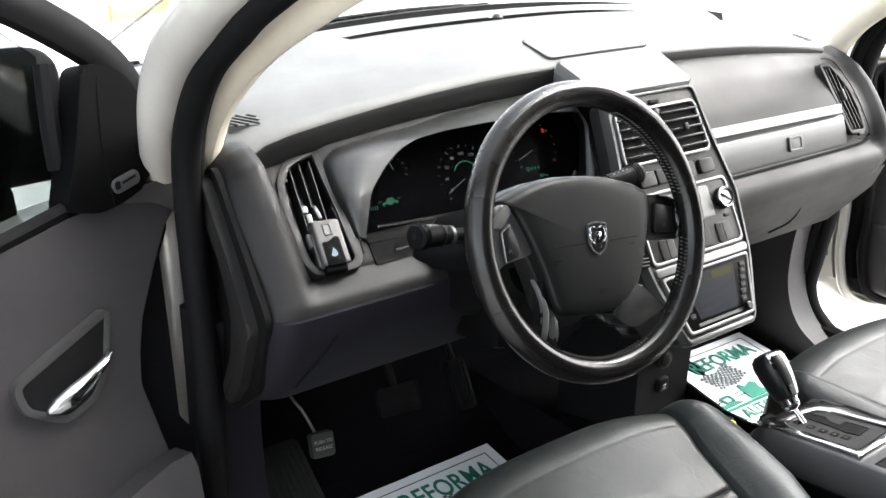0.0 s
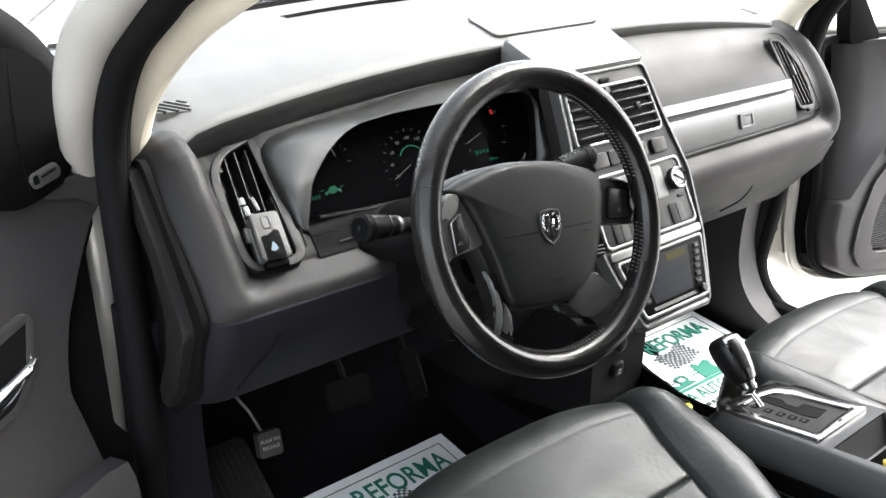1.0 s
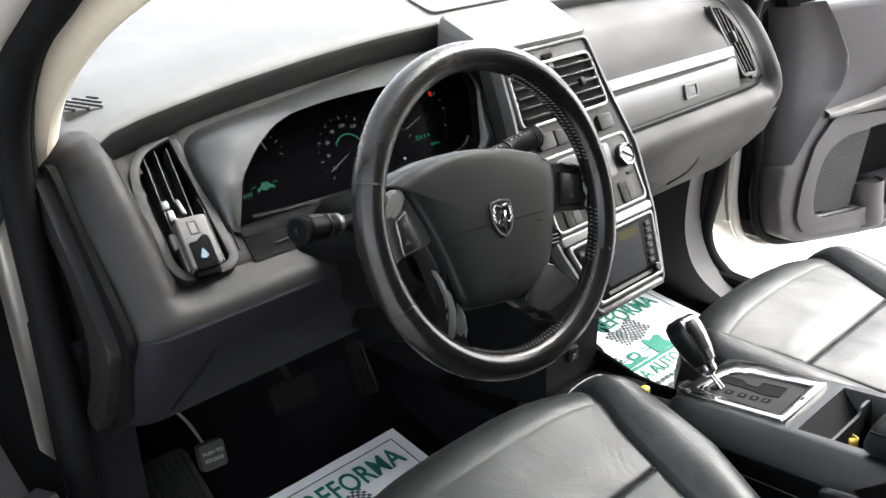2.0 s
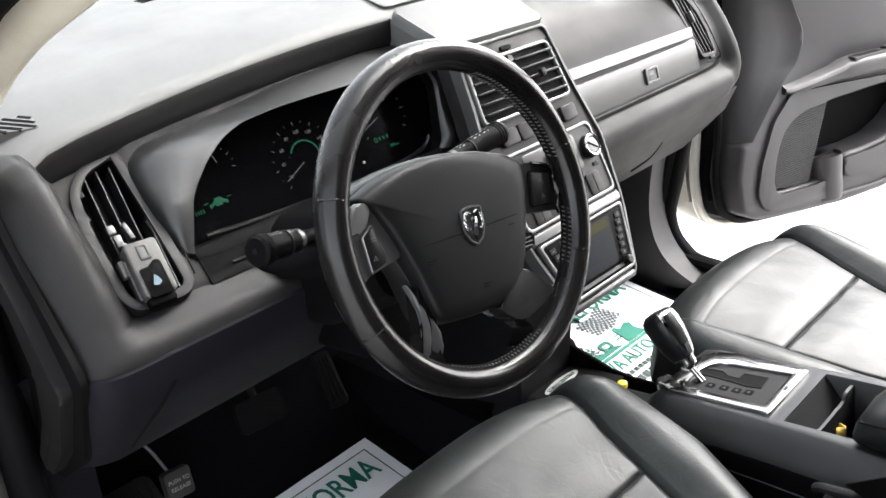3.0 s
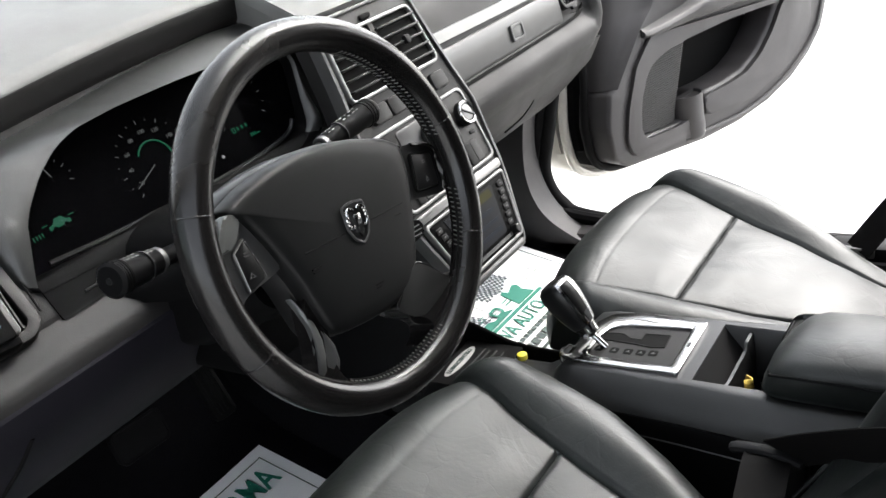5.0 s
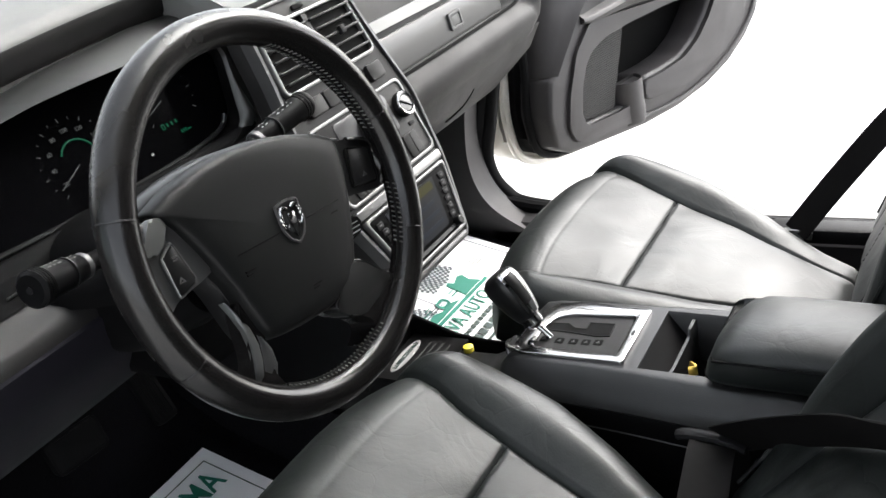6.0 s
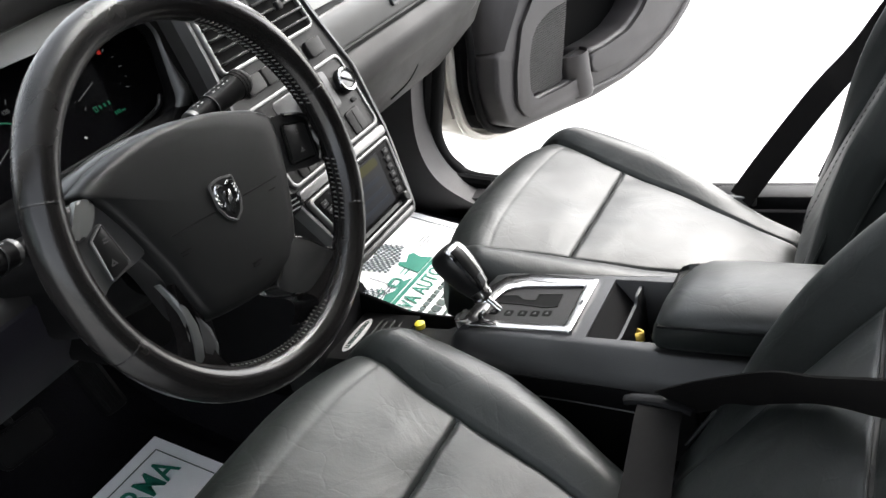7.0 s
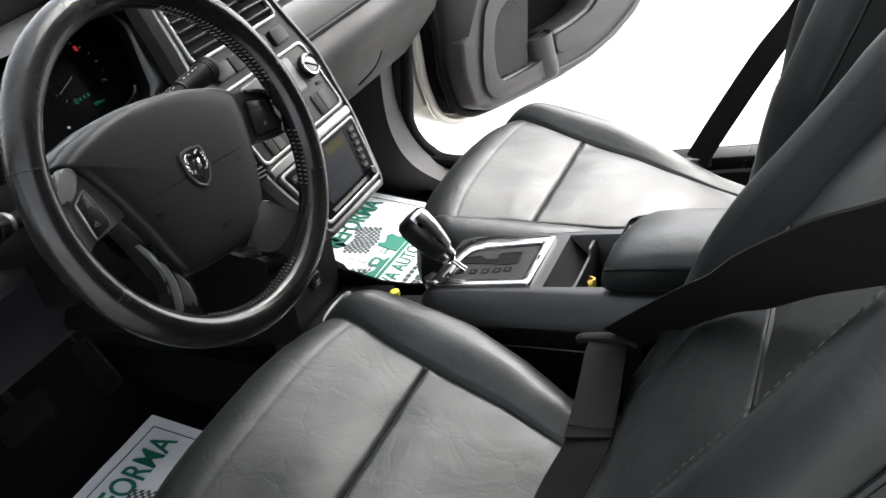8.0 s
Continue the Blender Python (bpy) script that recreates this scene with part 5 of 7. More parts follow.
def pad(name, m, halves, v0, v1, thick, seams, cross, top_seam, bolster, round_side, round_end, parent, bow, mat_, labels, curl=0.0, seed=0):
    """A stitched leather pad as a thick cushion: centre panels, two bolsters and an end roll, with sunk seams. The face looks to +w."""
    hw, seam_x = table(cross, *halves), table(cross, *seams)

    def edge(d, r):
        d = max(d, 0.0)
        return 0.0 if d >= r else r - math.sqrt(max(r * r - (r - d) ** 2, 0.0))

    def seam_at(v):
        return table(v, *seams)

    def height(u, v):
        sx, side = seam_at(v), table(v, *halves)
        h = bolster * sstep(cross - 0.30, cross - 0.02, v) * sstep(sx - 0.01, sx + 0.45 * (side - sx), abs(u)) - edge(side - abs(u), min(round_side, 0.55 * (side - sx))) - edge(v1 - v, round_end) - edge(v - v0, 0.03)
        inner = abs(u) < sx
        # panels swell between their seams
        if inner:
            lo, hi = (v0, cross) if v < cross else (cross, v1 + 0.1)
            f = (v - lo) / max(hi - lo, 1e-6)
            h += 0.006 * (1 - (u / sx) ** 4) * min(1.0, 8 * f * (1 - f))
        for d, w, k in ((abs(abs(u) - sx), 0.0038, 0.0048), (abs(v - cross) if inner else 9, 0.0034, 0.0042), (abs(v - top_seam) if inner else 9, 0.0026, 0.0006)):
            h -= k * math.exp(-(d / w) ** 2)
        h += 0.0022 * noise.noise(Vector((u * 9, v * 9, seed))) + 0.0012 * noise.noise(Vector((u * 28 + v * 9, v * 13, seed + 5)))
        # creases running off the cross seam
        if inner and v < cross:
            h += 0.0011 * math.sin(90 * u + 25 * v) * math.exp(-(cross - v) / 0.05)
        return h
    # columns gather at seams and edges
    base_u = np.unique(np.round(np.concatenate([np.linspace(-hw, hw, 49), hw - np.geomspace(0.0005, round_side, 8), -hw + np.geomspace(0.0005, round_side, 8), seam_x + np.linspace(-0.012, 0.012, 9), -seam_x + np.linspace(-0.012, 0.012, 9)]), 4))
    base_v = np.unique(np.round(np.concatenate([np.linspace(v0, v1, 49), v1 - np.geomspace(0.0005, round_end, 10), cross + np.linspace(-0.011, 0.011, 9), top_seam + np.linspace(-0.01, 0.01, 7)]), 4))

    def u_at(u, v):
        # follow the flare of the bolster seam
        sx = seam_at(v)
        a = abs(u)
        w = a * sx / seam_x if a <= seam_x else sx + (a - seam_x) * (table(v, *halves) - sx) / (hw - seam_x)
        return math.copysign(w, u)
    regions = {"rear_panel": [], "front_panel": [], "bolster_a": [], "bolster_b": []}
    for i in range(len(base_u) - 1):
        for j in range(len(base_v) - 1):
            cu, cv = (base_u[i] + base_u[i + 1]) / 2, (base_v[j] + base_v[j + 1]) / 2
            if abs(cu) > seam_x:
                k = "bolster_a" if cu < 0 else "bolster_b"
            else:
                k = "rear_panel" if cv < cross else "front_panel"
            regions[k].append((i, j))
    pts = {}

    def vert(i, j):
        if (i, j) not in pts:
            v = base_v[j]
            u = u_at(base_u[i], v)
            k = (abs(u) / table(v, *halves)) ** 3
            pts[(i, j)] = m @ Vector((u, v - bow * k * sstep(cross, v1, v), height(u, v) + curl * k * (1 - sstep(v0, v0 + 0.15, v))))
        return pts[(i, j)]
    names = {"rear_panel": "centre_panel", "front_panel": "front_panel", "bolster_a": "bolster", "bolster_b": "bolster"}
    for k, cells in regions.items():
        bm = bmesh.new()
        made = {}

        def bv(i, j, made=made, bm=bm):
            if (i, j) not in made:
                made[(i, j)] = bm.verts.new(vert(i, j))
            return made[(i, j)]
        for i, j in cells:
            bm.faces.new((bv(i, j), bv(i + 1, j), bv(i + 1, j + 1), bv(i, j + 1)))
        rim = [e for e in bm.edges if len(e.link_faces) == 1]
        ext = bmesh.ops.extrude_edge_only(bm, edges=rim)
        down = m.to_3x3() @ Vector((0, 0, -1))
        low = [g for g in ext["geom"] if isinstance(g, bmesh.types.BMVert)]
        for v in low:
            loc = m.inverted() @ v.co
            v.co = v.co + down * max(0.01, loc.z + thick)
        part(names[k], bm, mat_, parent, labels if k == "rear_panel" else "", 55)


CUSHION_HALF = ((-0.33, -0.26, -0.18, -0.11, -0.03, 0.03, 0.08, 0.14, 0.23), (0.125, 0.142, 0.184, 0.220, 0.250, 0.260, 0.262, 0.258, 0.250))
CUSHION_SEAM = ((-0.33, -0.25, -0.18, -0.11, 0.0, 0.07, 0.13, 0.23), (0.058, 0.076, 0.099, 0.123, 0.151, 0.170, 0.188, 0.200))
BACK_HALF = ((0.0, 0.1, 0.3, 0.5, 0.62), (0.215, 0.236, 0.242, 0.225, 0.20))
BACK_SEAM = ((0.0, 0.2, 0.4, 0.62), (0.13, 0.155, 0.16, 0.15))


def seat(name, xc, y0, z0, label, sd, lean, back_y, slope=0.30):
    s = thing(name, label, "seat", (xc, -0.1, 0.40), "front seats")
    m = basis((xc, y0, z0), (1, 0, 0), (0, 1, slope))
    pad("cushion", m, CUSHION_HALF, -0.33, 0.222, 0.10, CUSHION_SEAM, 0.0, 0.138, 0.0245, 0.055, 0.074, s, 0.066, LEATHER, "black leather seat cushion panel", seed=sd)
    part("cushion_base", prism(rounded(-0.20, -0.20, 0.20, 0.13, 0.03), -0.16, -0.085, m, 0.02), PLASTIC_DARK, s, "dark seat base")
    part("seat_frame", rbox((xc, -0.12, (0.385 + z0 - 0.16) / 2), (0.34, 0.30, z0 - 0.16 - 0.385), bevel=0.015), PLASTIC_DARK, s)
    a = radians(lean)
    mb = basis((xc, back_y, z0 - 0.055), (1, 0, 0), (0, -math.sin(a), math.cos(a)))
    flip = basis(mb.translation, (-1, 0, 0), mb.to_3x3() @ Vector((0, 1, 0)))
    pad("backrest", flip, BACK_HALF, 0.0, 0.62, 0.09, BACK_SEAM, 0.315, 0.56, 0.044, 0.06, 0.07, s, 0.06, LEATHER, "black leather backrest panel", seed=sd + 3)
    part("backrest_shell", prism(rounded(-0.225, 0.0, 0.225, 0.60, 0.07, 5), -0.085, -0.13, flip, 0.02), PLASTIC_DARK, s, "backrest rear shell")
    # piping along the sides, a pale seam across and stitches on the bolsters
    for sx in (-1, 1):
        for du, dw, nm in ((-0.004, -0.004, "piping"), (0.012, -0.028, "side_piping")):
            part(nm, tube(smooth_path([flip @ Vector((sx * (table(v, *BACK_HALF) - 0.012 + du), v, dw + 0.022 * sstep(0.0, 0.3, v))) for v in (0.02, 0.1, 0.2, 0.3, 0.4, 0.5, 0.56)]), 0.0026, 6), LEATHER, s)
        if sx > 0:
            part("stitching", merge(*[tube([flip @ Vector((sx * (table(v, *BACK_SEAM) + 0.026), v, 0.0325 + 0.0105 * sstep(0.1, 0.3, v))), flip @ Vector((sx * (table(v, *BACK_SEAM) + 0.026), v + 0.0045, 0.0325 + 0.0105 * sstep(0.1, 0.3, v)))], 0.0005, 5) for v in np.arange(0.12, 0.54, 0.009)]), THREAD, s, "fine grey stitching")
    part("seam_cord", tube([flip @ Vector((x, 0.315, 0.0015)) for x in np.linspace(-0.15, 0.15, 9)], 0.0009, 6), THREAD, s, "pale seam cord")
    return s


seat("car_seat", -0.370, -0.032, 0.639, "black leather driver seat with sunk seams and creases", 1, 41, -0.257)
seat("car_seat", 0.362, -0.010, 0.588, "black leather front passenger seat with sunk seams and creases", 2, 28, -0.315)

# ---------------------------------------------------------------- centre console
console = thing("centre_console", "dark grey centre console with gear lever plate and storage bin", "console", (0, -0.1, 0.40))


def con_sec(y, w, z, zlow=0.40):
    """Cross-section: flat top, a soft chamfer down to the side, then a straight drop."""
    half = [(w + 0.004, zlow), (w + 0.004, z - 0.052), (w + 0.002, z - 0.036), (w - 0.001, z - 0.028), (w - 0.006, z - 0.021), (w - 0.016, z - 0.011), (w - 0.026, z - 0.002), (w - 0.029, z - 0.0005), (w - 0.034, z)]
    return [(-a, y, b) for a, b in half] + [(a, y, b) for a, b in half[::-1]]


part("front_body", loft([con_sec(*a) for a in ((0.36, 0.072, 0.553), (0.24, 0.072, 0.556), (0.13, 0.074, 0.558), (0.085, 0.080, 0.578), (0.064, 0.088, 0.612), (0.052, 0.093, 0.634), (0.040, 0.097, 0.645), (0.02, 0.098, 0.6485), (-0.06, 0.100, 0.650), (-0.135, 0.103, 0.651))]), CONSOLE, console, "dark console body", 50)
for s in (-1, 1):
    part("bin_side", loft([[(s * 0.062, y, 0.56), (s * 0.062, y, z - 0.003), (s * 0.0645, y, z)] + [(s * a, y, b) for a, b in ((w - 0.034, z), (w - 0.029, z - 0.0005), (w - 0.026, z - 0.002), (w - 0.016, z - 0.011), (w - 0.006, z - 0.021), (w - 0.001, z - 0.028), (w + 0.002, z - 0.036), (w + 0.004, z - 0.052), (w + 0.004, 0.40))] + [(s * 0.062, y, 0.40)] for y, w, z in ((-0.1345, 0.103, 0.651), (-0.2305, 0.109, 0.651))]), CONSOLE, console, "", 50)
part("rear_body", loft([con_sec(-0.23, 0.109, 0.651), con_sec(-0.60, 0.118, 0.648)]), CONSOLE, console, "", 50)
part("tray_lip", loft([[(0.070, y, 0.50), (0.079, y, 0.50), (0.0785, y, z - 0.003), (0.0765, y, z), (0.0725, y, z), (0.070, y, z - 0.003)] for y, z in ((0.36, 0.606), (0.29, 0.592), (0.253, 0.579), (0.217, 0.566), (0.175, 0.5605), (0.135, 0.5600), (0.110, 0.566))]), MATTE, console, "black raised lip beside the tray", 50)
part("bin_floor", rbox((0, -0.185, 0.575), (0.124, 0.10, 0.01), bevel=0.002), CARPET, console)
part("bin_tray", loft([[(x, -0.1345, 0.649), (x, -0.139, 0.643), (x, -0.164, 0.606), (x, -0.168, 0.604), (x, -0.168, 0.57), (x, -0.1345, 0.57)] for x in (-0.0615, 0.0615)]), PLASTIC_DARK, console, "sloping tray at the front of the bin")
part("bin_divider", prism(soften([(-0.061, 0.575), (0.061, 0.575), (0.061, 0.646), (0.035, 0.646), (0.030, 0.637), (-0.040, 0.637), (-0.061, 0.642)], 0.004), 0.1675, 0.1715, Matrix(((1, 0, 0, 0), (0, 0, -1, 0), (0, 1, 0, 0), (0, 0, 0, 1))), 0.001), CONSOLE, console, "thin divider in the bin")
for s in (-1, 1):
    part("side_panel", loft([[(s * (w + 0.001), y, 0.40), (s * (w + 0.0065), y, 0.40), (s * (w + 0.0065), y, z - 0.044), (s * (w + 0.0045), y, z - 0.038), (s * (w - 0.004), y, z - 0.036)] for y, w, z in ((0.05, 0.094, 0.636), (0.03, 0.0975, 0.647), (-0.06, 0.100, 0.650), (-0.135, 0.103, 0.651), (-0.23, 0.109, 0.651), (-0.60, 0.118, 0.648))]), MATTE, console, "black lower side of the console", 50)
part("side_seam", tube([(-0.1040, 0.03, 0.588), (-0.1068, -0.06, 0.587), (-0.1098, -0.135, 0.586), (-0.1158, -0.23, 0.585), (-0.1205, -0.40, 0.584)], 0.0010, 6), GRAPHITE, console, "thin seam along the console side")
arm = []
for y, z, w in ((-0.218, 0.668, 0.070), (-0.221, 0.676, 0.080), (-0.228, 0.690, 0.086), (-0.240, 0.701, 0.089), (-0.258, 0.708, 0.090), (-0.30, 0.710, 0.090), (-0.50, 0.706, 0.090)):
    arm.append([(-w * 0.96, y, 0.660), (-w, y, 0.668), (-w, y, z - 0.014), (-w * 0.95, y, z - 0.006), (-w * 0.82, y, z), (-w * 0.3, y, z + 0.001), (w * 0.3, y, z - 0.012), (w * 0.75, y, z - 0.026), (w * 0.93, y, z - 0.034), (w, y, max(0.666, z - 0.044)), (w, y, 0.664), (w * 0.96, y, 0.660)])
armrest = part("armrest", loft(arm), LEATHER, console, "padded black leather armrest lid", 70)
part("armrest_seam", tube(smooth_path([(0.05, -0.2255, 0.676), (-0.05, -0.2275, 0.684), (-0.080, -0.232, 0.688), (-0.0905, -0.26, 0.6935), (-0.0905, -0.48, 0.692)]), 0.0016, 6), RUBBER, armrest)

m_pl = basis((0, -0.040, 0.6515), (1, 0, 0), (0, 1, -0.02))
pl_out = soften([(-0.0625, -0.076), (0.0575, -0.076), (0.0660, 0.020), (0.056, 0.058), (0.030, 0.072), (-0.052, 0.080), (-0.064, 0.066)], 0.005)
pl_in = soften([(-0.0500, -0.063), (0.0390, -0.060), (0.0320, 0.030), (0.020, 0.046), (0.000, 0.052), (-0.044, 0.052), (-0.048, 0.044)], 0.005)
plate = part("shift_plate", prism(pl_in, -0.004, -0.001, m_pl), PLASTIC, console, "dark gear selector plate")
part("plate_rim", frame_ring(pl_out, pl_in, -0.006, 0.0030, m_pl, 0.0026), CHROME, console, "chrome surround of the gear plate")
part("rim_nose", prism(soften([(-0.060, 0.058), (-0.030, 0.056), (-0.026, 0.078), (-0.034, 0.092), (-0.056, 0.090)], 0.006), -0.020, 0.0025, m_pl, 0.004, 3), CHROME, console, "chrome nose of the surround")
part("nose_insert", prism(soften([(-0.054, 0.071), (-0.036, 0.070), (-0.035, 0.084), (-0.052, 0.084)], 0.003), 0.0, 0.0030, m_pl), BLACK, console)
gate = [(0.010, 0.056), (0.012, 0.024), (0.003, 0.012), (0.003, -0.004), (0.018, -0.004), (0.020, -0.037), (-0.007, -0.039), (-0.010, -0.021), (-0.008, -0.008), (-0.006, 0.016), (-0.005, 0.047)]
part("gate", prism(gate, -0.002, -0.0004, m_pl), CAVITY, plate, "stepped shift gate")
part("gate_lip", frame_ring(grown(gate, 0.0012), gate, -0.0015, 0.0002, m_pl), PLASTIC_DARK, plate)
for x, y in ((-0.027, 0.022), (-0.026, 0.003), (-0.025, -0.014), (-0.023, -0.030), (-0.026, 0.044)):
    part("gear_window", prism(rounded(x - 0.0060, y - 0.0058, x + 0.0060, y + 0.0058, 0.002, 2), -0.002, -0.0006, m_pl), CAVITY, plate, "small dark gear position window")
    part("gear_mark", bars([(x + 0.0005, y, 0.0042, 0.0014), (x - 0.0012, y, 0.0012, 0.0048)], m_pl, -0.0006, -0.0002), GREY_MARK, plate)
part("plate_badge", bars([(0.0, -0.0695, 0.010, 0.004)], m_pl, 0.002, 0.0034), BLACK, plate)

lever = thing("gear_lever", "black leather gear knob with chrome front on a chrome rod", "gear lever", (-0.012, -0.01, 0.655))
k0, k1 = Vector((-0.022, 0.012, 0.664)), Vector((-0.024, 0.060, 0.740))
ax = (k1 - k0).normalized()
part("rod", tube([(-0.021, -0.004, 0.6495), k0 + ax * 0.01], 0.0042, 12), CHROME, lever)
m_k = basis(k0, Vector((1, 0, 0)) - ax * ax.x, ax.cross(Vector((1, 0, 0))))
m_k = Matrix(((m_k[0][0], m_k[0][1], ax.x, k0.x), (m_k[1][0], m_k[1][1], ax.y, k0.y), (m_k[2][0], m_k[2][1], ax.z, k0.z), (0, 0, 0, 1)))


def knob_ring(d, w, h, off=0.0):
    return [m_k @ Vector((w * math.copysign(abs(math.cos(a)) ** 0.75, math.cos(a)), off + h * math.copysign(abs(math.sin(a)) ** 0.75, math.sin(a)), d)) for a in [2 * math.pi * j / 24 for j in range(24)]]


KNOB = ((0.014, 0.010, 0.011), (0.022, 0.0148, 0.0160), (0.038, 0.0185, 0.0198), (0.058, 0.0212, 0.0228), (0.075, 0.0220, 0.0236), (0.0845, 0.0204, 0.0218), (0.090, 0.0150, 0.0160), (0.0915, 0.006, 0.007))


def knob_strip(a0, a1, out, span_):
    """A strip laid over the knob between two angles."""
    return loft([[m_k @ Vector(((w + out) * math.copysign(abs(math.cos(a)) ** 0.75, math.cos(a)), (h + out) * math.copysign(abs(math.sin(a)) ** 0.75, math.sin(a)), d)) for a in [radians(lerp(a0, a1, j / 12)) for j in range(13)]] + [m_k @ Vector((w * 0.4, -h * 0.4, d))] for d, w, h in span_])


part("knob", loft([knob_ring(*k) for k in KNOB]), BLACK, lever, "glossy black gear knob", 60)
part("knob_trim", knob_strip(-138, 22, 0.0014, KNOB[1:7]), CHROME, lever, "chrome face of the knob", 60)
part("knob_inlay", knob_strip(-124, -88, 0.0024, KNOB[2:6]), BLACK, lever, "black inlay in the chrome face", 60)
part("knob_collar", loft([knob_ring(0.002, 0.006, 0.006), knob_ring(0.006, 0.0105, 0.0115), knob_ring(0.012, 0.0125, 0.0135), knob_ring(0.015, 0.0115, 0.0125), knob_ring(0.022, 0.0145, 0.0155), knob_ring(0.028, 0.0140, 0.0150)]), CHROME, lever, "chrome knob collar", 60)

# ---------------------------------------------------------------- floor: mats, papers, pedals


def floor_paper(name, corner, turn, label):
    """A printed sheet on the sloping floor; corner: its front edge's end towards +x."""
    w, h = 0.38, 0.42
    m = Matrix.Translation(corner) @ Matrix.Rotation(radians(turn), 4, "Z") @ Matrix.Rotation(math.atan(0.24), 4, "X")
    p = thing(name, label, "paper mat", m @ Vector((-w / 2, -h / 2, 0)), "paper floor mats")
    bm = bmesh.new()
    n = 14
    g = [[bm.verts.new((-w + w * i / n, -h + h * j / n, 0.0012 * noise.noise(Vector((i * 0.5, j * 0.5, corner[0] * 9))) + 0.001)) for i in range(n + 1)] for j in range(n + 1)]
    for j in range(n):
        for i in range(n):
            bm.faces.new((g[j][i], g[j][i + 1], g[j + 1][i + 1], g[j + 1][i]))
    bmesh.ops.solidify(bm, geom=list(bm.faces), thickness=0.0006)
    bmesh.ops.transform(bm, matrix=m, verts=bm.verts)
    part("sheet", bm, PAPER, p, "white paper sheet")
    k = m @ Matrix.Translation((0, 0, 0.0032))
    o = [(-w + 0.022, -h + 0.022), (-0.022, -h + 0.022), (-0.022, -0.022), (-w + 0.022, -0.022)]
    part("border", frame_ring(o, grown(o, -0.0022), -0.0004, 0.0004, k), INK_DARK, p, "thin dark printed border")
    part("title", lettering("REFORMA", 0.064, k @ Matrix.Translation((-0.136, -0.064, 0)), width=0.198, bold=0.0008), INK, p, "large green printed word")
    # two waving chequered flags
    for x0, y0, ux, uy, nx, ny in ((-0.246, -0.100, 0.0060, 0.0010, 17, 10), (-0.350, -0.128, 0.0058, -0.0012, 10, 8)):
        cells = []
        for i in range(nx):
            for j in range(ny):
                if (i + j) % 2:
                    continue
                q = []
                for di, dj in ((0, 0), (1, 0), (1, 1), (0, 1)):
                    a, b = i + di, j + dj
                    q.append((x0 + ux * a + 0.0016 * b, y0 + uy * a - 0.0056 * b + 0.0045 * math.sin(a * 0.55)))
                cells.append(prism(q[::-1], -0.0004, 0.0004, k))
        part("flag_print", merge(*cells), INK_GREY, p, "printed chequered flag", kind="stuff")
    part("flag_pole", bars([(-0.262, -0.150, 0.002, 0.05), (-0.275, -0.178, 0.05, 0.002), (-0.285, -0.184, 0.06, 0.002)], k), INK_GREY, p)
    wing = [(-0.202, -0.208), (-0.196, -0.158), (-0.186, -0.154), (-0.180, -0.167), (-0.154, -0.158), (-0.144, -0.166), (-0.150, -0.184), (-0.140, -0.208)]
    nose = [(-0.338, -0.208), (-0.326, -0.192), (-0.296, -0.186), (-0.276, -0.196), (-0.246, -0.192), (-0.222, -0.206)]
    part("car_print", merge(prism(wing, -0.0004, 0.0004, k), prism(nose, -0.0004, 0.0004, k), frame_ring(rounded(-0.268, -0.196, -0.236, -0.170, 0.010), rounded(-0.262, -0.190, -0.242, -0.176, 0.006), -0.0004, 0.0004, k), bars([(-0.205, -0.186, 0.034, 0.004), (-0.212, -0.176, 0.020, 0.003), (-0.30, -0.176, 0.03, 0.003), (-0.288, -0.168, 0.018, 0.0025)], k)), INK, p, "green printed racing car shape")
    part("stripe_print", bars([(-0.235, -0.214, 0.22, 0.0085)], k), INK, p, "green printed stripe")
    part("second_title", lettering("AVA AUTO", 0.046, k @ Matrix.Translation((-0.252, -0.240, 0)), width=0.168, bold=0.0006), INK, p, "green printed words")
    part("address_print", bars([(-0.315 + 0.0145 * i, -0.272, 0.011, 0.010) for i in range(14) if i != 9], k), INK_DARK, p, "small dark printed bars")
    part("number_print", bars([(-0.31 + 0.021 * i, -0.296, 0.016, 0.018) for i in range(9)], k), INK_DARK, p, "larger dark printed bars")
    part("foot_print", bars([(-0.24, -0.318, 0.14, 0.006)], k), INK_DARK, p)
    part("oval_print", tube([k @ Vector((-0.093 + 0.040 * math.cos(a), -0.164 + 0.021 * math.sin(a), 0)) for a in [2 * math.pi * i / 22 for i in range(22)]], 0.0005, 4, loop=True), INK_DARK, p, "thin printed oval")
    part("oval_text", bars([(-0.093, -0.156 - 0.008 * i, 0.05, 0.002) for i in range(3)], k), INK_DARK, p)


for xc in (-0.375, 0.40):
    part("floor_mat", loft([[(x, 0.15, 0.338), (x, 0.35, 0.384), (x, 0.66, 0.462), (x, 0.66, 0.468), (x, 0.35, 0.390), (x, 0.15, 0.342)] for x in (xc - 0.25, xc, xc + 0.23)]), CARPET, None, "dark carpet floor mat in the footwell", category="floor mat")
floor_paper("paper_mat", (-0.170, 0.596, 0.4515), 0, "white paper floor mat with green print in the driver footwell")
floor_paper("paper_mat", (0.622, 0.612, 0.4565), -2, "white paper floor mat with green print in the passenger footwell")

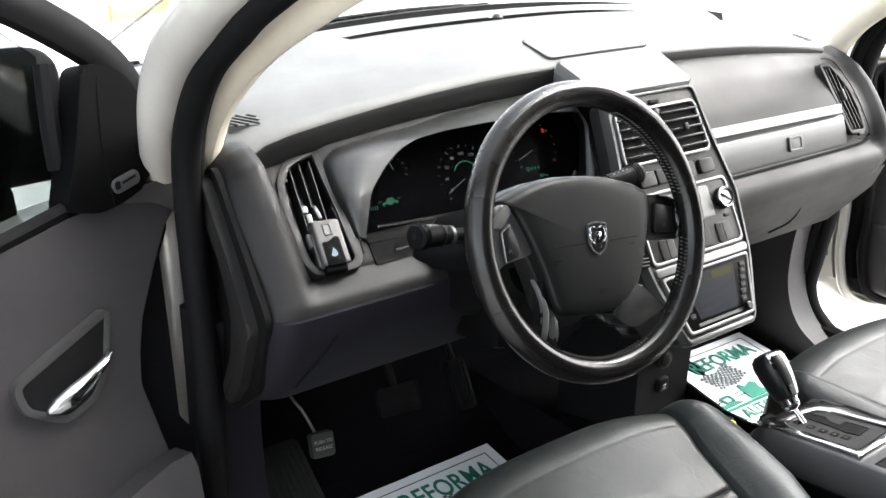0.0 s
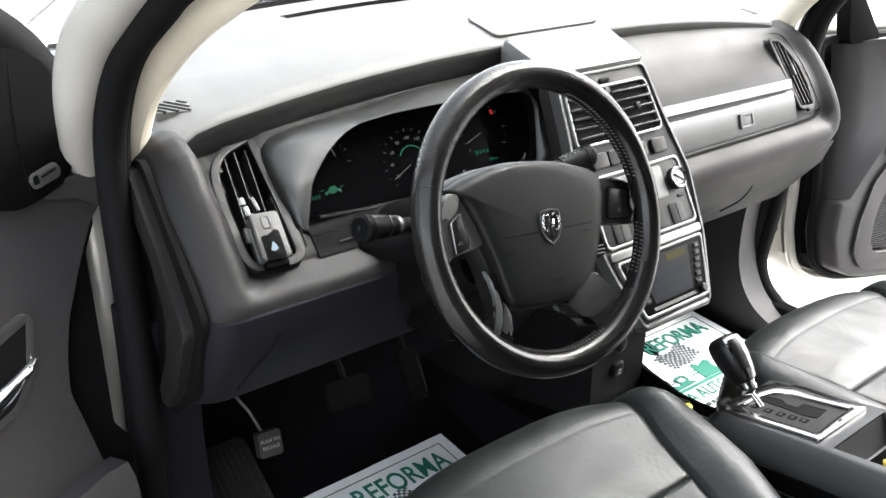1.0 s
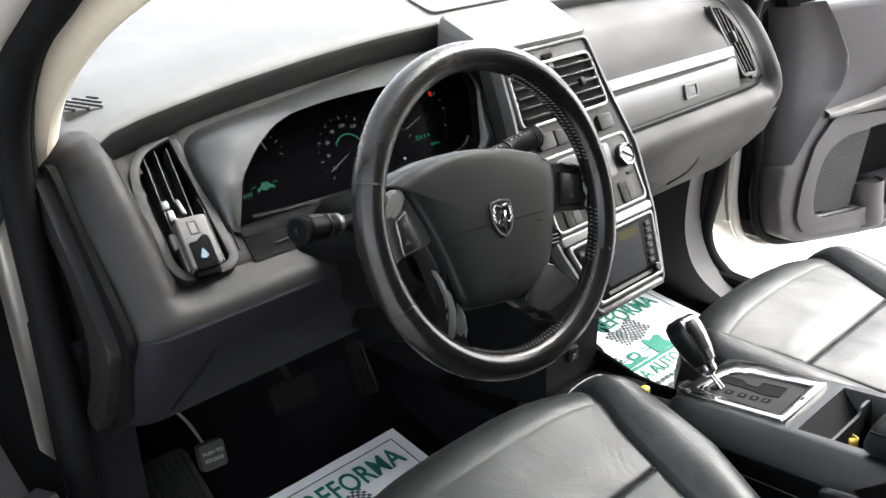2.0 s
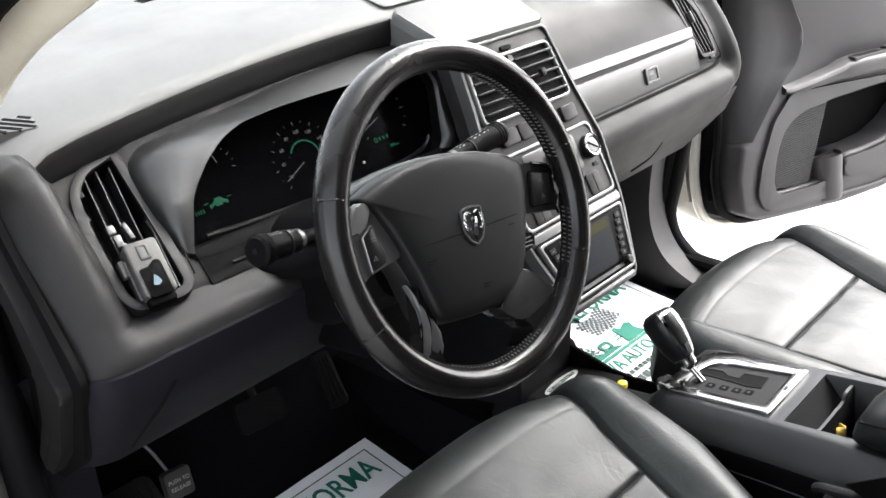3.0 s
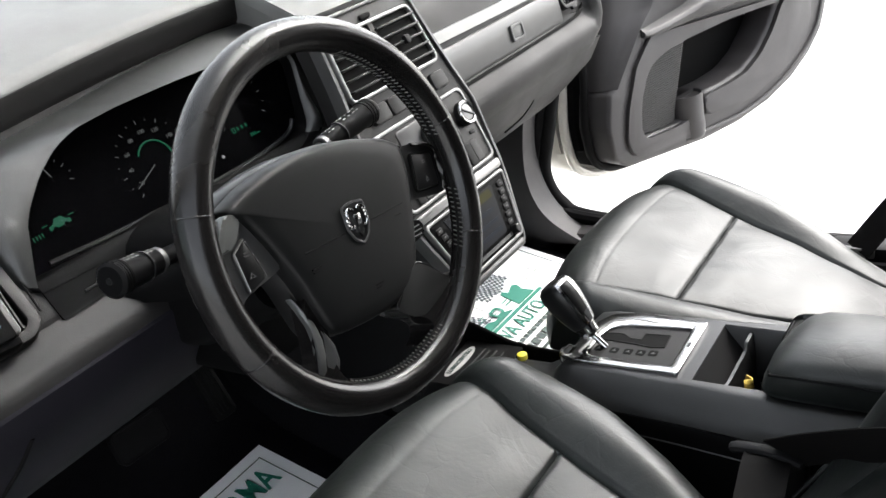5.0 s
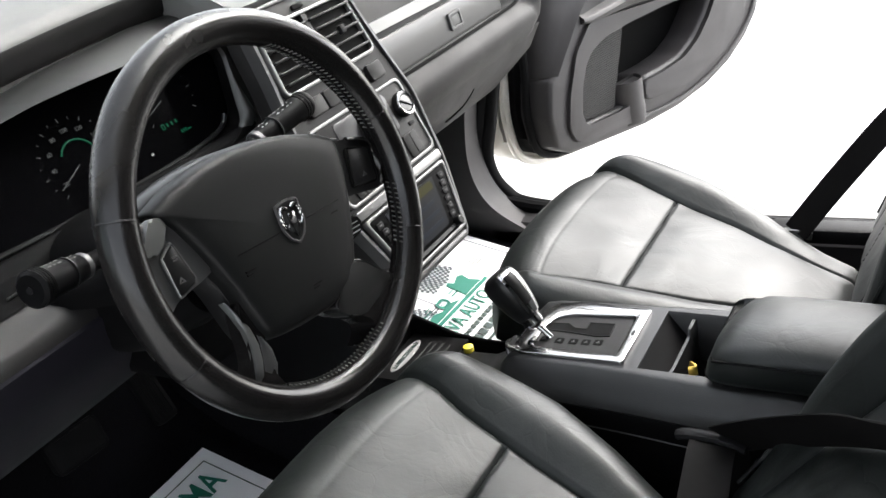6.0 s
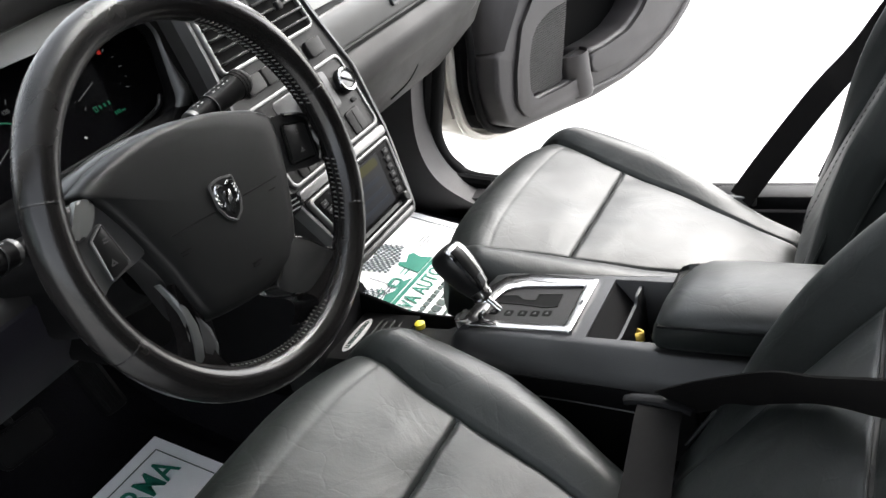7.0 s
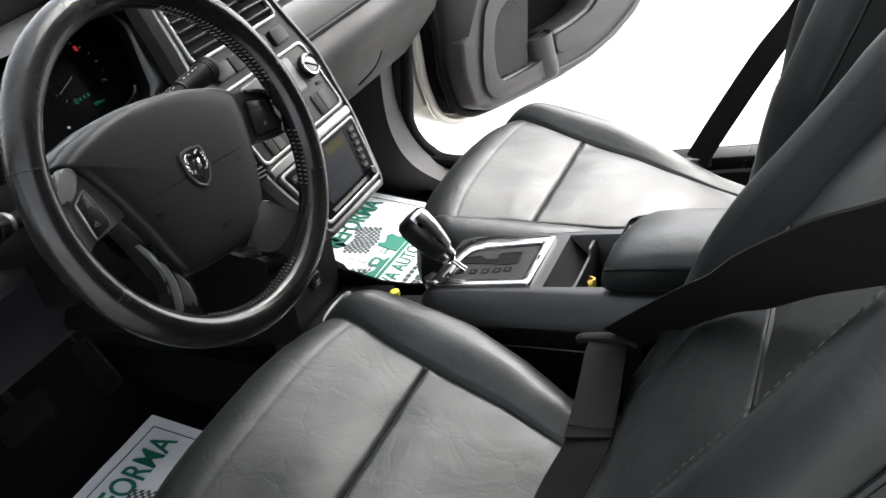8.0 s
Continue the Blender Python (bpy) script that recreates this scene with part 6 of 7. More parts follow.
foot = thing("footrest", "dark ribbed rubber footrest by the driver kick panel", "footrest", (-0.57, 0.6, 0.4))
m_f = basis((-0.575, 0.60, 0.475), (1, 0, 0), (0, 0.62, 0.55))
part("footrest_base", prism(rounded(-0.055, -0.20, 0.055, 0.13, 0.015), -0.05, 0.0, m_f, 0.006), MATRUB, foot)
for i in range(9):
    part("rib", rbox((-0.044 + 0.011 * i, -0.03, 0.002), (0.005, 0.29, 0.006), m_f, 0.0015), MATRUB, foot)

pb = thing("parking_brake_pedal", "worn square parking brake pedal on a metal arm", "pedal", (-0.53, 0.56, 0.62))
m_p = basis((-0.532, 0.552, 0.600), (1, 0, -0.1), (0.12, 0.25, 1))
pad_ob = part("pedal_pad", prism(rounded(-0.021, -0.021, 0.021, 0.021, 0.006), -0.012, 0.004, m_p, 0.003), MATRUB, pb, "worn rubber pad")
part("lettering", merge(lettering("PUSH TO", 0.0082, m_p @ Matrix.Translation((0, 0.005, 0.0043))), lettering("RELEASE", 0.0082, m_p @ Matrix.Translation((0, -0.006, 0.0043)))), WHITE_MARK, pad_ob, "pale raised words")
part("pedal_arm", tube(smooth_path([(-0.532, 0.565, 0.60), (-0.545, 0.58, 0.65), (-0.56, 0.60, 0.69), (-0.57, 0.66, 0.78)]), 0.0026, 8), GRAPHITE, pb, "metal pedal arm")
br = thing("brake_pedal", "wide brake pedal with rubber pad in the dark footwell", "pedal", (-0.35, 0.6, 0.6))
m_b = basis((-0.352, 0.60, 0.608), (1, 0, -0.08), (0, 0.35, 1))
part("pedal_pad", prism(rounded(-0.042, -0.024, 0.042, 0.024, 0.008), -0.012, 0.004, m_b, 0.003), RUBBER, br)
part("pedal_rim", frame_ring(rounded(-0.044, -0.026, 0.044, 0.026, 0.009), rounded(-0.040, -0.022, 0.040, 0.022, 0.007), 0.0, 0.005, m_b, 0.001), RUBBER, br)
part("pedal_arm", tube([(-0.35, 0.615, 0.62), (-0.345, 0.68, 0.75), (-0.345, 0.78, 0.90)], 0.009, 8), RUBBER, br)
ac = thing("accelerator_pedal", "narrow ribbed accelerator pedal", "pedal", (-0.205, 0.62, 0.55))
m_a = basis((-0.205, 0.61, 0.588), (1, 0, -0.05), (0, 0.45, 1))
part("pedal_pad", prism(rounded(-0.020, -0.05, 0.020, 0.05, 0.008), -0.010, 0.003, m_a, 0.003), RUBBER, ac)
for i in range(4):
    part("rib", rbox((-0.012 + 0.008 * i, 0, 0.004), (0.003, 0.08, 0.003), m_a, 0.001), RUBBER, ac)
part("pedal_arm", tube([(-0.205, 0.63, 0.62), (-0.20, 0.70, 0.75), (-0.20, 0.80, 0.85)], 0.007, 8), RUBBER, ac)

# ---------------------------------------------------------------- seat belts


def belt(pts, across, w=0.047):
    return ribbon(smooth_path(pts, 8), across, w)


db = thing("driver_seat_belt", "dark webbing belt fastened across the empty driver seat", "seat belt", (-0.2, -0.28, 0.64))
part("lap_belt", belt([(-0.150, -0.246, 0.632), (-0.19, -0.252, 0.640), (-0.26, -0.262, 0.640), (-0.33, -0.272, 0.646), (-0.40, -0.262, 0.640), (-0.50, -0.270, 0.645), (-0.60, -0.29, 0.60), (-0.63, -0.30, 0.52)], (0.16, 1, 0)), WEBBING, db, "flat lap webbing")
part("lap_fold", belt([(-0.152, -0.246, 0.635), (-0.19, -0.252, 0.6435), (-0.26, -0.262, 0.6435), (-0.327, -0.272, 0.6495)], (0.16, 1, 0), 0.048), WEBBING, db, "folded webbing end")
part("fold_stitch", ribbon([(-0.312, -0.294, 0.6505), (-0.312, -0.247, 0.6505)], (1, 0, 0), 0.0012, 0.001), RUBBER, db)
part("tongue_bar", tube(smooth_path([(-0.150, -0.207, 0.634), (-0.151, -0.216, 0.638), (-0.152, -0.245, 0.640), (-0.154, -0.270, 0.637), (-0.155, -0.282, 0.633)], 4), [0.005] + [0.0075] * 15 + [0.005], 10, 0.75), PLASTIC_DARK, db, "black tongue bar")
part("shoulder_belt", belt([(-0.150, -0.262, 0.640), (-0.20, -0.318, 0.700), (-0.30, -0.400, 0.800), (-0.40, -0.452, 0.880), (-0.50, -0.497, 0.962), (-0.60, -0.545, 1.04), (-0.70, -0.60, 1.12), (-0.715, -0.63, 1.2)], [(-0.25, 0.66, 0.70)] * 57, 0.05), WEBBING, db, "dark diagonal webbing")
part("buckle", rbox((-0.136, -0.262, 0.590), (0.020, 0.040, 0.085), None, 0.006), BLACK, db, "black buckle")
part("release_button", rbox((-0.1400, -0.2610, 0.6030), (0.006, 0.010, 0.014), None, 0.002), RED_PLASTIC, db, "red release button")
part("seat_rail_clip", rbox((-0.128, -0.33, 0.555), (0.010, 0.05, 0.010), None, 0.003), SILVER, db)

pbt = thing("passenger_seat_belt", "dark webbing belt hanging beside the passenger seat", "seat belt", (0.6, -0.2, 0.5))
part("webbing", belt([(0.600, -0.190, 0.487), (0.625, -0.245, 0.56), (0.66, -0.33, 0.665), (0.695, -0.405, 0.745), (0.70, -0.50, 0.90), (0.68, -0.60, 1.15)], [(0.35, 1, 0.1)] * 41), WEBBING, pbt, "dark webbing")
part("anchor_plate", rbox((0.604, -0.190, 0.482), (0.012, 0.055, 0.02), None, 0.003), SILVER, pbt, "bright anchor plate")
part("rail_cover", rbox((0.63, -0.27, 0.475), (0.05, 0.26, 0.03), None, 0.008), PLASTIC_DARK, pbt)

# ---------------------------------------------------------------- driver door, open
ddoor = thing("door_1", "open driver door with dark grey panel and chrome handle", "door", (-0.85, 0.42, 0.5), kind="structure")
a_d = radians(70)
m_dd = basis((-0.753, 0.451, 0), (-math.sin(a_d), -math.cos(a_d), 0), (0, 0, 1))
D_OUT = soften([(-0.020, 1.082), (0.05, 1.086), (0.13, 1.078), (0.24, 1.053), (0.55, 1.03), (1.02, 1.0), (1.02, 0.50), (0.10, 0.46), (0.03, 0.60), (0.048, 0.70), (0.060, 0.755), (0.070, 0.808), (0.077, 0.842), (0.069, 0.887), (0.056, 0.93), (0.029, 0.984), (-0.001, 1.038), (-0.024, 1.06)], 0.008)
part("inner_panel", prism(D_OUT, 0.06, 0.0, m_dd, 0.012, 3), DOOR_PLASTIC, ddoor, "dark grey door panel")
part("outer_skin", prism(grown(D_OUT, -0.004), 0.085, 0.16, m_dd, 0.03, 3), PAINT, ddoor, "champagne painted outer skin")
part("door_shut_face", prism(soften([(-0.022, 1.06), (-0.020, 1.03), (0.0, 0.997), (0.007, 0.878), (0.015, 0.765), (-0.003, 0.738), (0.0, 0.68), (0.02, 0.48), (0.10, 0.445), (1.03, 0.485), (1.03, 1.0), (0.24, 1.045)], 0.006), 0.022, 0.09, m_dd, 0.006), RUBBER, ddoor, "dark shut face of the door")
part("top_corner", prism(soften([(-0.028, 1.10), (0.035, 1.098), (0.055, 1.080), (0.01, 1.072), (-0.024, 1.05)], 0.008), 0.03, -0.006, m_dd, 0.004), DOOR_PLASTIC, ddoor)
part("belt_line", tube([m_dd @ Vector((s, z, 0.006)) for s, z in ((0.13, 1.088), (0.22, 1.066), (0.55, 1.035), (1.02, 1.005))], 0.010, 8), RUBBER, ddoor, "black window weatherstrip")
sail = part("sail_panel", prism(soften([(0.018, 1.098), (-0.002, 1.15), (0.002, 1.20), (0.022, 1.238), (0.056, 1.256), (0.080, 1.252), (0.104, 1.17), (0.134, 1.086), (0.09, 1.076), (0.06, 1.082)], 0.01), 0.035, -0.010, m_dd, 0.006, 3), MATTE, ddoor, "black corner cover with tweeter")
part("sail_ridge", tube(smooth_path([m_dd @ Vector(q) for q in ((0.070, 1.082, -0.0085), (0.072, 1.15, -0.0095), (0.066, 1.21, -0.0095), (0.060, 1.245, -0.0080))]), 0.0022, 8), MATTE, sail)
bdg = part("badge", prism(soften([(0.030, 1.104), (0.066, 1.094), (0.072, 1.106), (0.068, 1.113), (0.036, 1.122), (0.030, 1.116)], 0.006), -0.009, -0.0125, m_dd, 0.001), SILVER, ddoor, "small oval silver badge")
part("badge_shape", merge(prism(soften([(0.059, 1.101), (0.067, 1.100), (0.067, 1.110), (0.060, 1.112)], 0.003), -0.0125, -0.0132, m_dd), prism([(0.036, 1.112), (0.056, 1.106), (0.056, 1.109), (0.036, 1.115)], -0.0125, -0.0132, m_dd)), BLACK, bdg)
part("window_post", tube(smooth_path([m_dd @ Vector(p) for p in ((0.112, 1.075, 0.03), (0.112, 1.17, 0.03), (0.104, 1.26, 0.03))]), 0.012, 8), RUBBER, ddoor)
part("window_frame", tube(smooth_path([m_dd @ Vector(p) for p in ((0.005, 1.10, 0.028), (-0.008, 1.17, 0.028), (0.01, 1.24, 0.028), (0.07, 1.295, 0.028), (0.20, 1.365, 0.028), (0.45, 1.46, 0.028), (0.8, 1.49, 0.028), (1.0, 1.40, 0.028), (1.02, 1.0, 0.028))]), 0.026, 10, 0.75, up=m_dd.to_3x3() @ Vector((0, 0, 1))), RUBBER, ddoor, "black window frame")
pane = part("window_pane", prism([(0.11, 1.06), (1.0, 1.0), (0.98, 1.39), (0.8, 1.47), (0.45, 1.44), (0.20, 1.35), (0.105, 1.27)], 0.040, 0.044, m_dd), TINT, ddoor, "tinted side window")
pane.visible_shadow = False
rec = soften([(0.110, 0.958), (0.242, 0.905), (0.236, 0.872), (0.190, 0.842), (0.150, 0.855), (0.128, 0.885)], 0.012)
hr = part("handle_surround", frame_ring(grown(rec, 0.004), grown(rec, -0.005), 0.01, -0.0135, m_dd, 0.003), GRAPHITE, ddoor, "raised handle surround")
part("handle_recess", prism(grown(rec, -0.002), 0.0, -0.0125, m_dd), PLASTIC_DARK, hr) 
part("handle", loft([[m_dd @ Vector((s, z + h * dz, d + 0.010 * dd)) for dz, dd in ((-0.8, 0.3), (-1.0, -0.1), (-0.6, -0.6), (0.2, -0.8), (0.8, -0.4), (1.0, 0.2), (0.4, 0.5))] for s, z, d, h in ((0.214, 0.864, -0.014, 0.005), (0.204, 0.867, -0.020, 0.011), (0.185, 0.874, -0.026, 0.0135), (0.165, 0.884, -0.029, 0.011), (0.148, 0.893, -0.028, 0.0085), (0.132, 0.901, -0.023, 0.007), (0.120, 0.906, -0.014, 0.005))]), CHROME, hr, "chrome pull handle", 60)
part("armrest", loft([[m_dd @ Vector((s, z + dz, d)) for dz, d in ((0.0, 0.0), (0.0, -0.05), (-0.012, -0.065), (-0.05, -0.06), (-0.07, 0.0))] for s, z in ((0.30, 0.80), (0.5, 0.79), (0.95, 0.77))]), DOOR_PLASTIC, ddoor)
part("map_pocket", loft([[m_dd @ Vector((s, z, d)) for z, d in ((zt, 0.0), (zt, -0.035), (zt - 0.02, -0.045), (0.56, -0.045), (0.52, 0.0))] for s, zt in ((0.045, 0.735), (0.08, 0.735), (0.16, 0.715), (0.30, 0.66), (0.95, 0.66))]), DOOR_PLASTIC, ddoor, "lower door pocket")
mirror = thing("side_mirror", "black door mirror beyond the driver window", "mirror", (-1.0, 0.55, 1.1))
m_mi = basis((-0.926, 0.556, 1.197), (-0.94, -0.342, 0), (0, 0, 1))
part("housing", rbox((0, 0, 0), (0.215, 0.178, 0.085), m_mi, 0.038, 5), MATTE, mirror, "black rounded housing")
part("foot", rbox((0.06, -0.105, 0.0), (0.14, 0.05, 0.05), m_mi, 0.012), MATTE, mirror)

# ---------------------------------------------------------------- passenger door, open
pdoor = thing("door_2", "open passenger door with dark grey panel, speaker grille and map pocket", "door", (1.2, 0.3, 0.5), kind="structure")
m_pd = basis((0.9, 0.373, 0), (0.966, -0.26, 0), (0, 0, 1))
P_LOW = [(1.0, 1.02), (1.02, 0.75), (0.967, 0.622), (0.94, 0.575), (0.868, 0.524), (0.765, 0.482), (0.637, 0.457), (0.49, 0.449), (0.328, 0.458), (0.088, 0.492), (0.02, 0.505), (-0.03, 0.535), (-0.040, 0.62)]
# the scooped corner above the speaker: its rim and the edge towards the hinges
SCOOP = [(0.105, 1.060), (0.140, 1.010), (0.163, 0.966), (0.179, 0.930), (0.180, 0.900), (0.158, 0.858), (0.128, 0.834), (0.100, 0.812), (0.050, 0.762), (-0.004, 0.706)]
HINGE = [(0.034, 1.060), (0.034, 1.01), (0.033, 0.966), (0.029, 0.930), (0.025, 0.900), (0.018, 0.858), (0.014, 0.834), (0.008, 0.806), (-0.003, 0.760), (-0.018, 0.702)]
P_OUT = soften(P_LOW + [(-0.020, 0.697)] + SCOOP[::-1], 0.014)
P_BACK = soften(P_LOW + [(-0.022, 0.72), (-0.006, 0.90), (-0.02, 1.06)], 0.03)
RECESS = soften([(0.069, 0.575), (0.084, 0.645), (0.119, 0.707), (0.178, 0.728), (0.286, 0.734), (0.47, 0.73), (0.70, 0.712), (0.654, 0.660), (0.589, 0.613), (0.513, 0.587), (0.416, 0.583), (0.335, 0.588), (0.325, 0.548), (0.215, 0.544), (0.090, 0.556)], 0.02)
part("inner_panel", plate_with_hole(P_OUT, RECESS, -0.09, 0.0, m_pd, 0.012), DOOR_PLASTIC, pdoor, "dark grey door panel", 50)
part("door_shell", prism(grown(P_BACK, 0.012), -0.15, -0.095, m_pd, 0.02, 3), RUBBER, pdoor, "black seal face of the door")
part("outer_skin", prism(grown(P_BACK, 0.035), -0.20, -0.135, m_pd, 0.03, 3), PAINT, pdoor, "champagne painted outer skin")
part("edge_bead", tube([m_pd @ Vector((x, y, -0.112)) for x, y in grown(P_BACK, 0.030)], 0.012, 10, loop=True, up=m_pd.to_3x3() @ Vector((0, 0, 1))), PAINT, pdoor, "painted door edge")
part("edge_seal", tube([m_pd @ Vector((x, y, -0.062)) for x, y in grown(P_BACK, 0.010)], 0.010, 10, loop=True, up=m_pd.to_3x3() @ Vector((0, 0, 1))), RUBBER, pdoor, "black edge seal")
# Matt black back plate: the pocket's inner shade is in its colour.
part("map_pocket", prism(grown(RECESS, 0.004), -0.090, -0.084, m_pd), MATTE, pdoor, "back of the map pocket, black for the shade inside")
part("frame_moulding", prism(soften([(0.142, 0.788), (0.076, 0.733), (0.031, 0.643), (0.011, 0.570), (0.033, 0.528), (0.08, 0.514), (0.195, 0.500), (0.27, 0.492), (0.27, 0.540), (0.205, 0.540), (0.088, 0.551), (0.063, 0.575), (0.079, 0.648), (0.115, 0.713), (0.176, 0.734), (0.286, 0.740), (0.47, 0.736), (0.70, 0.718), (0.70, 0.73), (0.34, 0.768)], 0.014), -0.002, 0.010, m_pd, 0.005, 3), DOOR_PLASTIC, pdoor, "raised moulding round the speaker", 50)
part("pocket_front", prism(soften([(0.325, 0.578), (0.416, 0.574), (0.516, 0.578), (0.592, 0.605), (0.660, 0.652), (0.715, 0.712), (0.78, 0.735), (0.85, 0.715), (0.872, 0.651), (0.825, 0.581), (0.708, 0.527), (0.526, 0.500), (0.325, 0.526)], 0.02), -0.002, 0.012, m_pd, 0.008, 4), DOOR_PLASTIC, pdoor, "raised pocket front", 50)
part("lower_ridge", tube(smooth_path([m_pd @ Vector((x, y, 0.001)) for x, y in ((0.31, 0.486), (0.46, 0.472), (0.60, 0.476), (0.73, 0.500), (0.84, 0.545), (0.91, 0.60), (0.95, 0.68))]), 0.006, 8), DOOR_PLASTIC, pdoor)
scoop = []
for a, b in zip(smooth_path([(x, y, 0) for x, y in SCOOP], 5), smooth_path([(x, y, 0) for x, y in HINGE], 5)):
    row = [(a, 1.03, -0.030), (a, 1.03, -0.002), (a, 1.02, 0.009), (a, 0.985, 0.0125), (a, 0.94, 0.009), (a, 0.86, 0.0), (a, 0.62, -0.010), (a, 0.30, -0.022), (a, 0.08, -0.036), (a, 0.0, -0.052), (a, 0.0, -0.088), (a, 0.6, -0.092)]
    scoop.append([m_pd @ Vector((lerp(b.x, q.x, k), lerp(b.y, q.y, k), d)) for q, k, d in row])
part("upper_trim", loft(scoop), DOOR_PLASTIC, pdoor, "scooped upper corner trim", 60)
part("corner_cover", prism(soften([(0.02, 1.056), (0.115, 1.056), (0.05, 1.18), (0.02, 1.24)], 0.015), -0.06, -0.02, m_pd, 0.008), MATTE, pdoor, "black corner cover")
part("armrest", loft([[m_pd @ Vector((s, z + dz, d)) for dz, d in ((-k, 0.0), (-k + 0.004, d1 * 0.8), (-k + 0.012, d1), (-0.010, d1 + 0.004), (-0.003, d1), (0.0, d1 - 0.006), (0.006, 0.0))] for s, z, d1, k in ((0.118, 0.804, 0.012, 0.016), (0.135, 0.803, 0.018, 0.020), (0.20, 0.808, 0.026, 0.026), (0.29, 0.816, 0.034, 0.034), (0.310, 0.822, 0.040, 0.042), (0.36, 0.824, 0.046, 0.046), (0.50, 0.815, 0.052, 0.046), (0.95, 0.79, 0.055, 0.05))]), DOOR_PLASTIC, pdoor, "door armrest", 40)
m_sw = basis(m_pd @ Vector((0.45, 0.8215, 0.026)), m_pd.to_3x3() @ Vector((1, -0.05, 0)), m_pd.to_3x3() @ Vector((0, 0, -1)))
sw = part("switch_plate", prism(soften([(-0.125, -0.016), (0.15, -0.016), (0.15, 0.020), (-0.105, 0.020)], 0.01), -0.012, 0.003, m_sw, 0.003), DOOR_PLASTIC, pdoor, "window switch plate")
part("switch_well", prism(rounded(-0.100, -0.010, -0.005, 0.015, 0.004), 0.0, 0.0036, m_sw), CAVITY, sw, "dark pull recess")
for x, mt in ((0.022, CAVITY), (0.055, CAVITY), (0.10, SILVER)):
    part("switch", rbox((x, 0.002, 0.004), (0.026, 0.020, 0.006), m_sw, 0.002), mt, sw)
for x in (0.022, 0.055):
    part("switch_cap", rbox((x, 0.002, 0.0075), (0.014, 0.010, 0.004), m_sw, 0.001), SILVER, sw, "silver switch cap")
part("pull_cup", prism(rounded(0.60, 0.835, 0.74, 0.872, 0.015), -0.004, 0.006, m_pd, 0.003), SILVER, pdoor, "silver release handle")
spk = soften([(0.066, 0.566), (0.212, 0.541), (0.292, 0.737), (0.178, 0.732), (0.117, 0.710), (0.082, 0.648)], 0.014)
sg = part("speaker_grille", prism(spk, -0.05, -0.014, m_pd, 0.001), CAVITY, pdoor, "ribbed speaker grille")


def span(poly, y):
    xs = []
    for i in range(len(poly)):
        (x0, y0), (x1, y1) = poly[i], poly[(i + 1) % len(poly)]
        if (y0 - y) * (y1 - y) < 0:
            xs.append(x0 + (x1 - x0) * (y - y0) / (y1 - y0))
    return (min(xs), max(xs)) if len(xs) > 1 else None


for i in range(34):
    y = 0.551 + 0.0054 * i
    xs = span(spk, y)
    if xs and xs[1] - xs[0] > 0.01:
        part("slat", rbox(((xs[0] + xs[1]) / 2, y, -0.012), (xs[1] - xs[0], 0.0027, 0.004), m_pd, 0), DOOR_PLASTIC, sg)


def cup(z, k, w=0.0):
    return [m_pd @ Vector((0.284 + k * 0.046 * math.cos(a), z, -0.022 + w + k * 0.046 * math.sin(a))) for a in [math.pi * j / 16 for j in range(17)]]


holder = loft([cup(0.590, 0.90), cup(0.597, 0.94), cup(0.598, 0.98), cup(0.593, 1.0), cup(0.532, 0.98), cup(0.527, 0.985), cup(0.521, 1.01), cup(0.490, 0.98), cup(0.484, 0.92), cup(0.481, 0.80)])
part("bottle_holder", holder, DOOR_PLASTIC, pdoor, "half-round bottle holder", 40)

# ---------------------------------------------------------------- small things
clip = thing("air_freshener", "grey and black air freshener clipped to the side vent", "air freshener", (-0.585, 0.27, 0.98))
m_af = basis((-0.590, 0.283, 1.000), (1, 0, 0.08), (0, 0.70, 1)) @ Matrix.Translation((-0.005, 0.003, 0)) @ Matrix.Rotation(radians(-9), 4, "Z")
part("body", prism(rounded(-0.0180, -0.0310, 0.0180, 0.0315, 0.005), -0.014, 0.010, m_af, 0.003, 3), CLIP_GREY, clip, "silver-grey plastic body")
part("cartridge", prism(soften([(-0.0130, -0.0325), (0.0112, -0.0325), (0.0112, 0.0035), (0.0085, 0.0060), (0.0025, 0.0055), (-0.0005, 0.0005), (-0.0130, 0.0000)], 0.0025), 0.004, 0.0112, m_af, 0.001), MATTE, clip, "black cartridge")
part("window", frame_ring(rounded(-0.0065, 0.0085, 0.0055, 0.0260, 0.002, 2), rounded(-0.0035, 0.0115, 0.0025, 0.0235, 0.0015, 2), 0.008, 0.0112, m_af, 0.0005), GREY_MARK, clip, "small window near the top")
part("window_slot", prism(rounded(-0.0035, 0.0115, 0.0025, 0.0235, 0.0015, 2), 0.009, 0.0104, m_af), GRAPHITE, clip)
part("print", prism(soften([(-0.006, -0.020), (-0.001, -0.022), (0.004, -0.019), (0.002, -0.013), (-0.001, -0.009), (-0.003, -0.014)], 0.0015), 0.0108, 0.0117, m_af), BLUE_MARK, clip)
part("foot", rbox((-0.001, -0.0345, -0.002), (0.030, 0.010, 0.018), m_af, 0.003), MATTE, clip, "black foot")
part("side_rail", rbox((-0.0190, -0.006, -0.006), (0.004, 0.046, 0.012), m_af, 0.0015), GRAPHITE, clip)
part("clip_lever", rbox((-0.0225, 0.010, -0.006), (0.007, 0.020, 0.010), m_af, 0.0025), CLIP_GREY, clip, "grey clip lever")
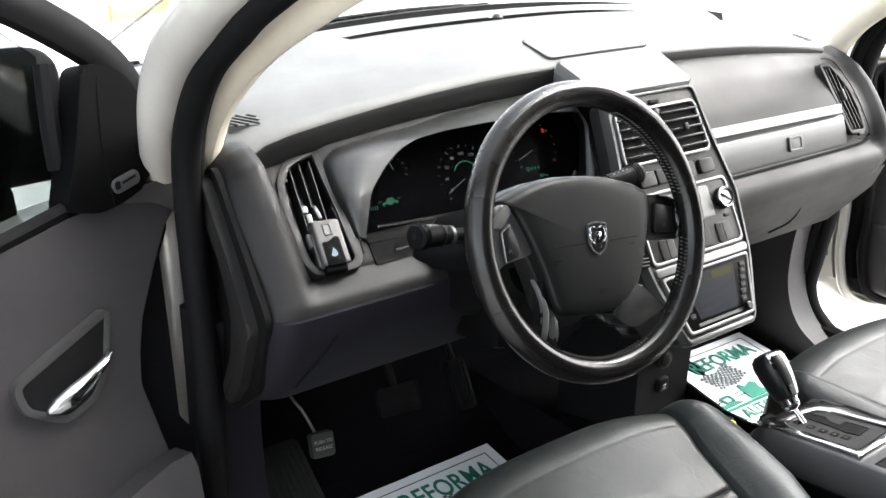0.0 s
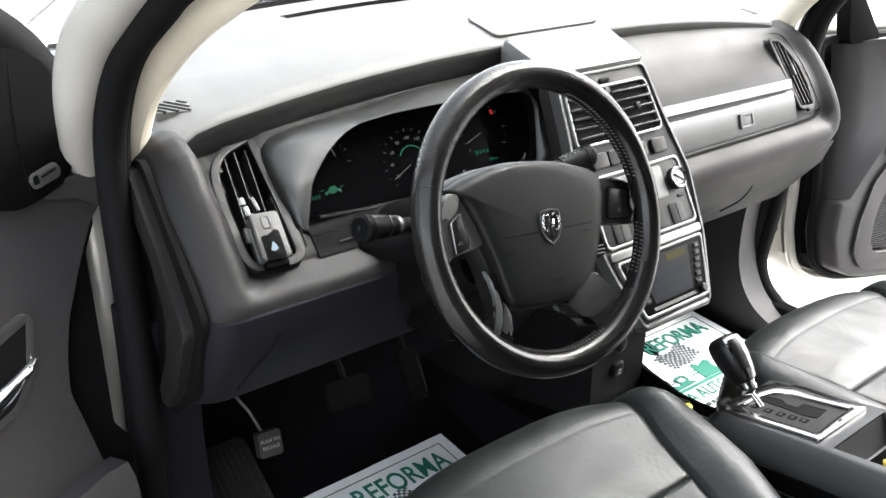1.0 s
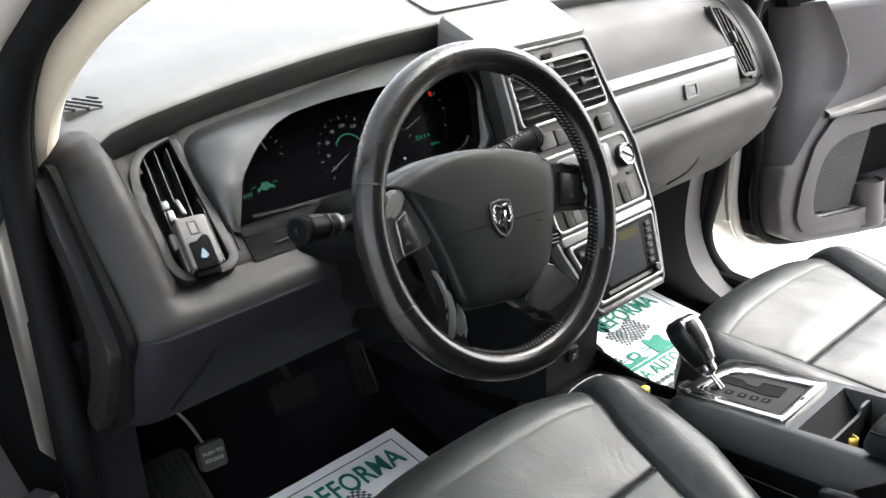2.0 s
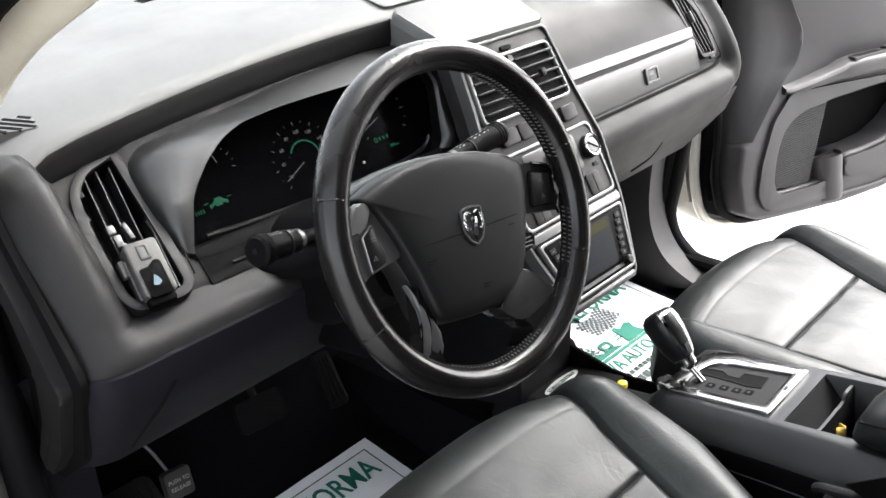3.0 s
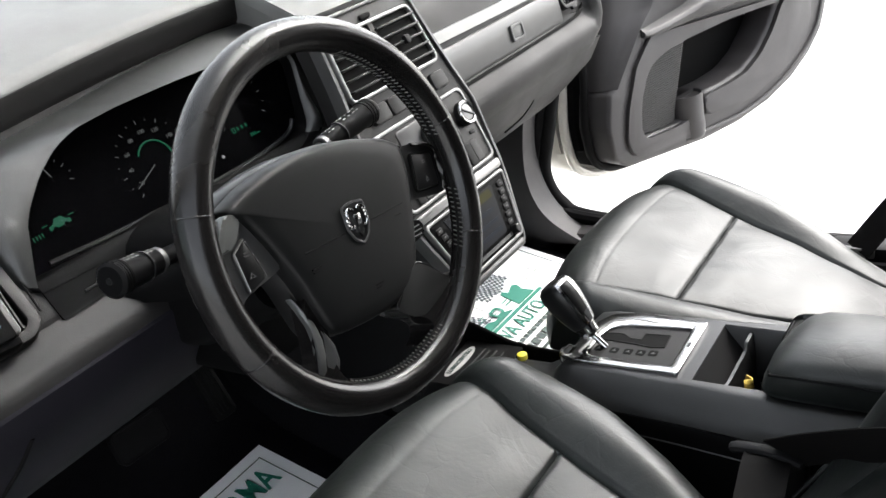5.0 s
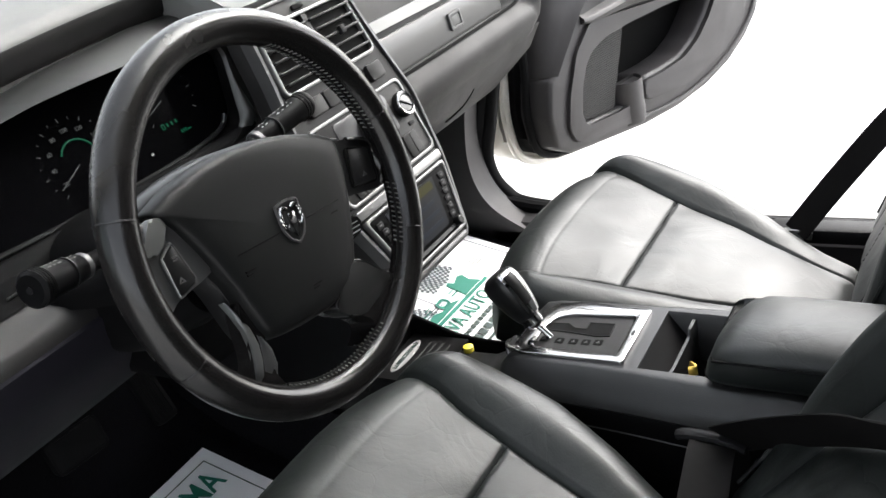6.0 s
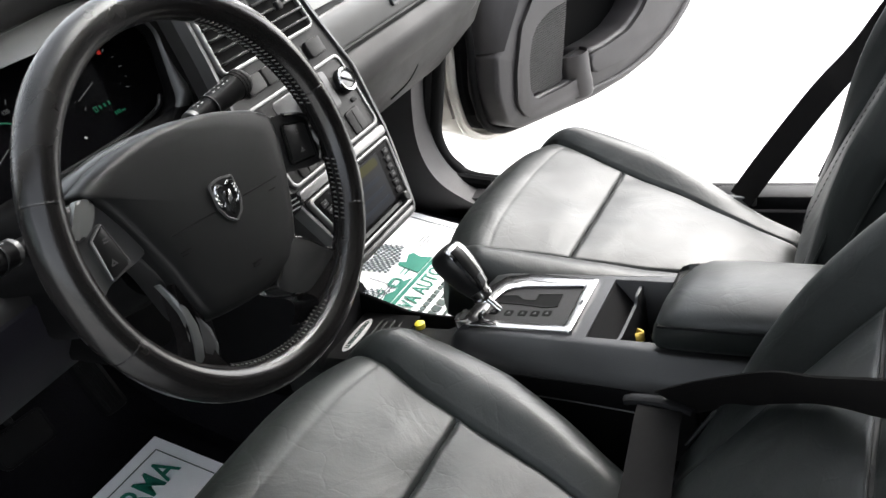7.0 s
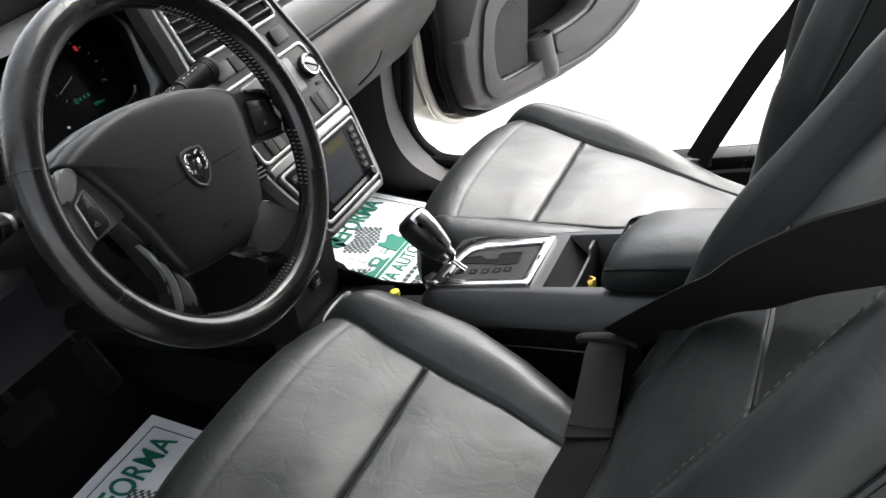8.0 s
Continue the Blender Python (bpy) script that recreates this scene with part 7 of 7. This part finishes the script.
part("clip_arm", merge(rbox((-0.0125, 0.043, -0.010), (0.008, 0.014, 0.008), m_af, 0.002), rbox((-0.0150, 0.057, -0.010), (0.009, 0.011, 0.007), m_af, 0.002), rbox((-0.0090, 0.034, -0.009), (0.006, 0.010, 0.006), m_af, 0.0015)), SPOKE_SATIN, clip, "silver clip on the vent blade")

tag = thing("service_label", "dark service card with a white oval word", "label", (-0.03, 0.2, 0.56))
m_tg = basis((0.008, 0.240, 0.5595), (1, 0.02, 0.0), (-0.02, 1, 0.0))
part("card", prism(rounded(-0.060, -0.052, 0.060, 0.050, 0.004), 0.0, 0.0015, m_tg), BLACK, tag)
part("oval", prism([(0.0 + 0.043 * math.cos(a), 0.030 + 0.0115 * math.sin(a)) for a in [2 * math.pi * i / 28 for i in range(28)]], 0.0012, 0.0022, m_tg), CARD_SHADED, tag, "white oval")
part("word", lettering("LUBRICENTRO", 0.0105, m_tg @ Matrix.Translation((0.0, 0.030, 0.0026)), width=0.070, bold=0.0003), INK_DARK, tag)
part("card_print", bars([(0.01, 0.008, 0.06, 0.003), (0.016, -0.002, 0.045, 0.003), (0.01, -0.014, 0.065, 0.004), (0.02, -0.028, 0.04, 0.003)], m_tg, 0.0014, 0.002), GREY_MARK, tag)
part("lid", revolve([(0.008, 0), (0.008, 0.008), (0.005, 0.010)], Matrix.Translation((0.045, 0.178, 0.5575)), 14), YELLOW_PLASTIC, None, "small round yellow cap on the console", category="cap")

keys = thing("key_ring", "brass keys with a green tag in the console bin", "keys", (-0.055, -0.215, 0.63))
for dx, dy, turn in ((0.0, 0.0, 25), (0.007, 0.004, -30)):
    m_key = Matrix.Translation((-0.048 + dx, -0.197 + dy, 0.638)) @ Matrix.Rotation(radians(turn), 4, "Z") @ Matrix.Rotation(radians(20), 4, "Y")
    part("key", merge(rbox((0, 0, -0.012), (0.0018, 0.006, 0.026), m_key, 0.0005), rbox((0, 0, 0.006), (0.002, 0.011, 0.011), m_key, 0.0008), rbox((0, 0.0035, -0.02), (0.0018, 0.003, 0.005), m_key, 0.0003)), BRASS, keys, "brass key")
part("key_tag", rbox((-0.054, -0.200, 0.628), (0.010, 0.014, 0.010), None, 0.004), GREEN_PLASTIC, keys, "green plastic tag")

# ---------------------------------------------------------------- the car leans as one against the level ground
OUTSIDE = {"ground", "kerb", "unseen_wall_back", "sun", "camera"}
for ob in list(scene.collection.objects):
    if ob.parent is None and ob.name not in OUTSIDE:
        ob.matrix_world = CAR @ PLACE[ob]
